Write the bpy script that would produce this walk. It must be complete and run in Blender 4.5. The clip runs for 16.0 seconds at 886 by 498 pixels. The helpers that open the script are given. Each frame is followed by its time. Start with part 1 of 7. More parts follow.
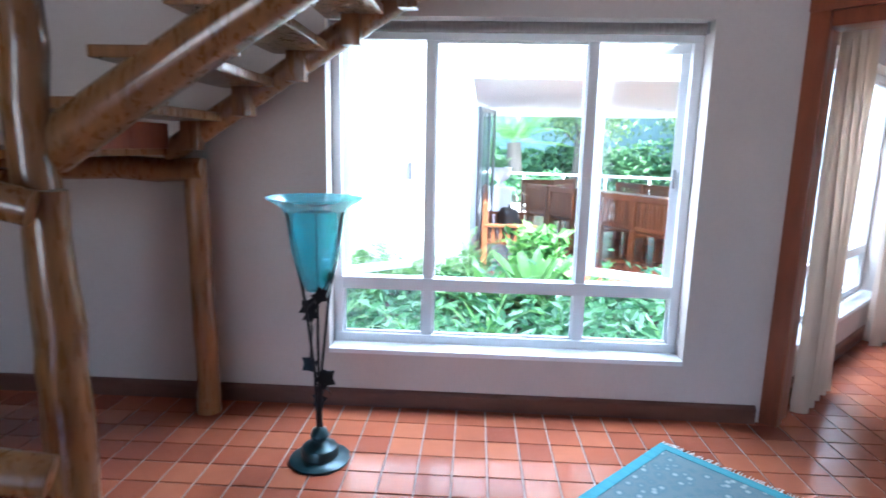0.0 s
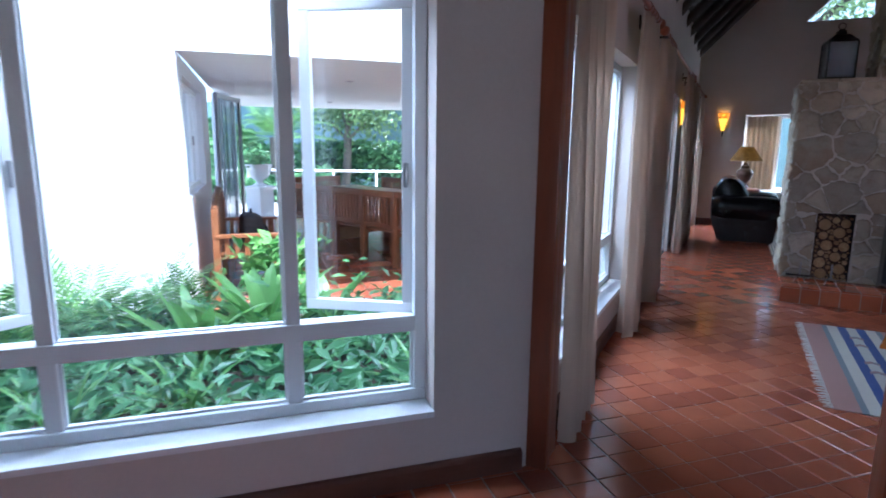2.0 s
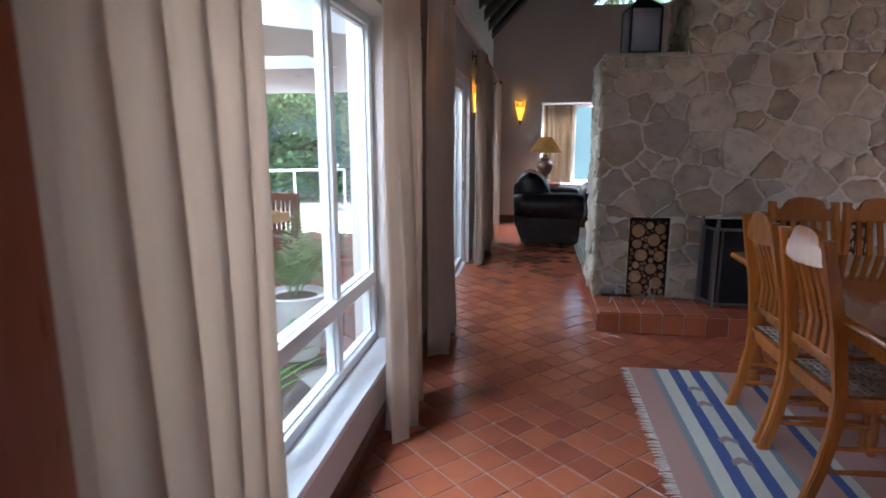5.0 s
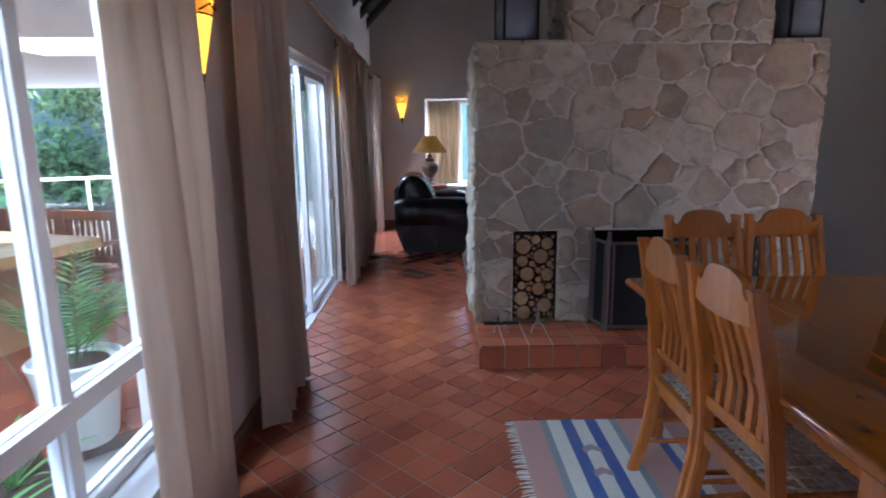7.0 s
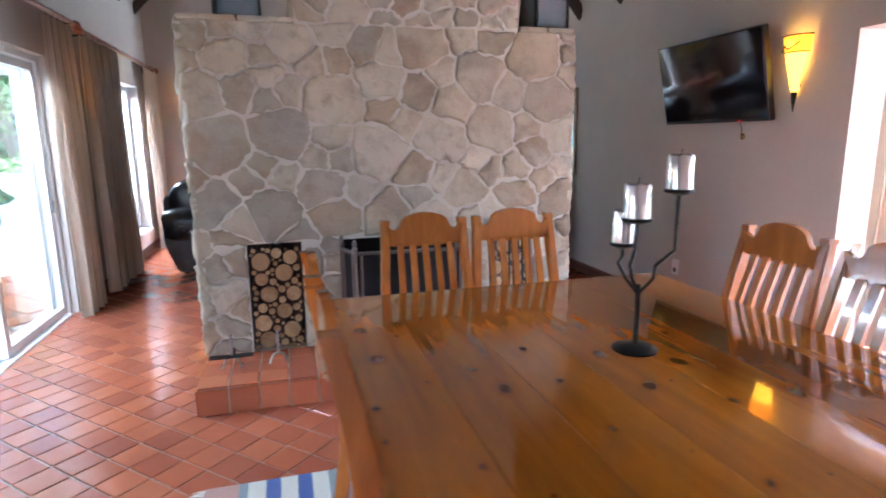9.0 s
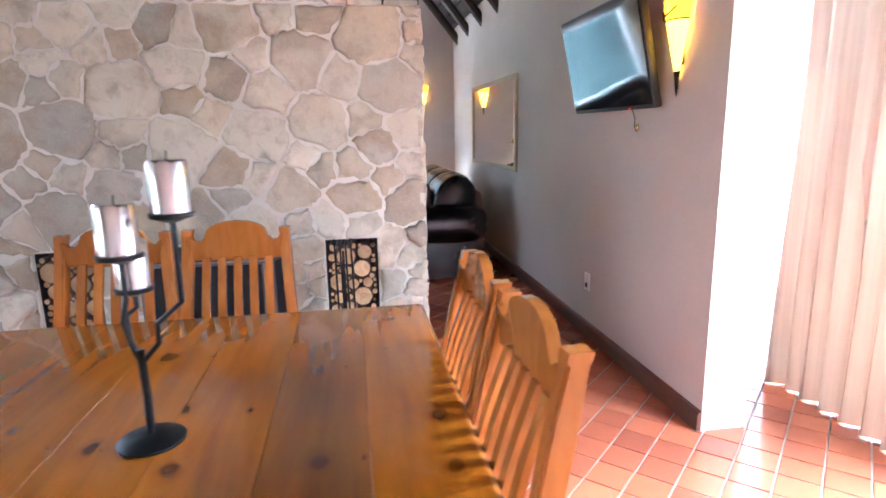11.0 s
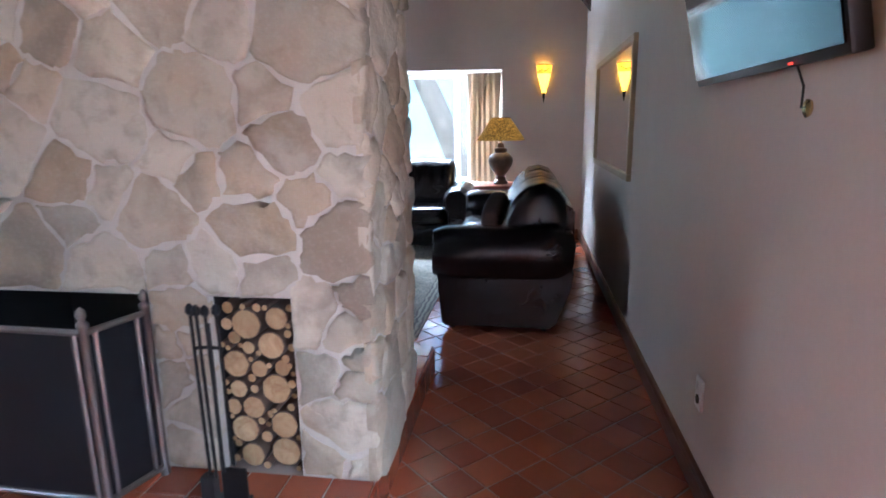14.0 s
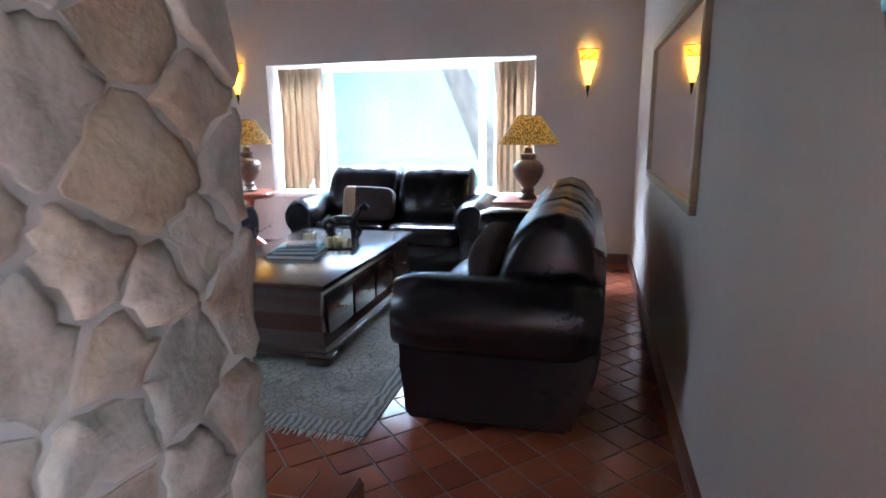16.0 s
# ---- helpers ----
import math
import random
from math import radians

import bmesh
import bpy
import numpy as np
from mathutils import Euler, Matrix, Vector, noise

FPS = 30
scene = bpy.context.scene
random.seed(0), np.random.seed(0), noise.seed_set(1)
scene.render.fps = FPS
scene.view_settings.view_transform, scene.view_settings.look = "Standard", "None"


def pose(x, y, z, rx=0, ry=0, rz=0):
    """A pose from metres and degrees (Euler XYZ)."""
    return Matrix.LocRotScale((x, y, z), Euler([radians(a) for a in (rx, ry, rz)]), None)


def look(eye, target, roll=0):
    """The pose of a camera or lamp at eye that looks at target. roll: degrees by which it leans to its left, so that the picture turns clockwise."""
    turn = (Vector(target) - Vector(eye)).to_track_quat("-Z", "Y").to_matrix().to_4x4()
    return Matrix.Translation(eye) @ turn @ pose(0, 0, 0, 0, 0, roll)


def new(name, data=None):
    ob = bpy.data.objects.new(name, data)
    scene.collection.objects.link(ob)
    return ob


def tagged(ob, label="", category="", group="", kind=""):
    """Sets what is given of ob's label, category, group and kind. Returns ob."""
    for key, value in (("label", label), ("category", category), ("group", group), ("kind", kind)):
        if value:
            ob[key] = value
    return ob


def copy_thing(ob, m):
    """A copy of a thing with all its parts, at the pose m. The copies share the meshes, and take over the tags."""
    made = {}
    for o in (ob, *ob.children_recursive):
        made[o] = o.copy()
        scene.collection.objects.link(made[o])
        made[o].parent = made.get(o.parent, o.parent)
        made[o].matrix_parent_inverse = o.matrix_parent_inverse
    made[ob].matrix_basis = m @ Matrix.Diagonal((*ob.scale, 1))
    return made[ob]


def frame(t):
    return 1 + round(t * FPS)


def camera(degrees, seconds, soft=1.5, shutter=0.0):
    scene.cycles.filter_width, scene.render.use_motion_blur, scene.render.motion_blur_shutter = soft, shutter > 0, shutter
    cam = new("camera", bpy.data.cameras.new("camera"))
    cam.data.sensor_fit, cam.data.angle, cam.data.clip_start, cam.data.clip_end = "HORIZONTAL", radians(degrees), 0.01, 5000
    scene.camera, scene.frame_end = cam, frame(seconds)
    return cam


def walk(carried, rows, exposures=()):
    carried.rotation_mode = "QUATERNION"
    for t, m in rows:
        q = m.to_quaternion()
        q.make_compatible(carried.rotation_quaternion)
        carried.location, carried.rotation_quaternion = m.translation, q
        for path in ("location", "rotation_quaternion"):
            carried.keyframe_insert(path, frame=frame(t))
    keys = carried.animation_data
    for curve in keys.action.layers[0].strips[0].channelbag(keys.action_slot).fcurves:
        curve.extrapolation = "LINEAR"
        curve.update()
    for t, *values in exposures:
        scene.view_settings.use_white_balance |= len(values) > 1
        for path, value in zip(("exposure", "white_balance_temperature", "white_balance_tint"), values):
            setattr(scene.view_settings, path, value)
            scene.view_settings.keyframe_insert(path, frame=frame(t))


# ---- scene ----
cam = camera(75.6, 16.0, 1.7, 0.4)
PATH = [
    (0, (0.618, 0.341, 1.443), (-0.846, 1.656, 1.086), 1.2),
    (0.5, (0.51, 0.526, 1.426), (-0.793, 2.001, 1.069), 1.3),
    (1, (0.446, 0.751, 1.421), (-0.71, 2.344, 1.066), 1.1),
    (1.5, (0.373, 1.008, 1.416), (-0.634, 2.699, 1.062), 0.8),
    (2, (0.343, 1.29, 1.415), (-0.544, 3.046, 1.055), 0.6),
    (2.5, (0.304, 1.594, 1.413), (-0.467, 3.402, 1.048), 0.6),
    (3, (0.279, 1.899, 1.412), (-0.357, 3.759, 1.042), 0.4),
    (3.5, (0.29, 2.202, 1.409), (-0.229, 4.097, 1.038), 0.3),
    (4, (0.279, 2.53, 1.416), (-0.144, 4.449, 1.043), 0.2),
    (6.5, (0.475, 3.789, 1.451), (0.371, 5.747, 1.058), -0.5),
    (7, (0.545, 3.943, 1.469), (0.576, 5.903, 1.072), -0.6),
    (7.5, (0.673, 4.07, 1.424), (0.868, 6.023, 1.04), -0.4),
    (8, (0.856, 4.184, 1.41), (1.187, 6.119, 1.03), -0.5),
    (8.5, (1.066, 4.31, 1.408), (1.494, 6.226, 1.028), -0.7),
    (9, (1.341, 4.387, 1.393), (1.853, 6.282, 1.012), -0.7),
    (9.5, (1.659, 4.459, 1.399), (2.191, 6.347, 1.01), -0.9),
    (10, (2.006, 4.538, 1.4), (2.525, 6.429, 1.006), -1.0),
    (11.3, (2.88, 4.70, 1.378), (3.10, 6.63, 0.972), -1.1),
    (12.5, (3.103, 5.208, 1.357), (3.087, 7.165, 0.943), -1.2),
    (13, (3.326, 5.452, 1.346), (3.192, 7.403, 0.929), -1.0),
    (13.5, (3.496, 5.758, 1.346), (3.261, 7.7, 0.927), -0.8),
    (14, (3.619, 6.097, 1.351), (3.333, 8.031, 0.93), -0.8),
    (14.5, (3.715, 6.437, 1.354), (3.388, 8.364, 0.929), -0.9),
    (15, (3.769, 6.755, 1.369), (3.399, 8.673, 0.94), -0.9),
    (15.5, (3.825, 7.103, 1.35), (3.406, 9.012, 0.925), -0.7),
    (16, (3.848, 7.399, 1.358), (3.363, 9.292, 0.934), -0.6),
]
# stops, kelvin, tint
EXPOSURES = [(t, e, k, ti) for t, e, k, ti in ((0.0, 3.2, 5200, 10), (1.0, 2.6, 5100, 11), (2.0, 2.0, 5000, 12), (2.5, 1.6, 5100, 13), (3.5, 1.75, 5600, 14), (4.2, 2.1, 5800, 13), (6.3, 2.15, 5150, 12), (7.5, 2.55, 5200, 12), (8.5, 3.35, 5350, 10), (9.5, 4.05, 5350, 9), (10.2, 4.35, 5350, 9), (12.3, 4.2, 5250, 9), (13.5, 3.8, 5250, 10), (14.5, 3.45, 5100, 9), (16.0, 3.55, 5100, 9))]
walk(cam, [(t, look(*p)) for t, *p in PATH], EXPOSURES)

# ---- light ----
world = bpy.data.worlds.new("world")
scene.world = world
world.use_nodes = True
wn = world.node_tree
sky = wn.nodes.new("ShaderNodeTexSky")
sky.sky_type, sky.sun_disc = "NISHITA", False
sky.sun_elevation, sky.sun_rotation = radians(60), radians(100)
sky.air_density, sky.dust_density = 1.0, 2.5
bg = wn.nodes["Background"]
bg.inputs["Strength"].default_value = 0.15
wn.links.new(sky.outputs["Color"], bg.inputs["Color"])

sun = new("sun", bpy.data.lights.new("sun", "SUN"))
sun.data.energy, sun.data.angle, sun.data.color = 4.2, radians(0.8), (1.0, 0.95, 0.87)
SUN_AZ, SUN_EL = radians(100), radians(60)   # clockwise from +y
sun.matrix_world = look((0, 0, 20), (-math.sin(SUN_AZ) * math.cos(SUN_EL) * 9, -math.cos(SUN_AZ) * math.cos(SUN_EL) * 9, 20 - math.sin(SUN_EL) * 9))


D = 0.70710678
def uv(u, v, z=0.0):
    """A place from the axes of the hall's slanted wall: u along it, v out through it."""
    return Vector(((u - v) * D, (u + v) * D, z))


M45 = pose(0, 0, 0, 0, 0, 45)


def sky_fill(name, eye, target, w, h, watts, colour=(0.84, 0.93, 1.0)):
    """An added area lamp in place of sky light, just outside a window's head, shining down into the opening."""
    la = bpy.data.lights.new(name, "AREA")
    la.shape, la.size, la.size_y, la.energy, la.color = "RECTANGLE", w, h, watts, colour
    new(name, la).matrix_world = look(eye, target)


sky_fill("hall_window_sky", uv(0.86, 3.45, 2.75), uv(0.86, 1.2, 0.3), 1.9, 0.8, 36)
sky_fill("dining_window_sky", (-1.10, 4.85, 2.75), (0.9, 4.85, 0.4), 1.6, 0.8, 36)
sky_fill("lounge_side_window_sky", (-1.10, 11.9, 2.75), (0.9, 11.9, 0.4), 1.3, 0.8, 80)
sky_fill("lounge_window_sky", (1.87, 14.10, 2.65), (1.87, 12.0, 0.6), 2.8, 0.8, 190)
# added fill under the patio roof, where there is no open sky
sky_fill("patio_door_sky", (-0.80, 8.35, 2.06), (0.6, 8.3, 0.2), 1.9, 0.2, 14)
sky_fill("bay_sky", (5.80, 5.3, 2.75), (3.7, 6.3, 0.1), 2.8, 0.8, 120, (0.95, 0.97, 1.0))

# ---- materials ----
def material(name, base, rough=0.6, metal=0.0, spec=0.5):
    m = bpy.data.materials.new(name)
    m.use_nodes = True
    b = m.node_tree.nodes["Principled BSDF"]
    b.inputs["Base Color"].default_value = (*base, 1)
    b.inputs["Roughness"].default_value = rough
    b.inputs["Metallic"].default_value = metal
    b.inputs["Specular IOR Level"].default_value = spec
    return m


def node(m, kind, **inputs):
    n = m.node_tree.nodes.new(kind)
    for k, v in inputs.items():
        n.inputs[k.replace("_", " ")].default_value = v
    return n


def link(m, a, b):
    m.node_tree.links.new(a, b)


def bsdf(m):
    return m.node_tree.nodes["Principled BSDF"]


def coords(m, scale=(1, 1, 1), space="Object", rot=(0, 0, 0)):
    tc = node(m, "ShaderNodeTexCoord")
    mp = node(m, "ShaderNodeMapping")
    mp.inputs["Scale"].default_value = scale
    mp.inputs["Rotation"].default_value = rot
    link(m, tc.outputs[space], mp.inputs["Vector"])
    return mp.outputs["Vector"]


def ramp(m, fac, stops):
    r = node(m, "ShaderNodeValToRGB")
    e = r.color_ramp.elements
    while len(e) < len(stops):
        e.new(0.5)
    for el, (p, c) in zip(e, stops):
        el.position, el.color = p, (*c, 1)
    link(m, fac, r.inputs["Fac"])
    return r.outputs["Color"]


def noise_tex(m, vec, scale, detail=4, rough=0.55, dist=0.0):
    n = node(m, "ShaderNodeTexNoise", Scale=scale, Detail=detail, Roughness=rough, Distortion=dist)
    link(m, vec, n.inputs["Vector"])
    return n.outputs["Fac"]


def mixc(m, fac, a, b, mode="MIX"):
    n = node(m, "ShaderNodeMix")
    n.data_type, n.blend_type = "RGBA", mode
    for val, sock in ((fac, n.inputs[0]), (a, n.inputs[6]), (b, n.inputs[7])):
        if isinstance(val, (int, float)):
            sock.default_value = val
        elif isinstance(val, tuple):
            sock.default_value = (*val, 1)
        else:
            link(m, val, sock)
    return n.outputs[2]


def maths(m, op, a, b=0.0):
    n = node(m, "ShaderNodeMath")
    n.operation = op
    for val, sock in ((a, n.inputs[0]), (b, n.inputs[1])):
        if isinstance(val, (int, float)):
            sock.default_value = val
        else:
            link(m, val, sock)
    return n.outputs[0]


def bump(m, height, strength=0.2, distance=0.01):
    n = node(m, "ShaderNodeBump", Strength=strength, Distance=distance)
    link(m, height, n.inputs["Height"])
    link(m, n.outputs["Normal"], bsdf(m).inputs["Normal"])


def colour(m, out):
    link(m, out, bsdf(m).inputs["Base Color"])


def roughness(m, fac, lo, hi):
    n = node(m, "ShaderNodeMapRange")
    n.inputs["To Min"].default_value, n.inputs["To Max"].default_value = lo, hi
    link(m, fac, n.inputs["Value"])
    link(m, n.outputs["Result"], bsdf(m).inputs["Roughness"])


def per_object(m):
    return node(m, "ShaderNodeObjectInfo").outputs["Random"]


def per_island(m):
    return node(m, "ShaderNodeNewGeometry").outputs["Random Per Island"]


def plaster(name, base, tone=0.06, rough=0.75):
    """Painted, slightly uneven plaster."""
    m = material(name, base, rough)
    v = coords(m)
    big = noise_tex(m, v, 1.1, 5, 0.6)
    lo = tuple(c * (1 - tone) for c in base)
    hi = tuple(min(1, c * (1 + tone)) for c in base)
    c = ramp(m, big, [(0.3, lo), (0.7, hi)])
    fine = noise_tex(m, v, 55, 3)
    colour(m, mixc(m, 0.05, c, fine, "OVERLAY"))
    mid = noise_tex(m, v, 9, 4)
    bump(m, maths(m, "ADD", maths(m, "MULTIPLY", mid, 1.5), maths(m, "MULTIPLY", fine, 0.35)), 0.25, 0.006)
    return m


def timber(name, dark, light, scale=(1, 1, 1), rough=0.35, rnd=per_object, grain=9.0, knots=0.0, coat=0.0):
    """Wood with its grain along the object's x axis unless scale says otherwise."""
    m = material(name, light, rough)
    tc = node(m, "ShaderNodeTexCoord")
    off = node(m, "ShaderNodeVectorMath")
    off.operation = "ADD"
    r = rnd(m)
    comb = node(m, "ShaderNodeCombineXYZ")
    for i, k in enumerate((7.3, 13.1, 3.7)):
        link(m, maths(m, "MULTIPLY", r, k), comb.inputs[i])
    link(m, tc.outputs["Object"], off.inputs[0])
    link(m, comb.outputs[0], off.inputs[1])
    mp = node(m, "ShaderNodeMapping")
    mp.inputs["Scale"].default_value = scale
    link(m, off.outputs[0], mp.inputs["Vector"])
    v = mp.outputs["Vector"]
    g = noise_tex(m, v, grain, 6, 0.62, 0.6)
    streak = noise_tex(m, v, grain * 4, 3, 0.5)
    c = ramp(m, g, [(0.28, dark), (0.55, tuple((a + b) / 2 for a, b in zip(dark, light))), (0.75, light)])
    c = mixc(m, 0.25, c, ramp(m, streak, [(0.3, tuple(x * 0.6 for x in light)), (0.7, light)]), "MIX")
    tone = node(m, "ShaderNodeHueSaturation")
    link(m, c, tone.inputs["Color"])
    link(m, maths(m, "ADD", maths(m, "MULTIPLY", r, 0.45), 0.77), tone.inputs["Value"])
    c = tone.outputs["Color"]
    if knots:
        warp = node(m, "ShaderNodeTexNoise", Scale=9.0)
        link(m, off.outputs[0], warp.inputs["Vector"])
        mk = node(m, "ShaderNodeMapping")
        mk.inputs["Scale"].default_value = (6.0 * knots, 4.0 * knots, 0.0)
        link(m, mixc(m, 0.05, off.outputs[0], warp.outputs["Color"], "ADD"), mk.inputs["Vector"])
        vo = node(m, "ShaderNodeTexVoronoi", Scale=1.0, Randomness=1.0)
        vo.voronoi_dimensions = "2D"
        link(m, mk.outputs["Vector"], vo.inputs["Vector"])
        sep = node(m, "ShaderNodeSeparateColor")
        link(m, vo.outputs["Color"], sep.inputs["Color"])
        size = maths(m, "ADD", maths(m, "MULTIPLY", maths(m, "POWER", sep.outputs[0], 3.0), 0.13), 0.012)
        ratio = maths(m, "DIVIDE", vo.outputs["Distance"], size)
        c = mixc(m, ramp(m, maths(m, "MULTIPLY", ratio, 0.4), [(0.3, (0.55, 0.55, 0.55)), (0.8, (0, 0, 0))]), c, dark)
        c = mixc(m, ramp(m, maths(m, "MULTIPLY", ratio, 0.5), [(0.3, (0.9, 0.9, 0.9)), (0.5, (0, 0, 0))]), c, tuple(x * 0.55 for x in dark))
    colour(m, c)
    if not knots:
        roughness(m, streak, rough * 0.75, rough * 1.3)
    if coat:
        bsdf(m).inputs["Coat Weight"].default_value = coat
        bsdf(m).inputs["Coat Roughness"].default_value = 0.03
        bsdf(m).inputs["Coat IOR"].default_value = 1.5
    if not coat:
        bump(m, g, 0.05, 0.002)
    return m


def terracotta(name, rnd, gloss=0.17):
    """Sealed, hand-worn clay tile."""
    m = material(name, (0.28, 0.09, 0.05), gloss)
    v = node(m, "ShaderNodeNewGeometry").outputs["Position"]
    r = rnd(m)
    base = ramp(m, r, [(0.0, (0.27, 0.073, 0.040)), (0.3, (0.35, 0.098, 0.047)), (0.7, (0.41, 0.122, 0.056)), (1.0, (0.46, 0.152, 0.073))])
    n1 = noise_tex(m, v, 7, 5, 0.6)
    n2 = noise_tex(m, v, 60, 3, 0.6)
    stain = noise_tex(m, v, 1.4, 4, 0.6)
    c = mixc(m, maths(m, "MULTIPLY", n1, 0.45), base, (0.26, 0.070, 0.041))
    c = mixc(m, ramp(m, n2, [(0.56, (0, 0, 0)), (0.72, (0.3, 0.3, 0.3))]), c, (0.32, 0.13, 0.08))
    c = mixc(m, ramp(m, stain, [(0.45, (0, 0, 0)), (0.7, (0.35, 0.35, 0.35))]), c, (0.12, 0.040, 0.028))
    colour(m, c)
    roughness(m, n1, gloss * 0.65, gloss * 1.5)
    bump(m, maths(m, "ADD", n1, maths(m, "MULTIPLY", n2, 0.15)), 0.10, 0.004)
    bsdf(m).inputs["Specular IOR Level"].default_value = 0.7
    return m


def leather(name):
    m = material(name, (0.012, 0.010, 0.011), 0.3)
    v = coords(m)
    cell = node(m, "ShaderNodeTexVoronoi", Scale=210.0)
    link(m, v, cell.inputs["Vector"])
    crease = noise_tex(m, v, 9, 6, 0.65, 1.2)
    c = ramp(m, crease, [(0.3, (0.007, 0.006, 0.007)), (0.7, (0.018, 0.014, 0.015))])
    colour(m, c)
    roughness(m, crease, 0.14, 0.30)
    bump(m, maths(m, "ADD", maths(m, "MULTIPLY", cell.outputs["Distance"], 0.25), crease), 0.18, 0.010)
    return m


def fabric(name, a, b, stripes=(60, 0, 0), rough=0.9, sheer=0.0):
    m = material(name, a, rough)
    v = coords(m)
    w = noise_tex(m, coords(m, stripes), 1.0, 2)
    n = noise_tex(m, v, 3, 4)
    colour(m, mixc(m, ramp(m, maths(m, "ADD", maths(m, "MULTIPLY", w, 0.7), maths(m, "MULTIPLY", n, 0.3)), [(0.35, (0, 0, 0)), (0.65, (1, 1, 1))]), a, b))
    weave = noise_tex(m, v, 380, 2)
    bump(m, weave, 0.2, 0.002)
    if sheer:
        out = m.node_tree.nodes["Material Output"]
        tr = node(m, "ShaderNodeBsdfTranslucent")
        tr.inputs["Color"].default_value = (*b, 1)
        mx = node(m, "ShaderNodeMixShader", Fac=sheer)
        link(m, bsdf(m).outputs[0], mx.inputs[1])
        link(m, tr.outputs[0], mx.inputs[2])
        link(m, mx.outputs[0], out.inputs["Surface"])
    return m


def glass(name, tint=(0.97, 0.99, 0.99)):
    """A thin pane: clear, with the gloss of glass."""
    m = material(name, tint, 0.0)
    out = m.node_tree.nodes["Material Output"]
    tr = node(m, "ShaderNodeBsdfTransparent")
    tr.inputs["Color"].default_value = (*tint, 1)
    gl = node(m, "ShaderNodeBsdfGlossy", Roughness=0.0)
    lw = node(m, "ShaderNodeLayerWeight", Blend=0.5)
    face = maths(m, "ADD", maths(m, "MULTIPLY", maths(m, "POWER", lw.outputs["Facing"], 4.0), 0.5), 0.035)
    mx = node(m, "ShaderNodeMixShader")
    link(m, face, mx.inputs[0])
    link(m, tr.outputs[0], mx.inputs[1])
    link(m, gl.outputs[0], mx.inputs[2])
    link(m, mx.outputs[0], out.inputs["Surface"])
    return m


def glow(name, tint, strength):
    m = material(name, tint, 0.6)
    b = bsdf(m)
    b.inputs["Emission Color"].default_value = (*tint, 1)
    b.inputs["Emission Strength"].default_value = strength
    return m


def leaf(name, dark, light, rough=0.45):
    m = material(name, light, rough)
    r = per_island(m)
    v = coords(m)
    n = noise_tex(m, v, 6, 3)
    c = ramp(m, maths(m, "ADD", maths(m, "MULTIPLY", r, 0.75), maths(m, "MULTIPLY", n, 0.25)), [(0.15, dark), (0.85, light)])
    colour(m, c)
    out = m.node_tree.nodes["Material Output"]
    tr = node(m, "ShaderNodeBsdfTranslucent")
    link(m, c, tr.inputs["Color"])
    mx = node(m, "ShaderNodeMixShader", Fac=0.3)
    link(m, bsdf(m).outputs[0], mx.inputs[1])
    link(m, tr.outputs[0], mx.inputs[2])
    link(m, mx.outputs[0], out.inputs["Surface"])
    return m


def rough_stone(name, rnd):
    """Pale cast fieldstone: each piece its own earth tone, clouded with a second one."""
    m = material(name, (0.42, 0.36, 0.28), 0.82)
    r = rnd(m)
    off = node(m, "ShaderNodeVectorMath")
    off.operation = "ADD"
    comb = node(m, "ShaderNodeCombineXYZ")
    for i, k in enumerate((17.3, 23.1, 11.7)):
        link(m, maths(m, "MULTIPLY", r, k), comb.inputs[i])
    link(m, node(m, "ShaderNodeNewGeometry").outputs["Position"], off.inputs[0])
    link(m, comb.outputs[0], off.inputs[1])
    v = off.outputs[0]
    base = ramp(m, r, [(0.0, (0.27, 0.215, 0.155)), (0.12, (0.50, 0.455, 0.35)), (0.24, (0.29, 0.28, 0.235)), (0.38, (0.59, 0.55, 0.44)), (0.52, (0.34, 0.325, 0.275)), (0.66, (0.38, 0.30, 0.20)), (0.80, (0.55, 0.505, 0.395)), (1.0, (0.31, 0.295, 0.24))])
    second = ramp(m, maths(m, "FRACT", maths(m, "MULTIPLY", r, 7.31)), [(0.0, (0.21, 0.185, 0.145)), (0.35, (0.55, 0.505, 0.40)), (0.6, (0.28, 0.205, 0.13)), (1.0, (0.46, 0.435, 0.365))])
    cloud = noise_tex(m, v, 4.2, 3, 0.5, 0.5)
    mid = noise_tex(m, v, 13, 4, 0.6, 0.3)
    fine = noise_tex(m, v, 75, 3, 0.6)
    c = mixc(m, ramp(m, cloud, [(0.46, (0, 0, 0)), (0.64, (0.85, 0.85, 0.85))]), base, second)
    c = mixc(m, ramp(m, mid, [(0.50, (0, 0, 0)), (0.72, (0.55, 0.55, 0.55))]), c, (0.25, 0.21, 0.155))
    c = mixc(m, ramp(m, fine, [(0.5, (0, 0, 0)), (0.75, (0.18, 0.18, 0.18))]), c, (0.60, 0.56, 0.48))
    colour(m, c)
    bump(m, maths(m, "ADD", mid, maths(m, "MULTIPLY", fine, 0.16)), 0.7, 0.016)
    return m


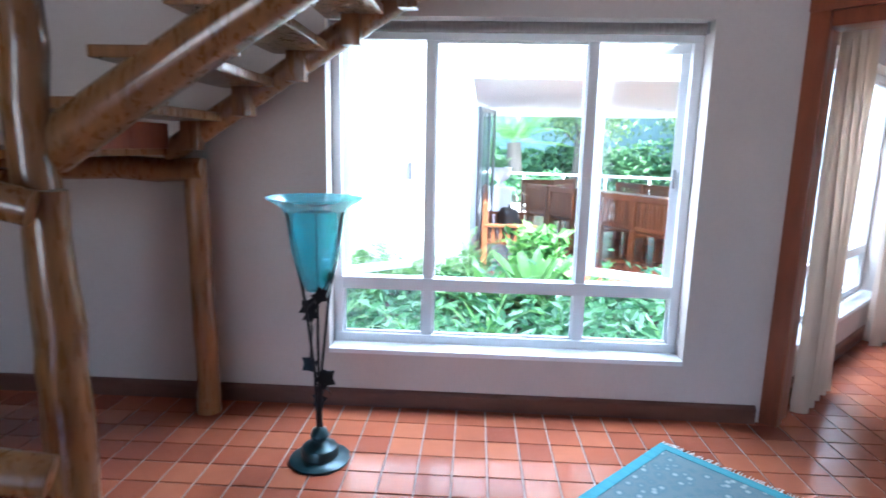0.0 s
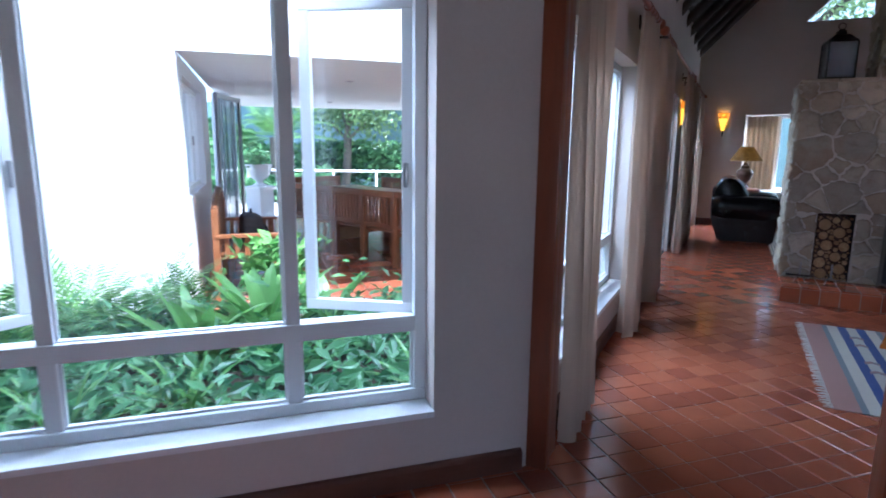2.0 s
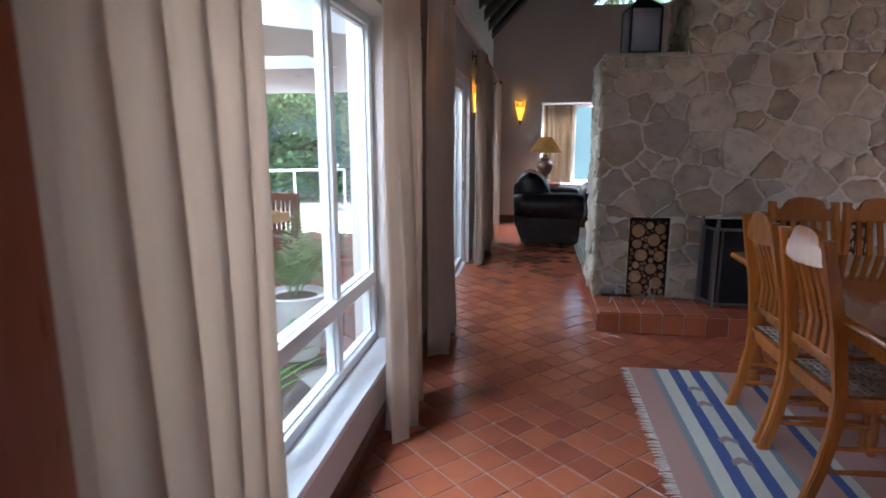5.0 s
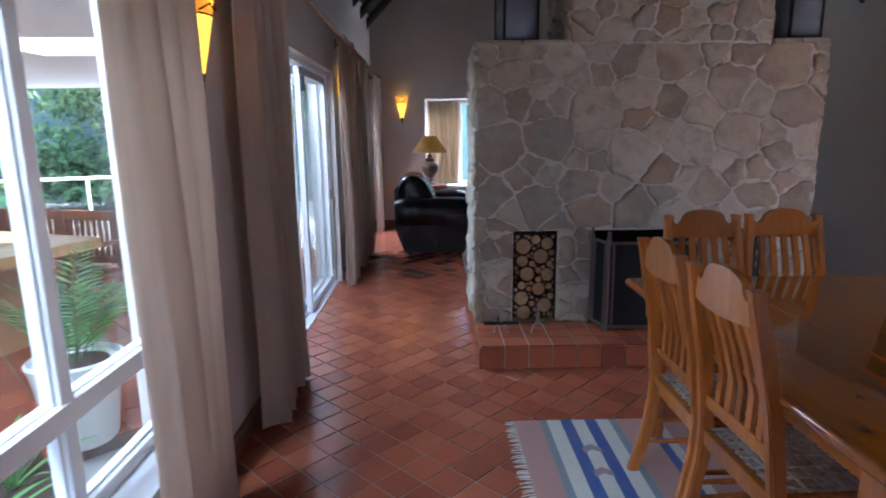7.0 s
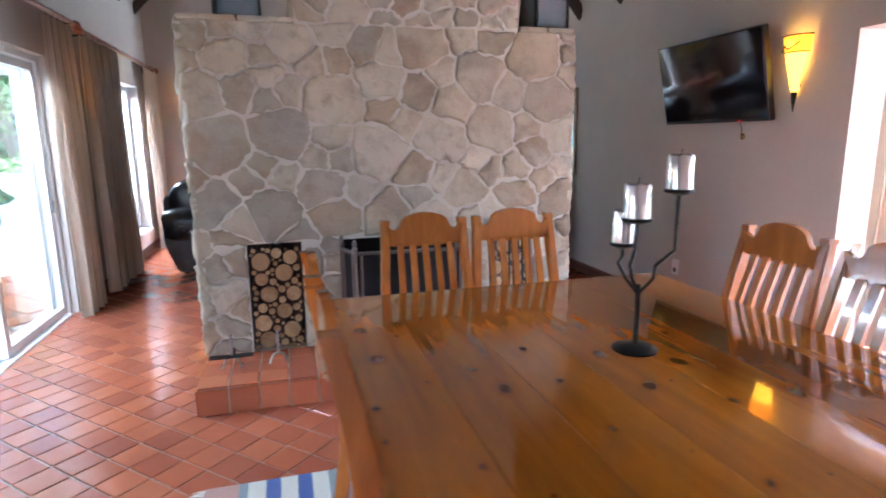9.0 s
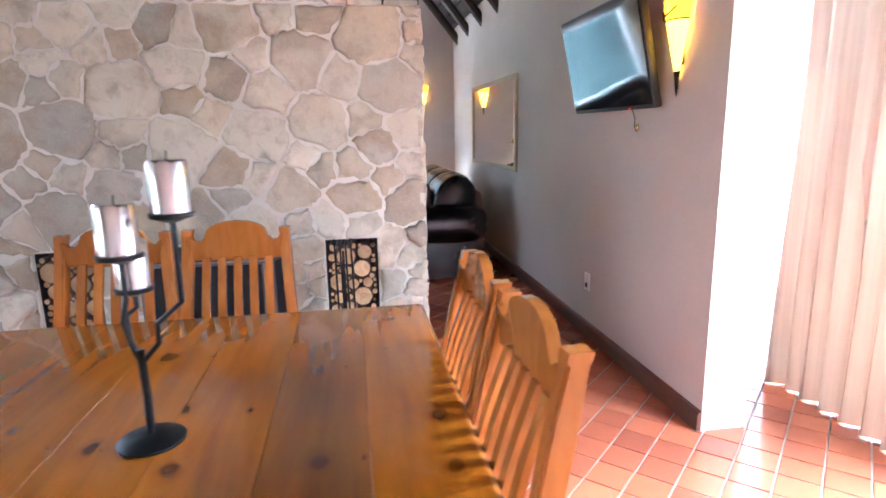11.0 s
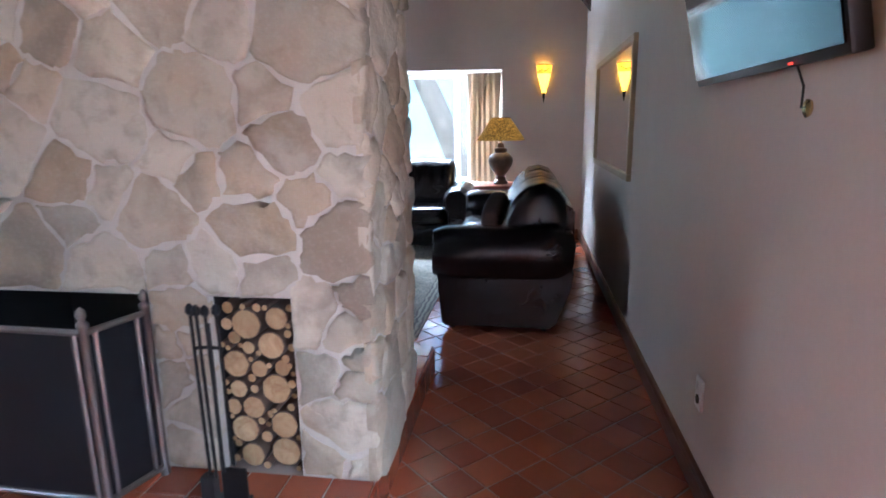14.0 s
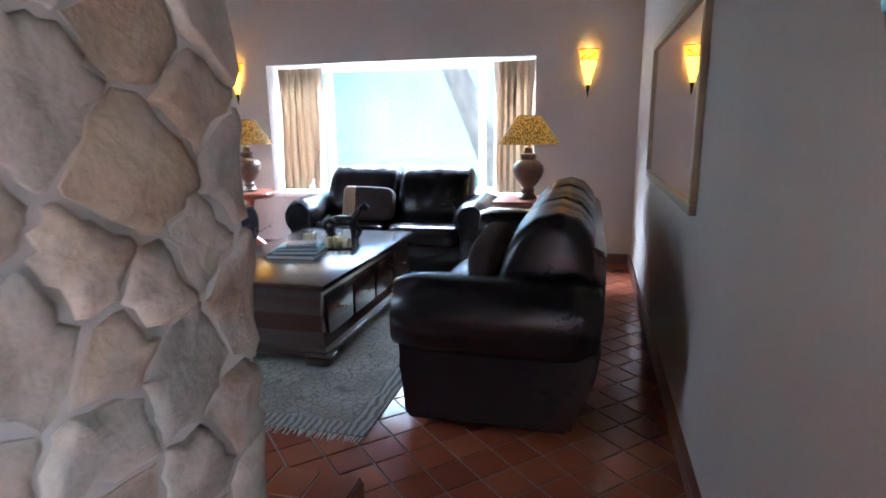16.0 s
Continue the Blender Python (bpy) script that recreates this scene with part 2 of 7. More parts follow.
WALL = plaster("wall_paint", (0.58, 0.518, 0.475))
WALL_OUT = plaster("outside_white_paint", (0.71, 0.72, 0.73), 0.03)
TEAL = plaster("teal_garden_wall_paint", (0.13, 0.215, 0.235), 0.12)
WHITE = plaster("white_gloss_paint", (0.80, 0.81, 0.82), 0.03, 0.35)
GROUT = plaster("cement_grout", (0.30, 0.22, 0.185), 0.2, 0.9)
MORTAR = plaster("pale_mortar", (0.545, 0.525, 0.47), 0.2, 0.92)
TILE = terracotta("clay_floor_tile", per_object)
TILE_FAR = terracotta("clay_floor_tile_joined", per_island)
STONE = rough_stone("fieldstone", per_object)
STONE_ISLE = rough_stone("fieldstone_joined", per_island)
MAHOG = timber("red_stained_wood", (0.15, 0.038, 0.019), (0.34, 0.100, 0.046), (1, 1, 0.12), 0.3)
SKIRT = timber("stained_skirting_wood", (0.09, 0.034, 0.022), (0.17, 0.07, 0.045), (0.3, 0.3, 1), 0.35)
PINE = timber("varnished_pine", (0.27, 0.080, 0.013), (0.52, 0.185, 0.034), (6, 6, 1.2), 0.22, grain=2.2, coat=0.6)
PINE_TOP = timber("varnished_pine_board", (0.155, 0.037, 0.002), (0.42, 0.138, 0.008), (5, 0.45, 1), 0.14, grain=1.6, knots=1.0, coat=1.0)
bsdf(PINE_TOP).inputs["Specular IOR Level"].default_value = 0.15
bsdf(PINE_TOP).inputs["Coat IOR"].default_value = 1.4
LOG = timber("varnished_log", (0.11, 0.042, 0.013), (0.34, 0.155, 0.050), (4, 4, 0.5), 0.28, grain=3, coat=0.4)
ROOF = timber("dark_roof_timber", (0.018, 0.012, 0.009), (0.055, 0.035, 0.024), (1, 1, 1), 0.7)
DARKWOOD = timber("dark_polished_wood", (0.018, 0.008, 0.006), (0.05, 0.022, 0.015), (1, 5, 5), 0.2, coat=1.0)
TEAK = timber("oiled_teak", (0.12, 0.040, 0.014), (0.25, 0.095, 0.034), (3, 3, 1), 0.45)
bsdf(DARKWOOD).inputs["Coat Roughness"].default_value = 0.2
LEATHER = leather("black_leather")
CURTAIN = fabric("linen_curtain", (0.58, 0.465, 0.375), (0.71, 0.605, 0.515), (40, 40, 0.4), 0.9, 0.58)
CURTAIN_B = fabric("striped_brown_curtain", (0.40, 0.27, 0.18), (0.62, 0.50, 0.37), (26, 26, 0.2), 0.85, 0.35)
IRON = material("black_wrought_iron", (0.018, 0.02, 0.022), 0.45, 0.7)
PEWTER = material("worn_pewter", (0.20, 0.185, 0.175), 0.38, 0.9)
STEEL = material("grey_brushed_steel", (0.34, 0.34, 0.35), 0.28, 1.0)
SILVER = material("silver_candle_foil", (0.78, 0.78, 0.80), 0.22, 0.9)
BRASS = material("polished_brass", (0.62, 0.42, 0.18), 0.22, 1.0)
GLASS = glass("window_glass")
MATT_BLACK = plaster("matt_black", (0.016, 0.015, 0.015), 0.2, 0.9)

# ---- building blocks ----
def obj(name, bm, mat, parent=None, smooth=False):
    me = bpy.data.meshes.new(name)
    bmesh.ops.recalc_face_normals(bm, faces=bm.faces)
    bm.to_mesh(me)
    bm.free()
    if smooth:
        me.shade_smooth()
        me.set_sharp_from_angle(angle=radians(38))
    for mm in (mat if isinstance(mat, (list, tuple)) else (mat,)):
        me.materials.append(mm)
    ob = new(name, me)
    if parent:
        ob.parent = parent
    return ob


def part(name, bm, mat, parent, label="", smooth=True):
    return tagged(obj(name, bm, mat, parent, smooth), label)


def thing(name, label, category, m=None, group="", kind=""):
    ob = new(name)
    ob.empty_display_size = 0.1
    if m is not None:
        ob.matrix_world = m
    return tagged(ob, label, category, group, kind)


def box(bm, x0, y0, z0, x1, y1, z1, m=None, bevel=0.0):
    ret = bmesh.ops.create_cube(bm, size=1.0)
    vs = ret["verts"]
    t = Matrix.Translation(((x0 + x1) / 2, (y0 + y1) / 2, (z0 + z1) / 2)) @ Matrix.Diagonal((abs(x1 - x0), abs(y1 - y0), abs(z1 - z0), 1))
    if m is not None:
        t = m @ t
    bmesh.ops.transform(bm, matrix=t, verts=vs)
    if bevel:
        es = {e for v in vs for e in v.link_edges}
        bmesh.ops.bevel(bm, geom=list(es), offset=bevel, segments=2, affect="EDGES", profile=0.6)
    return bm


def boxes(*args, m=None, bevel=0.0):
    bm = bmesh.new()
    for a in args:
        box(bm, *a, m=m, bevel=bevel)
    return bm


def tube(bm, pts, r, seg=10, cap=True):
    """A round bar along points; r: one radius or one a point."""
    pts = [Vector(p) for p in pts]
    rs = [r] * len(pts) if isinstance(r, (int, float)) else list(r)
    rings = []
    ref = Vector((0.31, 0.77, 0.55))
    prev = None
    for i, p in enumerate(pts):
        d = (pts[min(i + 1, len(pts) - 1)] - pts[max(i - 1, 0)]).normalized()
        a = (prev - d * prev.dot(d)) if prev is not None else ref.cross(d)
        a.normalize()
        prev = a
        b = d.cross(a)
        rings.append([bm.verts.new(p + (a * math.cos(k * math.tau / seg) + b * math.sin(k * math.tau / seg)) * rs[i]) for k in range(seg)])
    for r0, r1 in zip(rings, rings[1:]):
        for k in range(seg):
            bm.faces.new((r0[k], r0[(k + 1) % seg], r1[(k + 1) % seg], r1[k]))
    if cap:
        bm.faces.new(rings[0][::-1])
        bm.faces.new(rings[-1])
    return bm


def lathe(bm, profile, seg=20, m=None):
    """A turned shape from (radius, height) pairs."""
    m = m or Matrix.Identity(4)
    rings = [[bm.verts.new(m @ Vector((r * math.cos(k * math.tau / seg), r * math.sin(k * math.tau / seg), z))) for k in range(seg)] for r, z in profile]
    for r0, r1 in zip(rings, rings[1:]):
        for k in range(seg):
            bm.faces.new((r0[k], r0[(k + 1) % seg], r1[(k + 1) % seg], r1[k]))
    bm.faces.new(rings[0][::-1])
    bm.faces.new(rings[-1])
    return bm


def prism(bm, pts, depth, m):
    """A flat outline (x, y), given thickness along its z, laid by m."""
    lo = [bm.verts.new(m @ Vector((x, y, 0))) for x, y in pts]
    hi = [bm.verts.new(m @ Vector((x, y, depth))) for x, y in pts]
    n = len(pts)
    bm.faces.new(lo[::-1])
    bm.faces.new(hi)
    for i in range(n):
        bm.faces.new((lo[i], lo[(i + 1) % n], hi[(i + 1) % n], hi[i]))
    return bm


def pad(bm, c, s, m=None, e=0.45, nu=24, nv=14, wob=0.0):
    """A puffed, rounded block of full size s about c (a superellipsoid)."""
    m = m or Matrix.Identity(4)

    def sp(w, k):
        return math.copysign(abs(w) ** k, w)
    rings = []
    for j in range(1, nv):
        ph = -math.pi / 2 + math.pi * j / nv
        ring = []
        for i in range(nu):
            th = math.tau * i / nu
            p = Vector((sp(math.cos(ph), e) * sp(math.cos(th), e) * s[0] / 2, sp(math.cos(ph), e) * sp(math.sin(th), e) * s[1] / 2, sp(math.sin(ph), e) * s[2] / 2))
            if wob:
                p += p.normalized() * wob * noise.noise(p * 6 + Vector(c) * 3)
            ring.append(bm.verts.new(m @ (p + Vector(c))))
        rings.append(ring)
    for r0, r1 in zip(rings, rings[1:]):
        for k in range(nu):
            bm.faces.new((r0[k], r0[(k + 1) % nu], r1[(k + 1) % nu], r1[k]))
    bm.faces.new(rings[0][::-1])
    bm.faces.new(rings[-1])
    return bm


def wall(name, a, b, thick, z0, z1, holes, mat, label, m=None):
    """A wall along local x from a to b, from y = 0 to thick, with openings (x0, x1, z0, z1) through it."""
    bm = bmesh.new()
    xs = sorted({a, b, *[h[0] for h in holes], *[h[1] for h in holes]})
    for x0, x1 in zip(xs, xs[1:]):
        inside = sorted((h for h in holes if h[0] <= x0 and h[1] >= x1), key=lambda h: h[2])
        z = z0
        for h in inside:
            if h[2] > z:
                box(bm, x0, 0, z, x1, thick, h[2])
            z = h[3]
        if z < z1:
            box(bm, x0, 0, z, x1, thick, z1)
    bmesh.ops.remove_doubles(bm, verts=bm.verts, dist=1e-5)
    if m is not None:
        bmesh.ops.transform(bm, matrix=m, verts=bm.verts)
    return tagged(obj(name, bm, mat), label, "wall", kind="structure")

# ---- the large structure ----
# left wall of the dining room and lounge: local x runs along +y, local y points outside (-x)
LEFT = Matrix.Translation((-0.40, 0, 0)) @ pose(0, 0, 0, 0, 0, 90)
wall("wall_left", 3.54, 13.55, 0.25, -0.1, 3.22, [(3.95, 6.10, 0.30, 2.03), (7.40, 9.62, -0.1, 2.05), (11.28, 12.52, 0.28, 2.06)], WALL, "grey-beige painted plaster wall with tall openings", LEFT)
FAR = Matrix.Translation((0, 13.15, 0))
wall("wall_far", -0.40, 4.27, 0.42, -0.1, 2.68, [(0.43, 3.31, 0.62, 2.0)], WALL, "grey-beige plaster end wall with a wide deep window", FAR)
bm = bmesh.new()
gable = [(-0.40, 2.68), (4.27, 2.68), (4.27, 2.85), (2.72, 4.78), (2.70, 3.52), (1.20, 3.52), (1.20, 4.95), (-0.40, 3.25)]
prism(bm, gable, 0.25, Matrix.Translation((0, 13.40, 0)) @ pose(0, 0, 0, 90))
gable2 = [(2.705, 3.53), (2.725, 4.78), (1.95, 5.72), (1.20, 4.95), (1.20, 3.53), (1.95, 4.30)]
prism(bm, gable2, 0.25, Matrix.Translation((0, 13.40, 0)) @ pose(0, 0, 0, 90))
tagged(obj("wall_gable", bm, WALL), "plaster gable above the lounge with a triangular light", "wall", kind="structure")
# right wall: local x along +y reversed, local y outside (+x)
RIGHT = Matrix.Translation((4.27, 0, 0)) @ pose(0, 0, 0, 0, 0, -90)
wall("wall_right", -13.55, 3.70, 0.22, -0.1, 2.82, [(-6.84, -4.2, -0.1, 1.93)], WALL, "grey-beige painted plaster wall with a curtained bay", RIGHT)
BACK = Matrix.Translation((0, 3.60, 0))
wall("wall_back", -0.40, 4.27, 0.14, -0.1, 5.7, [(-0.40, 0.93, -0.1, 2.10)], WALL, "plaster partition with a wide framed doorway", BACK)
HALL = M45 @ Matrix.Translation((0, 2.779, 0))
wall("wall_hall", -3.9, 2.25, 0.24, -0.1, 4.6, [(-0.10, 1.815, 0.31, 2.07)], WALL, "beige plaster hall wall with a large window", HALL)
wall("wall_hall_west", -3.0, 3.0, 0.2, -0.1, 4.6, [], WALL, "plain plaster hall wall", M45 @ Matrix.Translation((-3.5, 0, 0)) @ pose(0, 0, 0, 0, 0, 90))
wall("wall_hall_south", -3.0, 4.5, 0.2, -0.1, 4.6, [(0.6, 3.1, 0.3, 2.3)], WALL, "plain plaster hall wall", Matrix.Translation((0, -3.2, 0)) @ pose(0, 0, 0))
wall("wall_hall_east", -3.2, 3.6, 0.2, -0.1, 4.6, [(-1.5, 2.0, 0.3, 2.3)], WALL, "plain plaster hall wall", Matrix.Translation((4.47, 0, 0)) @ pose(0, 0, 0, 0, 0, 90))
tagged(obj("ceiling_hall", prism(bmesh.new(), [(-6.5, -4), (4.8, -4), (4.8, 3.6), (-0.3, 3.6), (-5.2, -0.9)], 0.15, Matrix.Translation((0, 0, 4.6))), WHITE), "white plastered ceiling of the hall", "ceiling", kind="structure")

# bay beyond the right wall
bm = boxes((4.49, 7.45, -0.1, 5.35, 7.6, 2.4), (4.49, 3.85, -0.1, 5.35, 4.0, 2.4), (4.49, 4.0, 2.25, 5.35, 7.45, 2.4), (5.18, 7.33, -0.1, 5.35, 7.45, 2.25), (5.18, 4.0, -0.1, 5.35, 4.12, 2.25))
tagged(obj("wall_bay", bm, WHITE), "white painted reveal of the curtained bay", "wall", kind="structure")

# roof: two slopes carried by dark poles
bm = bmesh.new()
for side in (0, 1):
    a, b = ((-0.75, 2.62), (1.95, 5.42)) if side == 0 else ((4.62, 2.10), (1.95, 5.42))
    d = Vector((b[0] - a[0], 0, b[1] - a[1]))
    n = Vector((d.z, 0, -d.x)).normalized() * (-1 if side == 0 else 1)
    if n.z < 0:
        n = -n
    pa, pb = Vector((a[0], 3.6, a[1])), Vector((b[0], 3.6, b[1])) + d.normalized() * 0.22
    vs = [bm.verts.new(p + Vector((0, dy, 0)) + n * h) for h in (0.16, 0.22) for p in (pa, pb) for dy in (0, 9.95)]
    for f in ((0, 1, 3, 2), (4, 5, 7, 6), (0, 1, 5, 4), (2, 3, 7, 6), (0, 2, 6, 4), (1, 3, 7, 5)):
        bm.faces.new([vs[i] for i in f])
    for k in range(13):
        y = 3.95 + k * 0.74
        tube(bm, [pa + Vector((0, y - 3.6, 0)) + n * 0.05, pb + Vector((0, y - 3.6, 0)) + n * 0.05], 0.055, 8)
    for k in range(26):
        p = pa.lerp(pb, (k + 0.5) / 26) + n * 0.125
        tube(bm, [p, p + Vector((0, 9.9, 0))], 0.02, 6)
tagged(obj("ceiling_roof", bm, ROOF), "dark pole rafters and battens under a steep roof", "ceiling", kind="structure")

# sub-floor under the tiles
tagged(obj("floor", prism(bmesh.new(), [(-4.7, -3.2), (5.35, -3.2), (5.35, 13.6), (-0.62, 13.6), (-0.62, 3.3), (-5.0, -0.9)], 0.094, Matrix.Translation((0, 0, -0.1))), GROUT), "grey cement bed of the clay tile floor", "floor", kind="structure")
# ground outside
G = bmesh.new()
box(G, -400, -400, -0.6, 400, 400, -0.14)

# ---- skirtings, frames, windows and doors ----
def skirting(name, a, b, m, h=0.098):
    bm = bmesh.new()
    prism(bm, [(0, 0), (0.022, 0), (0.022, h - 0.02), (0.014, h - 0.006), (0, h)], b - a, Matrix.Identity(4))
    # outline (out, up) swept along local x
    rot = Matrix(((0, 0, 1, a), (-1, 0, 0, 0), (0, 1, 0, 0), (0, 0, 0, 1)))
    bmesh.ops.transform(bm, matrix=m @ rot, verts=bm.verts)
    return tagged(obj(name, bm, SKIRT), "dark red-brown stained wooden skirting board", "skirting", kind="structure")


skirting("baseboard_hall", -3.4, 2.22, HALL)
for k, (a, b) in enumerate(((3.75, 7.36), (9.66, 13.15))):
    skirting("baseboard_left_%d" % k, a, b, LEFT)
skirting("baseboard_far", -0.38, 4.25, FAR)
for k, (a, b) in enumerate(((-13.13, -6.84), (-4.2, -3.75))):
    skirting("baseboard_right_%d" % k, a, b, RIGHT)

# wooden frame of the doorway between hall and dining room
fr = thing("door_frame", "red-brown stained wooden frame of a wide doorway", "door frame", kind="structure")
part("jamb", boxes((-0.395, 3.555, 0, -0.285, 3.62, 2.17), (-0.43, 3.62, 0, -0.30, 3.765, 2.10), bevel=0.006), MAHOG, fr)
part("jamb", boxes((0.90, 3.575, 0, 0.985, 3.765, 2.10), (0.94, 3.55, 0, 1.04, 3.598, 2.17), bevel=0.006), MAHOG, fr)
part("lintel", boxes((-0.30, 3.575, 2.03, 0.90, 3.765, 2.105), (-0.44, 3.552, 2.10, 1.04, 3.60, 2.20), bevel=0.006), MAHOG, fr)


def sash(name, w, h, m, parent, t=0.045, d=0.035, handle=True):
    """A glazed sash of size w by h in local x, z; y is its depth."""
    bm = boxes((0, 0, 0, w, d, t), (0, 0, h - t, w, d, h), (0, 0, t, t, d, h - t), (w - t, 0, t, w, d, h - t), m=m, bevel=0.004)
    s = part(name, bm, WHITE, parent, smooth=False)
    p = part("pane", boxes((t - 0.004, d * 0.4, t - 0.004, w - t + 0.004, d * 0.4 + 0.005, h - t + 0.004), m=m), GLASS, s, smooth=False)
    p.visible_shadow = False
    if handle:
        part("handle", boxes((w - t * 0.75, -0.02, h * 0.42, w - t * 0.4, 0.0, h * 0.42 + 0.10), m=m, bevel=0.004), STEEL, s)
    return s


def window(name, label, m, w, h, bars, transom, open_sashes=(), d=0.07, t=0.05):
    """A white timber window in local x (width), z (height); bars: the inner uprights; transom: its height or None."""
    win = thing(name, label, "window", m, kind="structure")
    part("window_frame", boxes((0, 0, 0, w, d, t), (0, 0, h - t, w, d, h), (0, 0, t, t, d, h - t), (w - t, 0, t, w, d, h - t), bevel=0.005), WHITE, win, smooth=False)
    for x in bars:
        part("mullion", boxes((x - 0.028, 0.004, t, x + 0.028, d - 0.004, h - t), bevel=0.005), WHITE, win, smooth=False)
    if transom:
        part("transom", boxes((t, -0.004, transom - 0.035, w - t, d + 0.004, transom + 0.035), bevel=0.005), WHITE, win, smooth=False)
    xs = [t, *[x for x in bars], w - t]
    rows = [(t, h - t)] if not transom else [(t, transom - 0.03), (transom + 0.03, h - t)]
    for r, (z0, z1) in enumerate(rows):
        for i, (a, b) in enumerate(zip(xs, xs[1:])):
            a, b = a + (0.026 if i else 0), b - (0.026 if i < len(xs) - 2 else 0)
            hinge = dict(open_sashes).get(i) if r == len(rows) - 1 else None
            if hinge:
                side, ang = hinge
                ww = b - a
                if side == "l":
                    mm = Matrix.Translation((a, d * 0.5, z0)) @ pose(0, 0, 0, 0, 0, ang)
                else:
                    mm = Matrix.Translation((b, d * 0.5, z0)) @ pose(0, 0, 0, 0, 0, -ang) @ Matrix.Translation((-ww, 0, 0))
                sash("sash", ww, z1 - z0, mm, win)
            else:
                sash("sash", b - a, z1 - z0, Matrix.Translation((a, d * 0.3, z0)), win, 0.012, 0.02, handle=False)
    return win


# hall window: a wide middle light between two casements that stand open
WH = M45 @ Matrix.Translation((-0.10, 2.90, 0.33))
window("window_hall", "large white-painted window with two casements standing open", WH, 1.915, 1.70, (0.53, 1.37), 0.345, ((0, ("l", 38)), (2, ("r", 26))))
tagged(obj("window_sill_hall", boxes((-0.10, 2.765, 0.305, 1.815, 2.90, 0.332), m=M45, bevel=0.004), WHITE), "white painted window sill", "window sill", kind="structure")
bl = thing("roller_blind", "rolled-up grey roller blind above the hall window", "blind", M45 @ Matrix.Translation((-0.09, 2.85, 2.02)))
part("roll", tube(bmesh.new(), [(0, 0, 0.015), (1.89, 0, 0.015)], 0.028, 12), fabric("blind_fabric", (0.22, 0.19, 0.18), (0.3, 0.27, 0.25)), bl)
part("bracket", boxes((-0.004, -0.03, -0.01, 0.006, 0.03, 0.045)), STEEL, bl)
part("bracket", boxes((1.884, -0.03, -0.01, 1.894, 0.03, 0.045)), STEEL, bl)

# dining room window and lounge side window, in the left wall
window("window_dining", "tall white-painted window with a low transom", LEFT @ Matrix.Translation((3.95, 0.12, 0.32)), 2.15, 1.71, (0.80, 1.55), 0.36)
tagged(obj("window_sill_dining", boxes((3.95, -0.02, 0.29, 6.10, 0.12, 0.322), m=LEFT, bevel=0.004), WHITE), "white painted window sill", "window sill", kind="structure")
window("window_lounge_side", "tall white-painted window behind curtains", LEFT @ Matrix.Translation((11.28, 0.12, 0.30)), 1.24, 1.76, (0.62,), 0.36)
tagged(obj("window_sill_lounge_side", boxes((11.28, -0.02, 0.27, 12.52, 0.12, 0.302), m=LEFT, bevel=0.004), WHITE), "white painted window sill", "window sill", kind="structure")
window("window_lounge", "wide white-framed picture window in a deep recess", Matrix.Translation((0.43, 13.47, 0.64)), 2.88, 1.36, (0.56, 2.30), None)
tagged(obj("window_sill_lounge", boxes((0.43, 13.12, 0.60, 3.31, 13.47, 0.642), bevel=0.005), WHITE), "white painted deep window sill", "window sill", kind="structure")

# sliding door to the patio: one leaf slid over the other, the way out open
sd = thing("door_patio", "white-framed sliding glass door slid open to the patio", "door", LEFT @ Matrix.Translation((7.40, 0.0, 0)), kind="structure")
part("door_frame", boxes((0, 0.05, 2.0, 2.22, 0.20, 2.05), (0, 0.05, 0, 0.05, 0.20, 2.0), (2.17, 0.05, 0, 2.22, 0.20, 2.0), bevel=0.004), WHITE, sd, smooth=False)
part("track", boxes((0.05, 0.03, -0.02, 2.17, 0.10, 0.012), (0.05, 0.115, -0.02, 2.17, 0.17, 0.014), (0.05, 0.18, -0.02, 2.17, 0.23, 0.010), bevel=0.003), WHITE, sd, "white aluminium floor track", smooth=False)
sash("leaf", 1.06, 1.97, Matrix.Translation((1.11, 0.07, 0.02)), sd, 0.06, 0.045)
sash("leaf", 1.06, 1.97, Matrix.Translation((1.06, 0.13, 0.02)), sd, 0.06, 0.045, handle=False)
part("latch", boxes((1.12, 0.04, 1.80, 1.16, 0.07, 1.92), bevel=0.006), IRON, sd)
# bay door behind its curtains
window("window_bay", "white-framed glass door behind pale curtains", RIGHT @ Matrix.Translation((-7.33, 0.95, 0.0)), 3.21, 2.25, (1.07, 2.14), None)
# gable light panes
gw = thing("window_gable", "small triangular window high in the gable", "window", kind="structure")
bm = boxes((1.20, 13.44, 3.52, 2.72, 13.50, 3.56))
part("window_frame", bm, WHITE, gw)


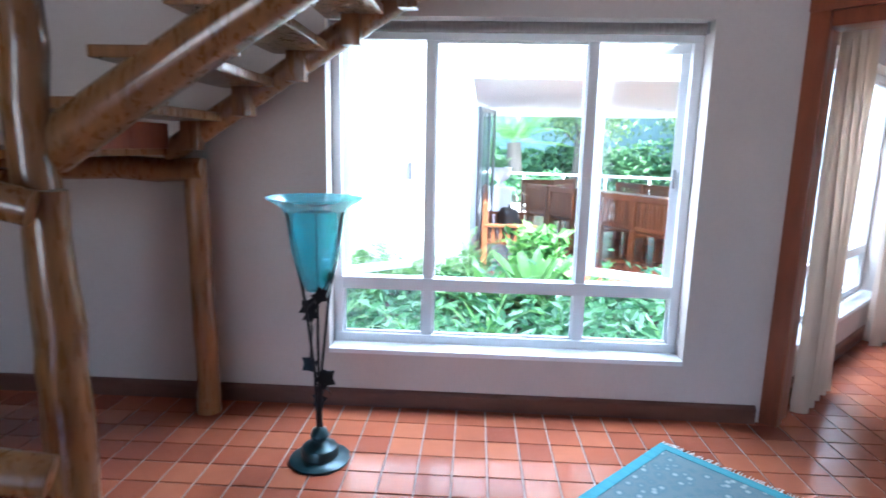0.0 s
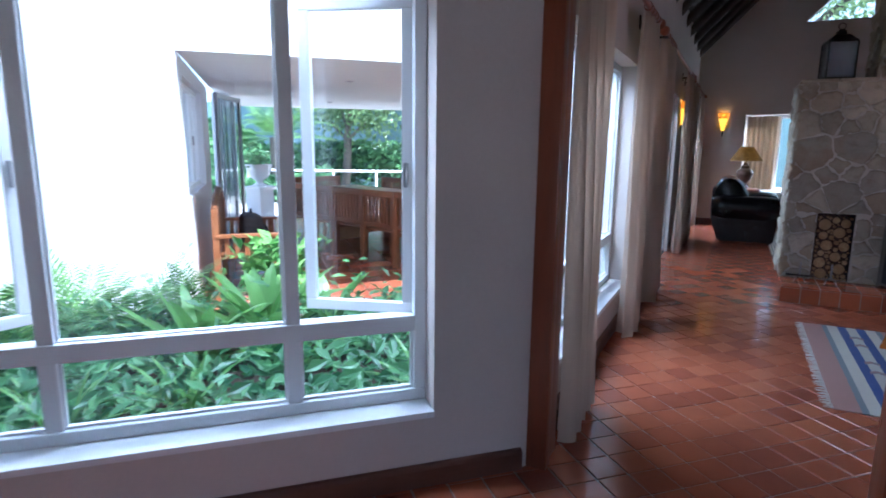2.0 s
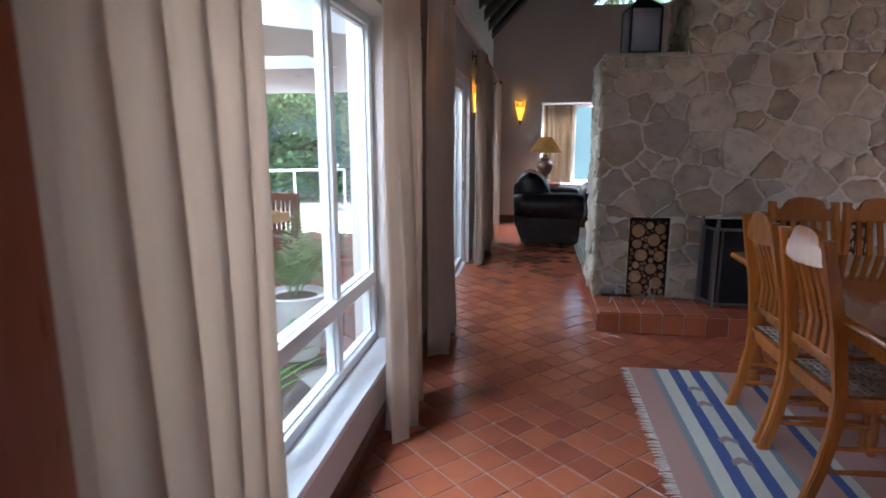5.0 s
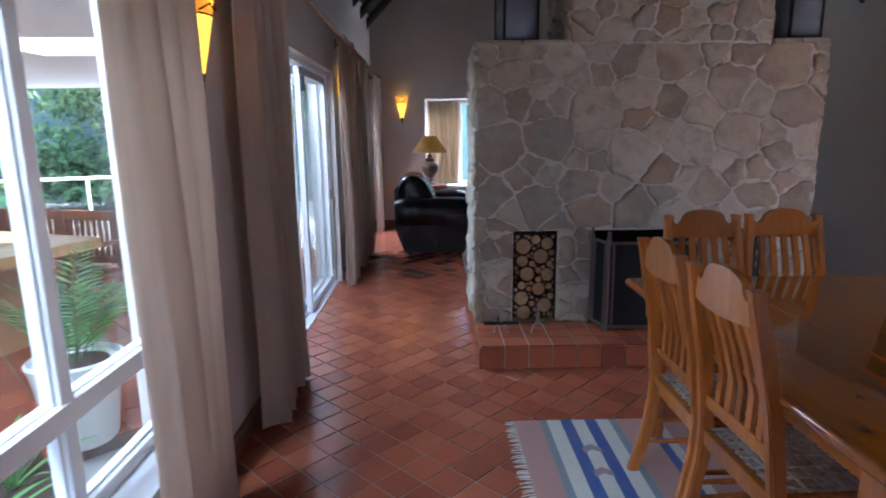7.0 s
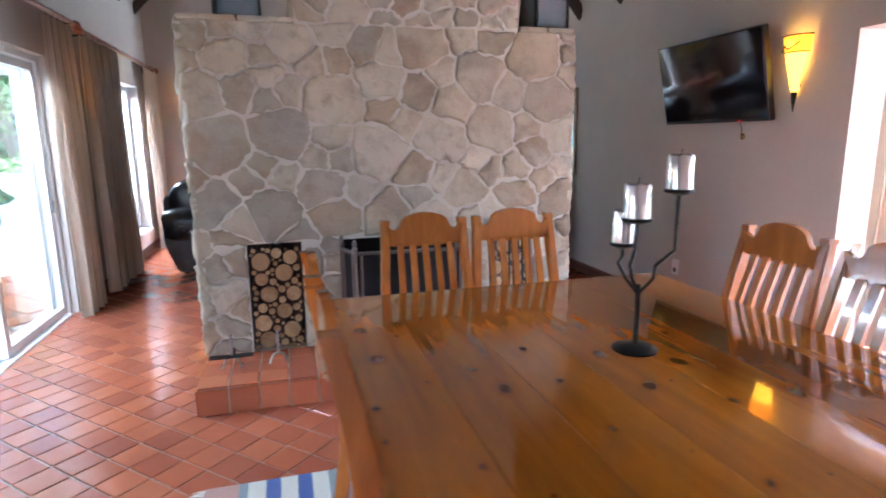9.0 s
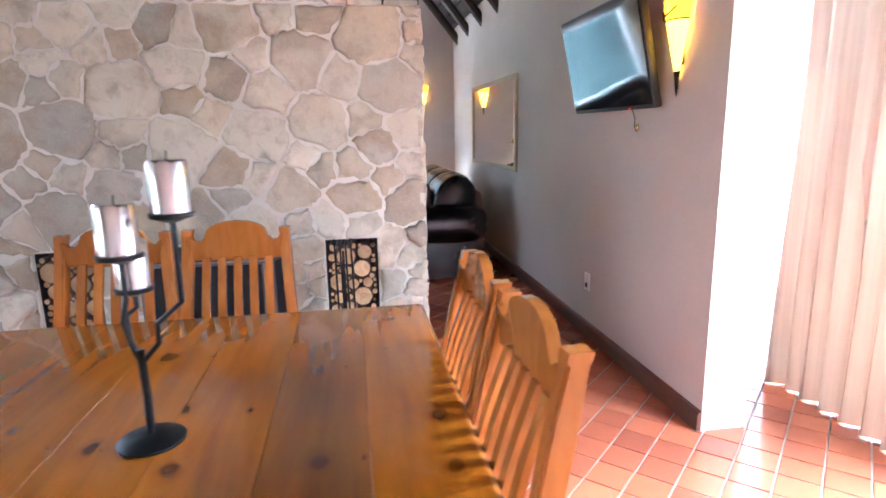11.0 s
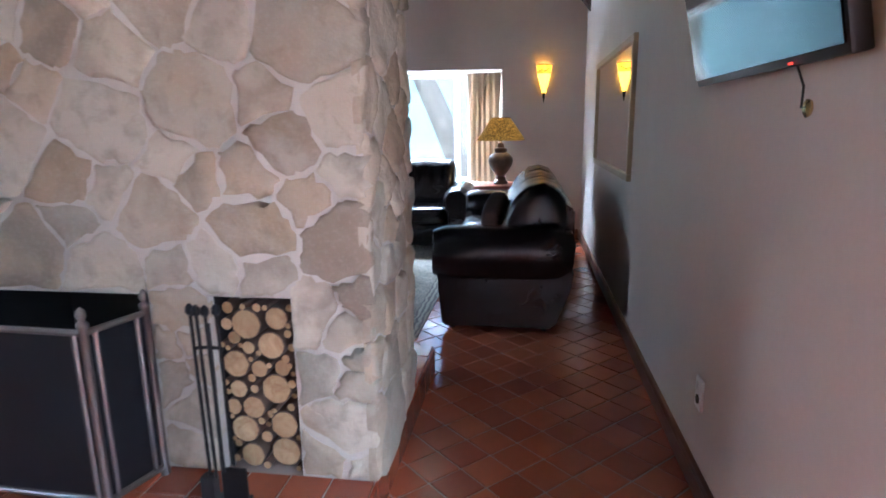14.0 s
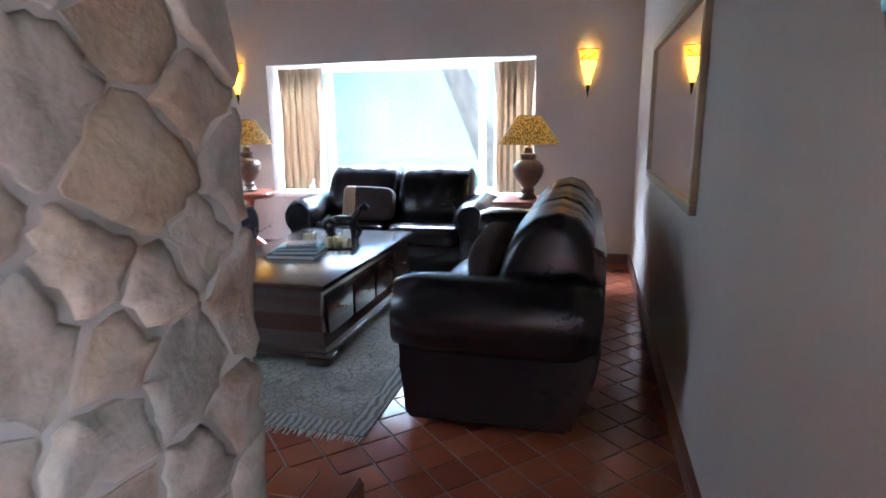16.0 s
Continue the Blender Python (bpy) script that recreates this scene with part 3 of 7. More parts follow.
def curtain(name, a, b, m, z0, z1, mat, label, amp=0.055, folds=5, flare=1.0, seed=1, thick=0.006):
    """A hanging curtain along local x from a to b; local -y is the room."""
    rnd = random.Random(seed)
    n, rows = folds * 10, 9
    ph = [rnd.uniform(-0.5, 0.5) for _ in range(folds + 2)]
    wd = [rnd.uniform(0.65, 1.25) for _ in range(folds + 2)]
    bm = bmesh.new()
    grid = []
    for j in range(rows + 1):
        f = j / rows
        row = []
        for i in range(n + 1):
            s = i / n
            k = s * folds
            q = int(min(k, folds - 1))
            w = math.cos(math.tau * k + ph[q] * 0.8 * math.sin(math.pi * (k - q)))
            am = amp * wd[q] * (0.45 + 0.55 * f) * flare
            x = a + (b - a) * (s + 0.012 * math.sin(7 * s + 3 * f)) + 0.010 * math.sin(math.tau * k * 2 + seed)
            row.append(bm.verts.new((x, am * w + 0.012 * math.sin(5 * f + k), z1 + (z0 - z1) * f)))
        grid.append(row)
    for r0, r1 in zip(grid, grid[1:]):
        for i in range(n):
            bm.faces.new((r0[i], r0[i + 1], r1[i + 1], r1[i]))
    bmesh.ops.recalc_face_normals(bm, faces=bm.faces)
    bmesh.ops.solidify(bm, geom=bm.faces[:], thickness=thick)
    bmesh.ops.transform(bm, matrix=m, verts=bm.verts)
    return tagged(obj(name, bm, mat, None, True), label, "curtain", "full-length curtains")


CL = LEFT @ Matrix.Translation((0, -0.13, 0))
curtain("curtain", 3.79, 4.35, CL, 0.02, 2.31, CURTAIN, "beige linen curtain drawn to the side of a window", 0.05, 5, seed=2)
curtain("curtain", 5.50, 6.04, CL, 0.02, 2.31, CURTAIN, "beige linen curtain drawn to the side of a window", 0.055, 4, seed=3)
curtain("curtain", 6.60, 7.30, CL, 0.02, 2.31, CURTAIN, "beige linen curtain beside the open patio door", 0.06, 5, seed=4)
curtain("curtain", 9.36, 9.84, CL, 0.02, 2.31, CURTAIN, "beige linen curtain beside the open patio door", 0.055, 4, seed=5)
curtain("curtain", 10.14, 11.20, CL, 0.02, 2.29, CURTAIN, "beige linen curtain drawn to the side of a window", 0.055, 6, seed=6)
curtain("curtain", 12.42, 12.98, CL, 0.02, 2.29, CURTAIN, "beige linen curtain drawn to the side of a window", 0.05, 4, seed=7)
CF = Matrix.Translation((0, 13.31, 0))
curtain("curtain", 0.46, 0.98, CF, 0.66, 1.97, CURTAIN_B, "brown striped curtain gathered in the window recess", 0.05, 6, 0.7, seed=8)
curtain("curtain", 2.88, 3.28, CF, 0.66, 1.97, CURTAIN_B, "brown striped curtain gathered in the window recess", 0.05, 6, 0.7, seed=9)
CR = RIGHT @ Matrix.Translation((0, 0.70, 0))
curtain("curtain", -7.28, -6.15, CR, 0.01, 2.15, fabric("pale_curtain", (0.52, 0.44, 0.38), (0.64, 0.57, 0.50), (40, 40, 0.4), 0.9, 0.22), "pale cream curtain in the bright bay", 0.05, 10, seed=10)


def rail(name, a, b, z, m):
    r = thing(name, "brown wooden curtain pole with round finials", "curtain pole", m @ Matrix.Translation((a, -0.13, z)), "curtain poles")
    w = b - a
    part("pole", tube(bmesh.new(), [(0, 0, 0), (w, 0, 0)], 0.019, 12), MAHOG, r)
    for x, s in ((0, -1), (w, 1)):
        bm = lathe(bmesh.new(), [(0.012, 0), (0.026, 0.006), (0.018, 0.016), (0.036, 0.04), (0.040, 0.058), (0.030, 0.078), (0.008, 0.088)], 14, Matrix.Translation((x, 0, 0)) @ pose(0, 0, 0, 0, 90 * s, 0))
        part("finial", bm, MAHOG, r)
    for x in (0.12, w - 0.12):
        part("bracket", boxes((x - 0.012, 0, -0.03, x + 0.012, 0.128, -0.012), (x - 0.012, -0.012, -0.03, x + 0.012, 0.012, -0.014), (x - 0.02, 0.118, -0.06, x + 0.02, 0.128, 0.04)), IRON, r)
    n = int(w / 0.11)
    for i in range(n):
        x = w * (i + 0.5) / n
        if any(c0 - a - 0.02 < x < c1 - a + 0.02 for c0, c1 in ((3.79, 4.35), (5.50, 6.04), (6.60, 7.30), (9.36, 9.84), (10.14, 11.20), (12.42, 12.98))):
            ring = [(x, 0.027 * math.cos(k * math.tau / 12), -0.008 + 0.027 * math.sin(k * math.tau / 12)) for k in range(13)]
            part("ring", tube(bmesh.new(), ring, 0.004, 5), MAHOG, r)
    return r


rail("curtain_pole", 3.76, 6.12, 2.345, LEFT)
rail("curtain_pole", 6.52, 9.94, 2.345, LEFT)
rail("curtain_pole", 10.10, 13.0, 2.32, LEFT)

# ---- the fireplace ----
FX0, FX1, FY0, FY1 = 0.83, 3.125, 7.80, 8.47
NICHES = ((1.09, 1.40, 0.80), (1.64, 2.35, 0.81), (2.57, 2.86, 0.80))
HZ = 0.155


def clip(poly, px, py, nx, ny):
    """Keeps the side of a convex outline where (p - (px, py)) . n <= 0."""
    out = []
    for (ax, ay), (bx, by) in zip(poly, poly[1:] + poly[:1]):
        da, db = (ax - px) * nx + (ay - py) * ny, (bx - px) * nx + (by - py) * ny
        if da <= 0:
            out.append((ax, ay))
        if da * db < 0:
            k = da / (da - db)
            out.append((ax + (bx - ax) * k, ay + (by - ay) * k))
    return out


def rubble(w0, w1, h0, h1, size, rnd, holes=(), squash=1.12, known=()):
    """Irregular stones on a face: outlines of cells about scattered seeds."""
    seeds = [(x, y, 2 * r) for x, y, r in known]
    tries = 0
    while tries < 5000:
        tries += 1
        p = (rnd.uniform(w0, w1), rnd.uniform(h0, h1))
        if any(a - 0.03 < p[0] < b + 0.03 and p[1] < c + 0.03 for a, b, c in holes):
            continue
        r = size * rnd.choice((0.42, 0.6, 0.8, 1.0) if known else (0.42, 0.6, 0.8, 1.0, 1.25))
        if all(((p[0] - q[0]) / squash) ** 2 + (p[1] - q[1]) ** 2 > ((r + q[2]) / 2) ** 2 for q in seeds):
            seeds.append((*p, r))
    cells = []
    for s in seeds:
        poly = [(w0, h0), (w1, h0), (w1, h1), (w0, h1)]
        for q in seeds:
            if q is s or abs(q[0] - s[0]) > 1.0 or abs(q[1] - s[1]) > 1.0:
                continue
            dx, dy = (q[0] - s[0]) / squash ** 2, q[1] - s[1]
            k = 0.5 + 0.25 * (s[2] - q[2]) / (s[2] + q[2])
            poly = clip(poly, s[0] + (q[0] - s[0]) * k, s[1] + (q[1] - s[1]) * k, dx, dy)
            if len(poly) < 3:
                break
        for a, b, c in holes:
            if len(poly) < 3:
                break
            xs, ys = [p[0] for p in poly], [p[1] for p in poly]
            if min(xs) < b and max(xs) > a and min(ys) < c:
                if s[1] >= c:
                    poly = clip(poly, 0, c, 0, -1)
                elif s[0] < a:
                    poly = clip(poly, a, 0, 1, 0)
                else:
                    poly = clip(poly, b, 0, -1, 0)
        if len(poly) >= 3:
            area = abs(sum(a[0] * b[1] - b[0] * a[1] for a, b in zip(poly, poly[1:] + poly[:1]))) / 2
            if area > 0.004:
                cells.append(poly)
    return cells


def stone(bm, poly, joint, depth, rnd, m, steps=(0.34, 0.72)):
    """One worn stone on a face: outline (x, y) of the face, z outward."""
    cx, cy = sum(p[0] for p in poly) / len(poly), sum(p[1] for p in poly) / len(poly)
    # merge short edges, then wear the corners off and let the edges waver
    worn = []
    for a, b in zip(poly, poly[1:] + poly[:1]):
        ln = math.hypot(b[0] - a[0], b[1] - a[1])
        if ln < 0.02:
            worn.append(((a[0] + b[0]) / 2, (a[1] + b[1]) / 2))
            continue
        for k in (0.07, 0.30, 0.52, 0.74, 0.93) if ln > 0.07 else (0.15, 0.85):
            e = min(0.011, ln * 0.10)
            worn.append((a[0] + (b[0] - a[0]) * k + rnd.uniform(-e, e), a[1] + (b[1] - a[1]) * k + rnd.uniform(-e, e)))
    tx, ty = rnd.uniform(-0.09, 0.09), rnd.uniform(-0.09, 0.09)
    seed = Vector((rnd.uniform(0, 50), rnd.uniform(0, 50), 0))

    def put(px, py, z):
        lift = 0.0
        if z > 0.3 * depth:
            lift = (px - cx) * tx + (py - cy) * ty + 0.016 * noise.noise(Vector((px, py, 0)) * 8 + seed) + 0.007 * noise.noise(Vector((px, py, 0)) * 24 + seed)
        return bm.verts.new(m @ Vector((px, py, max(z + lift, 0.002) if z > 0 else z)))
    rings = []
    for inset, z in ((joint, -0.02), (joint + 0.002, depth * 0.25), (joint + 0.008, depth * 0.64), (joint + 0.026, depth * 0.93)):
        ring = []
        for x, y in worn:
            d = math.hypot(x - cx, y - cy)
            k = max(0.3, 1 - inset / max(d, 0.03))
            ring.append(put(cx + (x - cx) * k, cy + (y - cy) * k, z))
        rings.append(ring)
    for f in steps:
        ring = []
        for x, y in worn:
            d = math.hypot(x - cx, y - cy)
            k = max(0.3, 1 - (joint + 0.026) / max(d, 0.03)) * (1 - f)
            ring.append(put(cx + (x - cx) * k, cy + (y - cy) * k, depth * (0.94 + 0.1 * f)))
        rings.append(ring)
    n = len(worn)
    for r0, r1 in zip(rings, rings[1:]):
        for i in range(n):
            bm.faces.new((r0[i], r0[(i + 1) % n], r1[(i + 1) % n], r1[i]))
    mid = put(cx, cy, depth * 1.05)
    for i in range(n):
        bm.faces.new((rings[-1][i], rings[-1][(i + 1) % n], mid))


# the larger stones of the front: place along it, height, half width
BIG = ((0.90, 1.64, 0.12), (1.12, 1.67, 0.08), (1.06, 1.84, 0.09), (0.98, 1.37, 0.17), (1.32, 1.43, 0.15), (1.41, 1.93, 0.10), (2.14, 1.93, 0.14), (1.61, 1.61, 0.15), (1.53, 1.11, 0.12), (1.25, 1.0, 0.13), (1.60, 0.94, 0.14), (1.88, 1.32, 0.17), (2.25, 1.39, 0.14), (2.58, 1.44, 0.13), (2.95, 1.63, 0.15), (2.88, 1.87, 0.16), (3.08, 1.38, 0.11), (3.06, 1.0, 0.12), (2.75, 1.03, 0.11), (2.4, 1.08, 0.11), (1.91, 0.96, 0.12), (2.32, 1.60, 0.10), (0.93, 1.05, 0.12), (1.91, 1.72, 0.10), (2.88, 1.30, 0.08), (2.1, 1.20, 0.09), (2.5, 1.75, 0.13))

fp = thing("fireplace", "free-standing double-sided fireplace of pale irregular fieldstone", "fireplace", Matrix.Identity(4), kind="structure")
bm = bmesh.new()
xs = [FX0, *[x for nn in NICHES for x in nn[:2]], FX1]
for i in range(0, len(xs), 2):
    box(bm, xs[i], FY0, HZ, xs[i + 1], FY1, 0.805)
for a, b, c in NICHES:
    box(bm, a, FY0 + 0.45, HZ, b, FY1, 0.805)
box(bm, FX0, FY0, 0.805, FX1, FY1, 2.02)
box(bm, 1.43, FY0, 2.02, 2.75, FY1, 5.35)
part("mortar_core", bm, MORTAR, fp, "pale grey mortar", smooth=False)
# the same black sheets line all three niches, behind the firewood too
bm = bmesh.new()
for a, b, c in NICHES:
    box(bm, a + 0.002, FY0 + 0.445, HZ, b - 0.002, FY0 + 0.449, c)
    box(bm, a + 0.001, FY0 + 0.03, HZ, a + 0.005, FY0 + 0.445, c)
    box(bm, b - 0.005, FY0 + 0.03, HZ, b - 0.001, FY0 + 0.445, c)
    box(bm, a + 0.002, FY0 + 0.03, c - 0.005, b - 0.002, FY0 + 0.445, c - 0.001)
part("soot_lining", bm, MATT_BLACK, fp, "black lining of the niches", smooth=False)
RS = random.Random(11)
front = Matrix(((1, 0, 0, 0), (0, 0, -1, FY0), (0, 1, 0, 0), (0, 0, 0, 1)))
right = Matrix(((0, 0, 1, FX1), (1, 0, 0, 0), (0, 1, 0, 0), (0, 0, 0, 1)))
left = Matrix(((0, 0, -1, FX0), (1, 0, 0, 0), (0, 1, 0, 0), (0, 0, 0, 1)))
back = Matrix(((1, 0, 0, 0), (0, 0, 1, FY1), (0, 1, 0, 0), (0, 0, 0, 1)))
faces = [(front, rubble(FX0 - 0.02, FX1 + 0.02, HZ, 2.03, 0.205, RS, NICHES, known=BIG)),
         (front, rubble(1.43, 2.75, 2.03, 3.35, 0.25, RS)),
         (right, rubble(FY0 - 0.015, FY1 + 0.015, HZ, 2.03, 0.27, RS)),
         (left, rubble(FY0 - 0.015, FY1 + 0.015, HZ, 2.03, 0.24, RS))]
for m, cells in faces:
    for poly in cells:
        bm = bmesh.new()
        stone(bm, poly, RS.uniform(0.003, 0.010) if m is front else RS.uniform(0.005, 0.010), RS.uniform(0.008, 0.020), RS, m)
        part("stone", bm, STONE, fp).data.set_sharp_from_angle(angle=radians(80))
bm = bmesh.new()
for m, cells in ((back, rubble(FX0, FX1, HZ, 2.03, 0.25, RS)), (front, rubble(1.43, 2.75, 3.35, 5.3, 0.27, RS)), (right @ Matrix.Translation((0, 0, 2.75 - FX1)), rubble(FY0, FY1, 2.03, 4.4, 0.26, RS)), (left @ Matrix.Translation((0, 0, FX0 - 1.43)), rubble(FY0, FY1, 2.03, 4.4, 0.26, RS))):
    for poly in cells:
        stone(bm, poly, 0.009, 0.025, RS, m, (0.5,))
tagged(part("far_stones", bm, STONE_ISLE, fp), kind="stuff")
# flat cap stones on the two shoulders
for x0, x1 in ((FX0, 1.43), (2.75, FX1)):
    n = 2
    for i in range(n):
        a, b = x0 + (x1 - x0) * i / n, x0 + (x1 - x0) * (i + 1) / n
        part("capstone", boxes((a + 0.006, FY0 - 0.03, 2.021, b - 0.006, FY1 + 0.02, 2.05), bevel=0.01), STONE, fp)

# raised hearth, its tiles are laid at the end
hearth = thing("hearth", "raised hearth of glazed red clay tiles", "hearth", Matrix.Identity(4), kind="structure")
part("bed", boxes((FX0 + 0.004, 7.344, -0.01, 3.115, 9.056, HZ - 0.006)), plaster("pale_hearth_grout", (0.42, 0.34, 0.29), 0.2, 0.9), hearth, smooth=False)

# firewood in the two niches
BARK = material("log_bark", (0.10, 0.065, 0.045), 0.9)
WOOD_END = material("sawn_log_end", (0.55, 0.38, 0.22), 0.8)
vv = coords(WOOD_END)
rr = noise_tex(WOOD_END, vv, 14, 5, 0.6, 2.0)
oi = per_object(WOOD_END)
colour(WOOD_END, mixc(WOOD_END, ramp(WOOD_END, oi, [(0.1, (0.1, 0.1, 0.1)), (0.9, (0.7, 0.7, 0.7))]), ramp(WOOD_END, rr, [(0.3, (0.32, 0.17, 0.08)), (0.6, (0.52, 0.37, 0.20))]), (0.32, 0.20, 0.10)))
bump(WOOD_END, rr, 0.3, 0.004)


def firewood(x0, x1, z1, seed):
    rnd = random.Random(seed)
    st = thing("firewood_stack", "stack of sawn round logs filling a fireplace niche", "firewood", Matrix.Translation(((x0 + x1) / 2, FY0 + 0.2, HZ)), "firewood stacks")
    w, h = x1 - x0, z1 - HZ
    placed = []
    for r_try in [0.054] * 160 + [0.044] * 400 + [0.034] * 900 + [0.024] * 1800 + [0.016] * 2500 + [0.011] * 2000:
        r = r_try * rnd.uniform(0.9, 1.08)
        x, z = rnd.uniform(-w / 2 + r + 0.003, w / 2 - r - 0.003), rnd.uniform(r + 0.001, h - r - 0.02)
        if all((x - a) ** 2 + (z - b) ** 2 > (r + c) ** 2 for a, b, c in placed):
            placed.append((x, z, r))
    for x, z, r in placed:
        bm = bmesh.new()
        y0 = -0.17 + rnd.uniform(-0.02, 0.02)
        seg = 14
        e = rnd.uniform(0.88, 1.0)
        rot = rnd.uniform(0, 6)
        rim = [Vector((x + r * math.cos(k * math.tau / seg) * (e if k % 2 else 1), 0, z + r * math.sin(k * math.tau / seg))) for k in range(seg)]
        front_v = [bm.verts.new((p.x, y0, p.z)) for p in rim]
        in_v = [bm.verts.new((x + (p.x - x) * 0.93, y0 - 0.002, z + (p.z - z) * 0.93)) for p in rim]
        back_v = [bm.verts.new((p.x, 0.2, p.z)) for p in rim]
        for k in range(seg):
            bm.faces.new((front_v[k], front_v[(k + 1) % seg], back_v[(k + 1) % seg], back_v[k]))
            bm.faces.new((front_v[k], front_v[(k + 1) % seg], in_v[(k + 1) % seg], in_v[k]))
        f = bm.faces.new(in_v)
        f.material_index = 1
        part("log", bm, (BARK, WOOD_END), st)
    return st


firewood(1.096, 1.394, 0.80, 5)
firewood(2.576, 2.854, 0.80, 6)

# folding fire screen with mesh panels
MESH = material("black_wire_mesh", (0.035, 0.038, 0.046), 0.45, 0.5)
mo = MESH.node_tree.nodes["Material Output"]
tr = node(MESH, "ShaderNodeBsdfTransparent")
mx = node(MESH, "ShaderNodeMixShader", Fac=0.9)
link(MESH, tr.outputs[0], mx.inputs[1])
link(MESH, bsdf(MESH).outputs[0], mx.inputs[2])
link(MESH, mx.outputs[0], mo.inputs["Surface"])
fs = thing("fire_screen", "three-panel folding fire screen of dark wire mesh with steel posts", "fire screen", Matrix.Translation((0, 0, HZ)))
corners = [(1.63, 7.765), (1.685, 7.575), (2.305, 7.552), (2.365, 7.755)]
for (ax, ay), (bx, by) in zip(corners, corners[1:]):
    A, B = Vector((ax, ay, 0)), Vector((bx, by, 0))
    bm = bmesh.new()
    for z in (0.03, 0.60):
        tube(bm, [A + Vector((0, 0, z)), B + Vector((0, 0, z))], 0.011, 8)
    d = (B - A).normalized()
    for p in (A + d * 0.035, B - d * 0.035):
        tube(bm, [p + Vector((0, 0, 0.03)), p + Vector((0, 0, 0.60))], 0.009, 8)
    pf = part("panel_frame", bm, PEWTER, fs)
    bm = bmesh.new()
    nn = Vector((-d.y, d.x, 0)) * 0.002
    vs = [bm.verts.new(p) for p in (A + nn + Vector((0, 0, 0.035)), B + nn + Vector((0, 0, 0.035)), B + nn + Vector((0, 0, 0.595)), A + nn + Vector((0, 0, 0.595)))]
    bm.faces.new(vs)
    bmesh.ops.solidify(bm, geom=bm.faces[:], thickness=0.003)
    part("mesh", bm, MESH, pf, "fine black wire mesh", smooth=False)
for x, y in corners:
    part("post", lathe(bmesh.new(), [(0.016, 0), (0.016, 0.02), (0.0125, 0.03), (0.0125, 0.61), (0.017, 0.62), (0.017, 0.63), (0.009, 0.64), (0.015, 0.655), (0.011, 0.672), (0.002, 0.682)], 10, Matrix.Translation((x, y, 0))), PEWTER, fs)

# companion set
cs = thing("companion_set", "black iron fireside tool set on a square base", "fireside tools", Matrix.Translation((2.67, 7.60, HZ)))
part("base", boxes((-0.075, -0.06, 0, 0.075, 0.06, 0.018), bevel=0.006), IRON, cs)
part("stem", tube(bmesh.new(), [(0, 0.02, 0.018), (0, 0.02, 0.62)], 0.007, 8), IRON, cs)
part("hook_bar", tube(bmesh.new(), [(-0.045, 0.02, 0.54), (0.0, 0.02, 0.545), (0.045, 0.02, 0.54)], 0.006, 8), IRON, cs)
for i, (x, y) in enumerate(((-0.042, 0.0), (-0.014, -0.012), (0.014, -0.012), (0.042, 0.0))):
    bm = tube(bmesh.new(), [(x, y, 0.66), (x + 0.01, y, 0.10 + 0.02 * i)], 0.0055, 8)
    lathe(bm, [(0.004, 0), (0.013, 0.012), (0.012, 0.03), (0.003, 0.04)], 10, Matrix.Translation((x, y, 0.65)))
    t = part("tool", bm, IRON, cs)
    if i == 3:
        part("shovel_blade", boxes((x - 0.03, y - 0.01, 0.02, x + 0.05, y + 0.006, 0.15), bevel=0.006), IRON, t)
    elif i == 0:
        part("brush_head", boxes((x - 0.02, y - 0.02, 0.03, x + 0.03, y + 0.02, 0.12), bevel=0.01), MATT_BLACK, t)

# two brass-knobbed andirons and a bundle of pokers on the hearth
for x in (0.985, 1.235):
    a = thing("andiron", "iron andiron with a twisted polished finial", "andiron", Matrix.Translation((x, 7.60, HZ)), "andirons")
    part("foot", tube(bmesh.new(), [(-0.05, -0.03, 0.004), (-0.03, -0.012, 0.05), (0, 0, 0.06), (0.03, -0.012, 0.05), (0.05, -0.03, 0.004)], 0.006, 8), STEEL, a)
    part("shaft", lathe(bmesh.new(), [(0.006, 0.05), (0.010, 0.07), (0.006, 0.085), (0.011, 0.10), (0.006, 0.115), (0.011, 0.13), (0.006, 0.145), (0.010, 0.16), (0.005, 0.17), (0.010, 0.18), (0.002, 0.195)], 10), STEEL, a)
    part("log_rest", tube(bmesh.new(), [(0, 0, 0.055), (0, 0.14, 0.055), (0, 0.15, 0.003)], 0.006, 8), IRON, a)
pk = thing("poker_bundle", "bundle of black iron pokers lying across the hearth", "poker", Matrix.Translation((0.98, 7.58, HZ + 0.062)))
for k in range(4):
    part("poker", tube(bmesh.new(), [(-0.11, -0.02 + 0.012 * k, 0.004 + 0.004 * (k % 2)), (0.12, -0.015 + 0.011 * k, 0.006)], 0.0045, 6), IRON, pk)


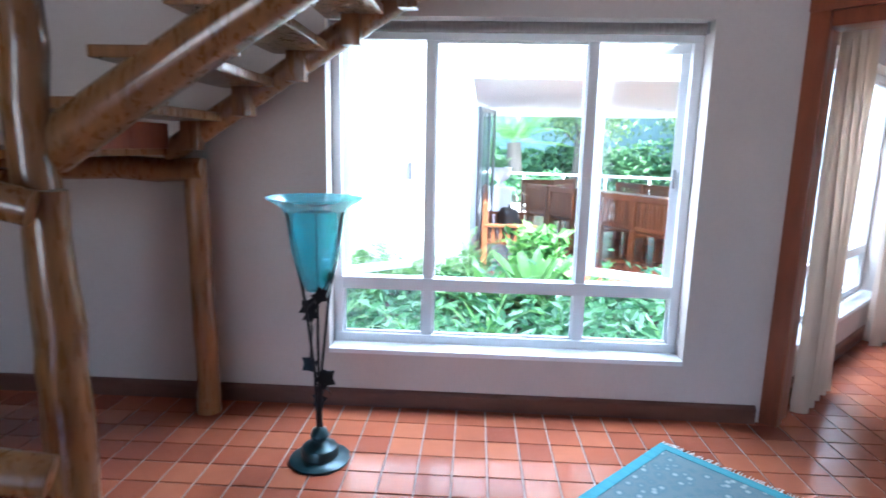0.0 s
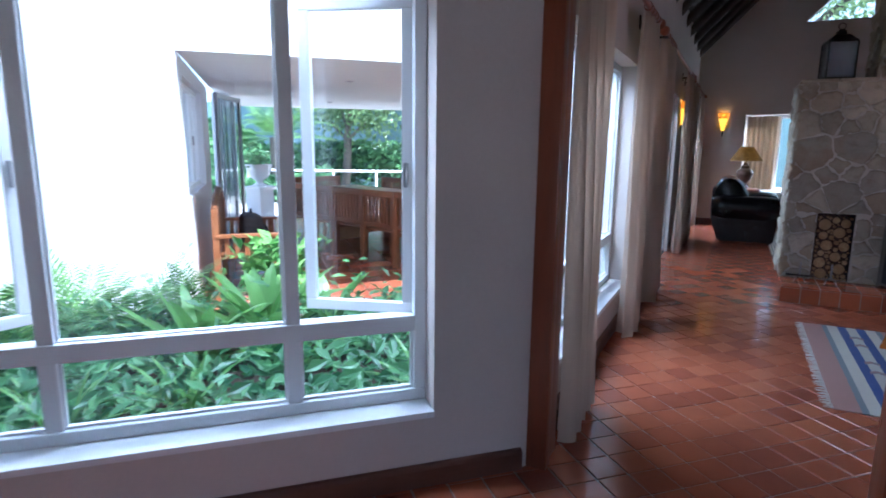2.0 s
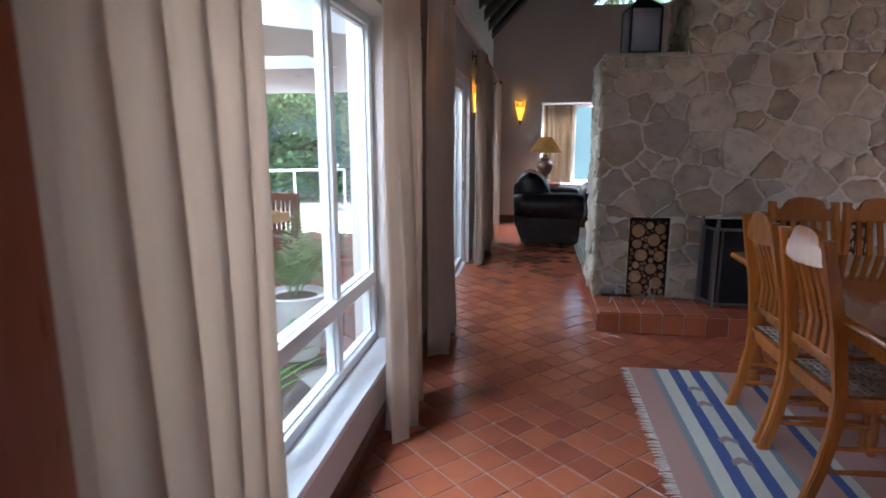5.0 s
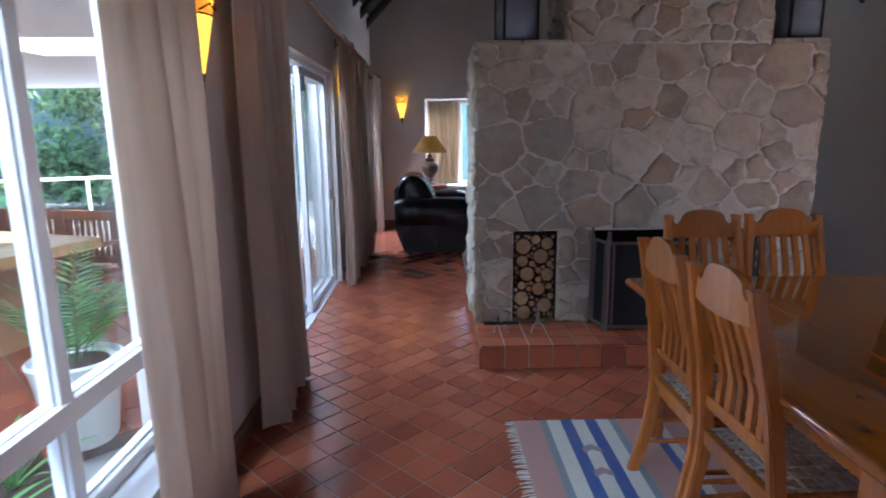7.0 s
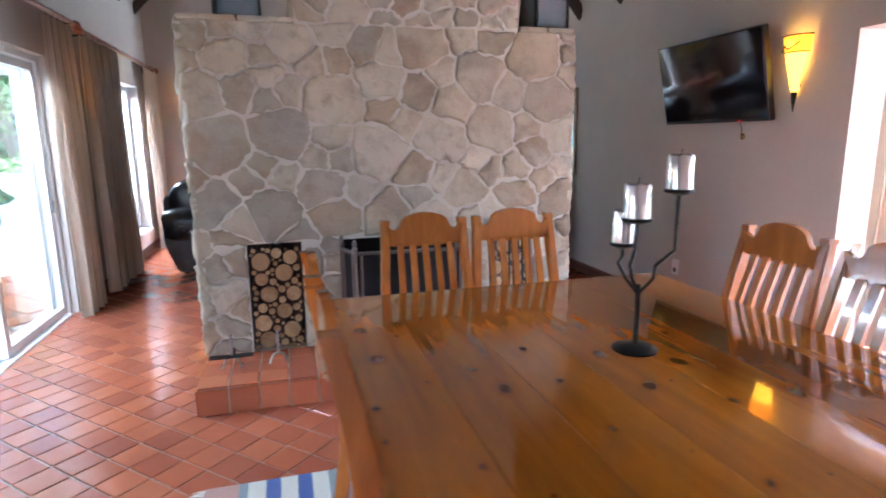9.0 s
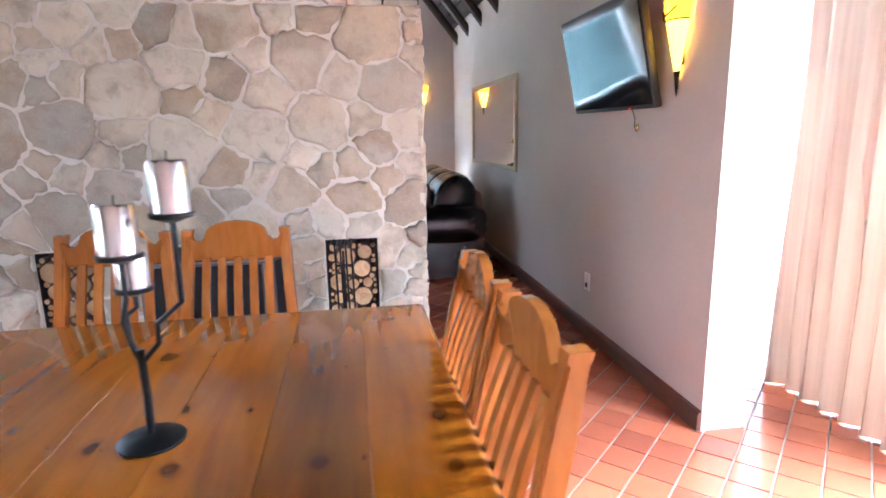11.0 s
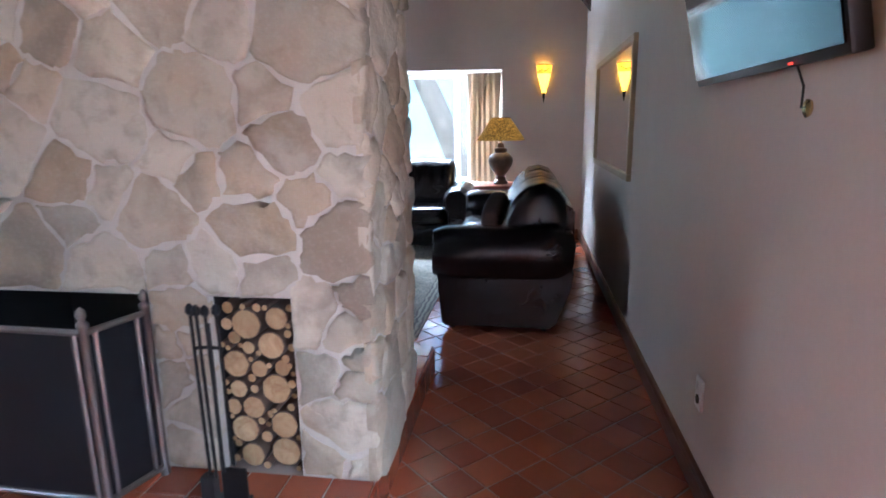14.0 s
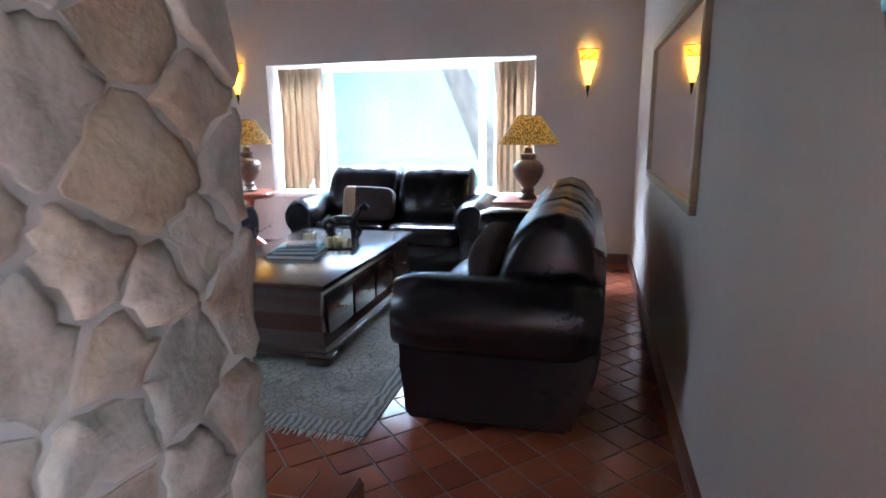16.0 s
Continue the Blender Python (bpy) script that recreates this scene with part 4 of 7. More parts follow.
def lantern(x, y, s):
    l = thing("lantern", "black iron lantern with frosted panes on the fireplace shoulder", "lantern", Matrix.Translation((x, y, 2.05)) @ pose(0, 0, 0, 0, 0, 8), "lanterns")
    w, h = 0.115 * s, 0.34 * s
    part("base", boxes((-w - 0.01, -w - 0.01, 0, w + 0.01, w + 0.01, 0.025), bevel=0.004), IRON, l)
    for ix in (-1, 1):
        for iy in (-1, 1):
            part("post", boxes((ix * w - 0.008, iy * w - 0.008, 0.025, ix * w + 0.008, iy * w + 0.008, h)), IRON, l)
    for m in (pose(0, 0, 0), pose(0, 0, 0, 0, 0, 90), pose(0, 0, 0, 0, 0, 180), pose(0, 0, 0, 0, 0, 270)):
        part("pane", boxes((-w + 0.008, -w - 0.001, 0.03, w - 0.008, -w + 0.003, h - 0.004), m=m), FROST, l, "pebbled glass pane", smooth=False)
    part("roof", lathe(bmesh.new(), [(w * 1.5, h), (w * 1.45, h + 0.015), (w * 0.7, h + 0.075), (w * 0.45, h + 0.08), (w * 0.42, h + 0.11), (0.02, h + 0.13)], 4, pose(0, 0, 0, 0, 0, 45)), IRON, l, smooth=False)
    part("ring", tube(bmesh.new(), [(0.03 * math.cos(k * math.tau / 12), 0, h + 0.155 + 0.03 * math.sin(k * math.tau / 12)) for k in range(13)], 0.004, 6), IRON, l)


FROST = material("pebbled_glass", (0.55, 0.60, 0.66), 0.2)
fv = node(FROST, "ShaderNodeTexVoronoi", Scale=90.0)
link(FROST, coords(FROST), fv.inputs["Vector"])
bump(FROST, fv.outputs["Distance"], 0.6, 0.01)
bsdf(FROST).inputs["Transmission Weight"].default_value = 0.75
lantern(1.12, 8.02, 1.0)
lantern(3.0, 8.0, 1.0)

# ---- dining room ----
TX0, TX1, TY0, TY1 = 1.49, 2.955, 4.98, 6.62
tb = thing("dining_table", "large varnished knotty pine dining table with turned legs", "table", Matrix.Translation(((TX0 + TX1) / 2, (TY0 + TY1) / 2, 0)))
w, l = TX1 - TX0, TY1 - TY0
n = 7
for i in range(n):
    a, b = -w / 2 + w * i / n, -w / 2 + w * (i + 1) / n
    part("board", boxes((a + 0.0004, -l / 2, 0.732, b - 0.0004, l / 2, 0.77), bevel=0.0012), PINE_TOP, tb, smooth=False)
bm = bmesh.new()
for s in (-1, 1):
    tube(bm, [(s * w / 2, -l / 2, 0.751), (s * w / 2, l / 2, 0.751)], 0.0185, 10)
    tube(bm, [(-w / 2, s * l / 2, 0.751), (w / 2, s * l / 2, 0.751)], 0.0185, 10)
part("edge_moulding", bm, PINE, tb)
for s in (-1, 1):
    part("apron", boxes((-w / 2 + 0.13, s * (l / 2 - 0.11) - 0.012, 0.62, w / 2 - 0.13, s * (l / 2 - 0.11) + 0.012, 0.733), bevel=0.003), PINE, tb, smooth=False)
    part("apron", boxes((s * (w / 2 - 0.11) - 0.012, -l / 2 + 0.13, 0.62, s * (w / 2 - 0.11) + 0.012, l / 2 - 0.13, 0.733), bevel=0.003), PINE, tb, smooth=False)
LEG = [(0.030, 0), (0.044, 0.012), (0.048, 0.05), (0.036, 0.09), (0.030, 0.11), (0.050, 0.14), (0.054, 0.17), (0.040, 0.20), (0.034, 0.26), (0.044, 0.40), (0.056, 0.50), (0.046, 0.54), (0.058, 0.565), (0.050, 0.59), (0.060, 0.60)]
for sx in (-1, 1):
    for sy in (-1, 1):
        m = Matrix.Translation((sx * (w / 2 - 0.12), sy * (l / 2 - 0.12), 0))
        bm = lathe(bmesh.new(), LEG, 18, m)
        box(bm, -0.055, -0.055, 0.60, 0.055, 0.055, 0.733, m=m, bevel=0.004)
        part("leg", bm, PINE, tb)

# rush-thong dining chair: it faces its own +y
RIEMPIE = fabric("leather_thong", (0.30, 0.24, 0.18), (0.55, 0.49, 0.40), (30, 30, 30), 0.7)


def dining_chair():
    ch = thing("dining_chair", "varnished pine dining chair with slatted back and thong-woven seat", "chair", Matrix.Identity(4), "chairs round the dining table")
    # rear posts sweep back below and above the seat
    prof = [(0.20, -0.075, 0.0), (0.20, -0.03, 0.16), (0.20, 0.0, 0.34), (0.197, 0.004, 0.46), (0.188, -0.024, 0.70), (0.176, -0.064, 0.90), (0.171, -0.092, 1.03), (0.170, -0.097, 1.052)]
    for s in (-1, 1):
        bm = bmesh.new()
        rows = []
        for x, y, z in prof:
            k = 0.021 if z > 0.9 else 0.024
            rows.append([bm.verts.new((s * x + dx * 0.018, y + dy * k, z)) for dx, dy in ((-1, -1), (1, -1), (1, 1), (-1, 1))])
        for r0, r1 in zip(rows, rows[1:]):
            for i in range(4):
                bm.faces.new((r0[i], r0[(i + 1) % 4], r1[(i + 1) % 4], r1[i]))
        bm.faces.new(rows[0][::-1])
        bm.faces.new(rows[-1])
        bmesh.ops.bevel(bm, geom=[e for e in bm.edges if abs((e.verts[0].co - e.verts[1].co).z) > 0.05], offset=0.006, segments=2, affect="EDGES")
        part("leg", bm, PINE, ch, "sawn rear leg and back post")
        part("leg", lathe(bmesh.new(), [(0.014, 0), (0.022, 0.03), (0.017, 0.06), (0.024, 0.10), (0.018, 0.13), (0.020, 0.24), (0.026, 0.33), (0.020, 0.36), (0.026, 0.38), (0.026, 0.455)], 12, Matrix.Translation((s * 0.19, 0.385, 0))), PINE, ch)
        for z, r in ((0.14, 0.010), (0.24, 0.010)):
            part("stretcher", tube(bmesh.new(), [(s * 0.198, -0.02, z), (s * 0.194, 0.18, z + 0.002), (s * 0.19, 0.385, z)], [0.008, 0.013, 0.008], 8), PINE, ch)
        part("seat_rail", boxes((s * 0.195 - 0.014, 0.02, 0.395, s * 0.195 + 0.014, 0.37, 0.455), bevel=0.004), PINE, ch)
    part("stretcher", tube(bmesh.new(), [(-0.19, 0.385, 0.20), (0, 0.385, 0.20), (0.19, 0.385, 0.20)], [0.009, 0.014, 0.009], 8), PINE, ch)
    part("seat_rail", boxes((-0.18, 0.37, 0.395, 0.18, 0.398, 0.455), bevel=0.004), PINE, ch)
    part("seat_rail", boxes((-0.18, -0.012, 0.395, 0.18, 0.016, 0.455), bevel=0.004), PINE, ch)
    # crest rail with its scooped, arched outline
    out = [(-0.165, 0.945), (-0.165, 1.03), (-0.155, 1.026), (-0.142, 1.012), (-0.125, 1.010), (-0.110, 1.026), (-0.100, 1.052), (-0.082, 1.066), (-0.045, 1.078), (0, 1.082)]
    out = out + [(-x, z) for x, z in out[-2::-1]] + [(0.10, 0.938), (0, 0.934), (-0.10, 0.938)]
    bm = prism(bmesh.new(), [(x, z) for x, z in out], 0.024, Matrix(((1, 0, 0, 0), (0, 0.16, 1, -0.21), (0, 1, 0, 0), (0, 0, 0, 1))))
    for v in bm.verts:
        v.co.y += 0.10 - 0.16 * (v.co.z - 0.4) * 0.62 - 0.018 * (1 - (v.co.x / 0.17) ** 2)
    ys = [v.co.y for v in bm.verts]
    dy = -0.084 - sum(ys) / len(ys)
    for v in bm.verts:
        v.co.y += dy
    part("crest_rail", bm, PINE, ch)
    part("lower_back_rail", boxes((-0.178, -0.016, 0.545, 0.178, 0.008, 0.59), bevel=0.005), PINE, ch)
    for k in range(5):
        x = (k - 2) * 0.058
        sp = [(x, -0.004, 0.58), (x * 0.98, 0.000, 0.70), (x * 0.96, -0.036, 0.83), (x * 0.94, -0.078, 0.95)]
        bm = bmesh.new()
        rows = [[bm.verts.new((px + dx * 0.014, py + dyy * 0.008, pz)) for dx, dyy in ((-1, -1), (1, -1), (1, 1), (-1, 1))] for px, py, pz in sp]
        for r0, r1 in zip(rows, rows[1:]):
            for i in range(4):
                bm.faces.new((r0[i], r0[(i + 1) % 4], r1[(i + 1) % 4], r1[i]))
        bm.faces.new(rows[0][::-1])
        bm.faces.new(rows[-1])
        part("slat", bm, PINE, ch)
    bm = bmesh.new()
    for k in range(13):
        y = 0.03 + 0.335 * k / 12
        box(bm, -0.185, y - 0.005, 0.452 + 0.003 * (k % 2), 0.185, y + 0.005, 0.457 + 0.003 * (k % 2))
    for k in range(13):
        x = -0.175 + 0.35 * k / 12
        box(bm, x - 0.005, 0.015, 0.456 - 0.003 * (k % 2), x + 0.005, 0.385, 0.461 - 0.003 * (k % 2))
    tagged(part("woven_seat", bm, RIEMPIE, ch, smooth=False), "seat woven of pale leather thongs", kind="stuff")
    return ch


first = dining_chair()
spots = [(1.482, 6.01, -90), (1.487, 5.56, -88), (1.90, 6.68, 180), (2.31, 6.685, 178), (2.958, 6.01, 90), (2.963, 5.59, 92), (2.45, 4.92, 2)]
first.matrix_world = pose(spots[0][0], spots[0][1], 0, 0, 0, spots[0][2])
for x, y, r in spots[1:]:
    copy_thing(first, pose(x, y, 0, 0, 0, r))

# candle holder
cd = thing("candle_holder", "black iron candle holder with three silver candles", "candle holder", Matrix.Translation((2.305, 5.79, 0.771)) @ pose(0, 0, 0, 0, 0, -10))
part("base", lathe(bmesh.new(), [(0.064, 0), (0.066, 0.006), (0.05, 0.014), (0.012, 0.02)], 24), IRON, cd)
part("stem", tube(bmesh.new(), [(0, 0, 0.015), (0.002, 0, 0.10), (0, 0, 0.20)], 0.008, 10), IRON, cd)
for dx, dy, z, r, bend in ((-0.015, 0.0, 0.385, 0.038, -0.03), (-0.028, 0.055, 0.305, 0.033, -0.05), (0.10, -0.01, 0.465, 0.036, 0.07)):
    part("arm", tube(bmesh.new(), [(0, 0, 0.17), (bend * 0.6, dy * 0.4, 0.215), (bend * 0.9 if dx < 0 else 0.045, dy * 0.8, 0.255), (dx, dy, 0.30 if z > 0.35 else 0.27), (dx, dy, z)], 0.0055, 8), IRON, cd)
    part("cup", lathe(bmesh.new(), [(0.010, -0.01), (r + 0.004, 0), (r + 0.005, 0.008), (r, 0.009)], 20, Matrix.Translation((dx, dy, z))), IRON, cd)
    c = part("candle", lathe(bmesh.new(), [(r, 0.01), (r, 0.10), (r - 0.004, 0.106), (0.004, 0.104)], 24, Matrix.Translation((dx, dy, z))), SILVER, cd, "silver-foiled pillar candle")
    part("wick", tube(bmesh.new(), [(dx, dy, z + 0.10), (dx + 0.002, dy, z + 0.122)], 0.0015, 5), IRON, c)


# striped flat-woven rug
def stripes(name, bands, base, axis=0):
    m = material(name, base, 0.95)
    sep = node(m, "ShaderNodeSeparateXYZ")
    link(m, coords(m), sep.inputs[0])
    r = node(m, "ShaderNodeValToRGB")
    r.color_ramp.interpolation = "CONSTANT"
    e = r.color_ramp.elements
    while len(e) < len(bands):
        e.new(0.5)
    for el, (p, c) in zip(e, bands):
        el.position, el.color = p, (*c, 1)
    wob = noise_tex(m, coords(m), 30, 2)
    link(m, maths(m, "ADD", sep.outputs[axis], maths(m, "MULTIPLY", maths(m, "SUBTRACT", wob, 0.5), 0.006)), r.inputs["Fac"])
    n = noise_tex(m, coords(m), 9, 3)
    weave = noise_tex(m, coords(m, (60, 220, 1)), 1.0, 2)
    colour(m, mixc(m, maths(m, "MULTIPLY", n, 0.25), r.outputs["Color"], (0.30, 0.24, 0.22)))
    bump(m, weave, 0.5, 0.004)
    return m


PINK, GREY, CREAM, BLUE = (0.42, 0.24, 0.20), (0.20, 0.25, 0.27), (0.60, 0.59, 0.51), (0.035, 0.085, 0.28)
KILIM = stripes("kilim", [(0.0, PINK), (0.13, GREY), (0.165, CREAM), (0.235, BLUE), (0.295, CREAM), (0.36, BLUE), (0.42, CREAM), (0.485, GREY), (0.52, PINK), (0.66, BLUE), (0.70, CREAM), (0.75, PINK)], PINK)
FRINGE = fabric("cotton_fringe", (0.55, 0.50, 0.44), (0.72, 0.68, 0.62), (50, 50, 50))


def slab_rug(name, w, l, mat, label, m, fringe_sides, fl=0.055, step=0.014, group="rugs"):
    """A rug of w by l from its own corner, with tassels along its x = 0 (and far) edges."""
    rg = thing(name, label, "rug", m, group)
    bm = bmesh.new()
    nx, ny = max(4, int(w / 0.12)), max(4, int(l / 0.12))
    g = [[bm.verts.new((w * i / nx, l * j / ny, 0.006 + 0.0012 * noise.noise(Vector((w * i / nx * 3, l * j / ny * 3, 2))))) for j in range(ny + 1)] for i in range(nx + 1)]
    for i in range(nx):
        for j in range(ny):
            bm.faces.new((g[i][j], g[i + 1][j], g[i + 1][j + 1], g[i][j + 1]))
    ret = bmesh.ops.extrude_face_region(bm, geom=bm.faces[:])
    for v in ret["geom"]:
        if isinstance(v, bmesh.types.BMVert):
            v.co.z -= 0.0055
    part("woven_field", bm, mat, rg, smooth=False)
    rnd = random.Random(3)
    bm = bmesh.new()
    for side in fringe_sides:
        ln = l if side in ("x0", "x1") else w
        for k in range(int(ln / step)):
            s = (k + 0.5) * step + rnd.uniform(-0.004, 0.004)
            e = rnd.uniform(-0.014, 0.014)
            f = fl * rnd.uniform(0.75, 1.1)
            a, b = {"x0": ((0.002, s, 0.005), (-f, s + e, 0.003)), "x1": ((w - 0.002, s, 0.005), (w + f, s + e, 0.003)), "y0": ((s, 0.002, 0.005), (s + e, -f, 0.003)), "y1": ((s, l - 0.002, 0.005), (s + e, l + f, 0.003))}[side]
            mid = tuple((p + q) / 2 + (0, 0, 0.002)[i] for i, (p, q) in enumerate(zip(a, b)))
            tube(bm, [a, mid, b], [0.003, 0.0028, 0.0012], 4)
    tagged(part("fringe", bm, FRINGE, rg, "knotted cream cotton fringe"), kind="stuff")
    return rg


kil = slab_rug("striped_rug", 2.30, 1.765, KILIM, "flat-woven pink rug with blue and cream stripes under the table", Matrix.Translation((0.945, 4.89, 0.002)), ("x0", "x1"))
# woven diamonds between the two blue bands and small pale marks
for k in range(9):
    y = 0.12 + 0.19 * k
    if k % 3 != 2:
        bm = prism(bmesh.new(), [(0.285, y), (0.328, y + 0.03), (0.37, y), (0.37, y + 0.045), (0.328, y + 0.075), (0.285, y + 0.045)], 0.0012, Matrix.Translation((0, 0, 0.0068)))
        part("woven_motif", bm, (fabric("motif_wool", GREY, (0.42, 0.22, 0.20), (20, 20, 20)) if k == 0 else MOTIF), kil, smooth=False)
        if k == 0:
            MOTIF = kil.children[-1].data.materials[0]

# wall lamps: a half cone of amber glass in an iron hoop
AMBER = glow("amber_glass_lit", (1.0, 0.60, 0.045), 0.36)
AMBER_TOP = glow("amber_glass_dim", (0.95, 0.45, 0.025), 0.09)


def sconce(m):
    s = thing("wall_lamp", "cone-shaped amber glass wall lamp in an iron mount, lit", "wall lamp", m, "wall lamps")
    # local: back on the wall at y = 0, room towards -y, tip at z = 0
    def half(bm, prof, seg=12):
        rows = [[bm.verts.new((r * math.cos(math.pi * k / seg), -r * 0.8 * math.sin(math.pi * k / seg) - 0.012, z)) for k in range(seg + 1)] for r, z in prof]
        for r0, r1 in zip(rows, rows[1:]):
            for k in range(seg):
                bm.faces.new((r0[k], r0[k + 1], r1[k + 1], r1[k]))
        return bm
    bm = half(bmesh.new(), [(0.016, 0.10), (0.039, 0.19), (0.059, 0.27), (0.074, 0.335)])
    bmesh.ops.solidify(bm, geom=bm.faces[:], thickness=0.004)
    part("shade", bm, AMBER, s, "glowing amber glass")
    bm = half(bmesh.new(), [(0.0745, 0.337), (0.085, 0.385), (0.092, 0.43)])
    bmesh.ops.solidify(bm, geom=bm.faces[:], thickness=0.004)
    part("upper_shade", bm, AMBER_TOP, s)
    part("tip", half(bmesh.new(), [(0.002, 0.0), (0.014, 0.06), (0.022, 0.115)]), IRON, s)
    for z, r in ((0.336, 0.078), (0.43, 0.094)):
        part("hoop", tube(bmesh.new(), [(r * math.cos(math.pi * k / 12), -r * 0.8 * math.sin(math.pi * k / 12) - 0.012, z) for k in range(13)], 0.004, 6), IRON, s)
    part("scroll", tube(bmesh.new(), [(-0.07, -0.055, 0.345), (-0.03, -0.085, 0.375), (0.0, -0.092, 0.352), (0.03, -0.085, 0.368), (0.06, -0.07, 0.39)], 0.004, 6), IRON, s)
    part("back_plate", boxes((-0.03, -0.012, 0.14, 0.03, -0.001, 0.40), bevel=0.004), IRON, s)
    return s


def lamp_point(name, loc, watts, radius=0.03, tint=(1.0, 0.70, 0.22)):
    la = bpy.data.lights.new(name, "POINT")
    la.energy, la.color, la.shadow_soft_size = watts, tint, radius
    o = new(name, la)
    o.location = loc
    return o


sc = sconce(LEFT @ Matrix.Translation((6.36, 0, 1.60)))
for m in (LEFT @ Matrix.Translation((9.98, 0, 1.60)), Matrix.Translation((0.07, 13.15, 1.60)), Matrix.Translation((3.80, 13.15, 1.60)), RIGHT @ Matrix.Translation((-7.20, 0, 1.52))):
    copy_thing(sc, m)
for nm, loc in (("wall_lamp_light", (-0.335, 6.36, 1.985)), ("wall_lamp_light", (-0.335, 9.98, 1.985)), ("wall_lamp_light", (0.07, 13.085, 1.985)), ("wall_lamp_light", (3.80, 13.085, 1.985)), ("wall_lamp_light", (4.205, 7.20, 1.905))):
    lamp_point(nm, loc, 0.10, 0.02, (1.0, 0.58, 0.12))

# television on a tilting bracket, its lead hanging below
SCREEN = material("dark_screen", (0.006, 0.006, 0.008), 0.06)
tv = thing("television", "black flat-screen television tilted down on the wall", "television", Matrix.Translation((4.155, 7.815, 1.75)) @ pose(0, 0, 0, 0, 0, -90) @ pose(0, 0, 0, 12, 0, 0))
part("housing", boxes((-0.50, 0.002, -0.285, 0.50, 0.045, 0.285), bevel=0.008), material("black_plastic", (0.012, 0.012, 0.013), 0.35), tv)
part("screen", boxes((-0.488, -0.003, -0.262, 0.488, 0.003, 0.273), bevel=0.001), SCREEN, tv, smooth=False)
part("bracket", boxes((-0.12, 0.045, -0.10, 0.12, 0.11, 0.12), bevel=0.004), IRON, tv)
part("power_light", boxes((0.25, -0.006, -0.279, 0.262, 0.0, -0.274)), glow("red_light", (1, 0.05, 0.02), 0.2), tv)
cb = thing("aerial_lead", "thin black aerial lead ending in a round wall outlet", "cable", Matrix.Translation((4.262, 7.58, 1.38)))
part("wire", tube(bmesh.new(), [(-0.06, 0.02, 0.17), (-0.03, 0.0, 0.10), (-0.012, -0.005, 0.05), (-0.010, 0, 0.0)], 0.003, 6), IRON, cb)
part("outlet", lathe(bmesh.new(), [(0.020, 0), (0.022, 0.006), (0.012, 0.012), (0.004, 0.012)], 14, Matrix.Translation((0.008, 0, 0)) @ pose(0, 0, 0, 0, -90, 0)), BRASS, cb)
so = thing("wall_socket", "white plastic plug socket on the wall", "socket", RIGHT @ Matrix.Translation((-8.165, 0, 0.37)))
part("plate", boxes((-0.038, -0.010, -0.06, 0.038, 0, 0.06), bevel=0.004), WHITE, so)
part("switch", boxes((-0.02, -0.014, 0.02, 0.0, -0.008, 0.042), bevel=0.002), WHITE, so)
part("plug_hole", lathe(bmesh.new(), [(0.018, 0), (0.018, 0.003), (0.004, 0.003)], 14, Matrix.Translation((0, -0.010, -0.022)) @ pose(0, 0, 0, 90)), IRON, so)

# ---- lounge ----
STITCH = material("pale_stitching", (0.10, 0.095, 0.095), 0.6)


def pillow_back(x0, w, n=30):
    """A plump back cushion that rolls over the top of the frame, gathered into pleats along its crown."""
    prof = [(-0.05, 0.42), (-0.075, 0.52), (-0.06, 0.64), (-0.01, 0.77), (0.07, 0.90), (0.16, 0.965), (0.26, 0.985), (0.35, 0.955), (0.415, 0.88), (0.445, 0.78), (0.44, 0.68), (0.42, 0.60)]
    bm = bmesh.new()
    rows = []
    for i in range(n + 1):
        f = 2 * i / n - 1
        k = (1 - abs(f) ** 5) ** 0.35 if abs(f) < 1 else 0.0
        sc = 0.72 + 0.28 * k
        row = []
        for q, (y, z) in enumerate(prof):
            crown = math.sin(math.pi * q / (len(prof) - 1)) ** 2
            gather = 0.008 * crown * abs(math.sin(math.pi * 2.5 * (f + 1)))
            d = Vector((0, y - 0.19, z - 0.66))
            d = d * sc + d.normalized() * (gather - 0.008 + 0.010 * noise.noise(Vector((x0 + f * 2, y * 4, z * 4))))
            row.append(bm.verts.new((x0 + f * w * 0.497, 0.19 + d.y, 0.66 + d.z)))
        rows.append(row)
    for r0, r1 in zip(rows, rows[1:]):
        for q in range(len(prof)):
            p = (q + 1) % len(prof)
            bm.faces.new((r0[q], r0[p], r1[p], r1[q]))
    bm.faces.new(rows[0][::-1])
    bm.faces.new(rows[-1])
    return bm


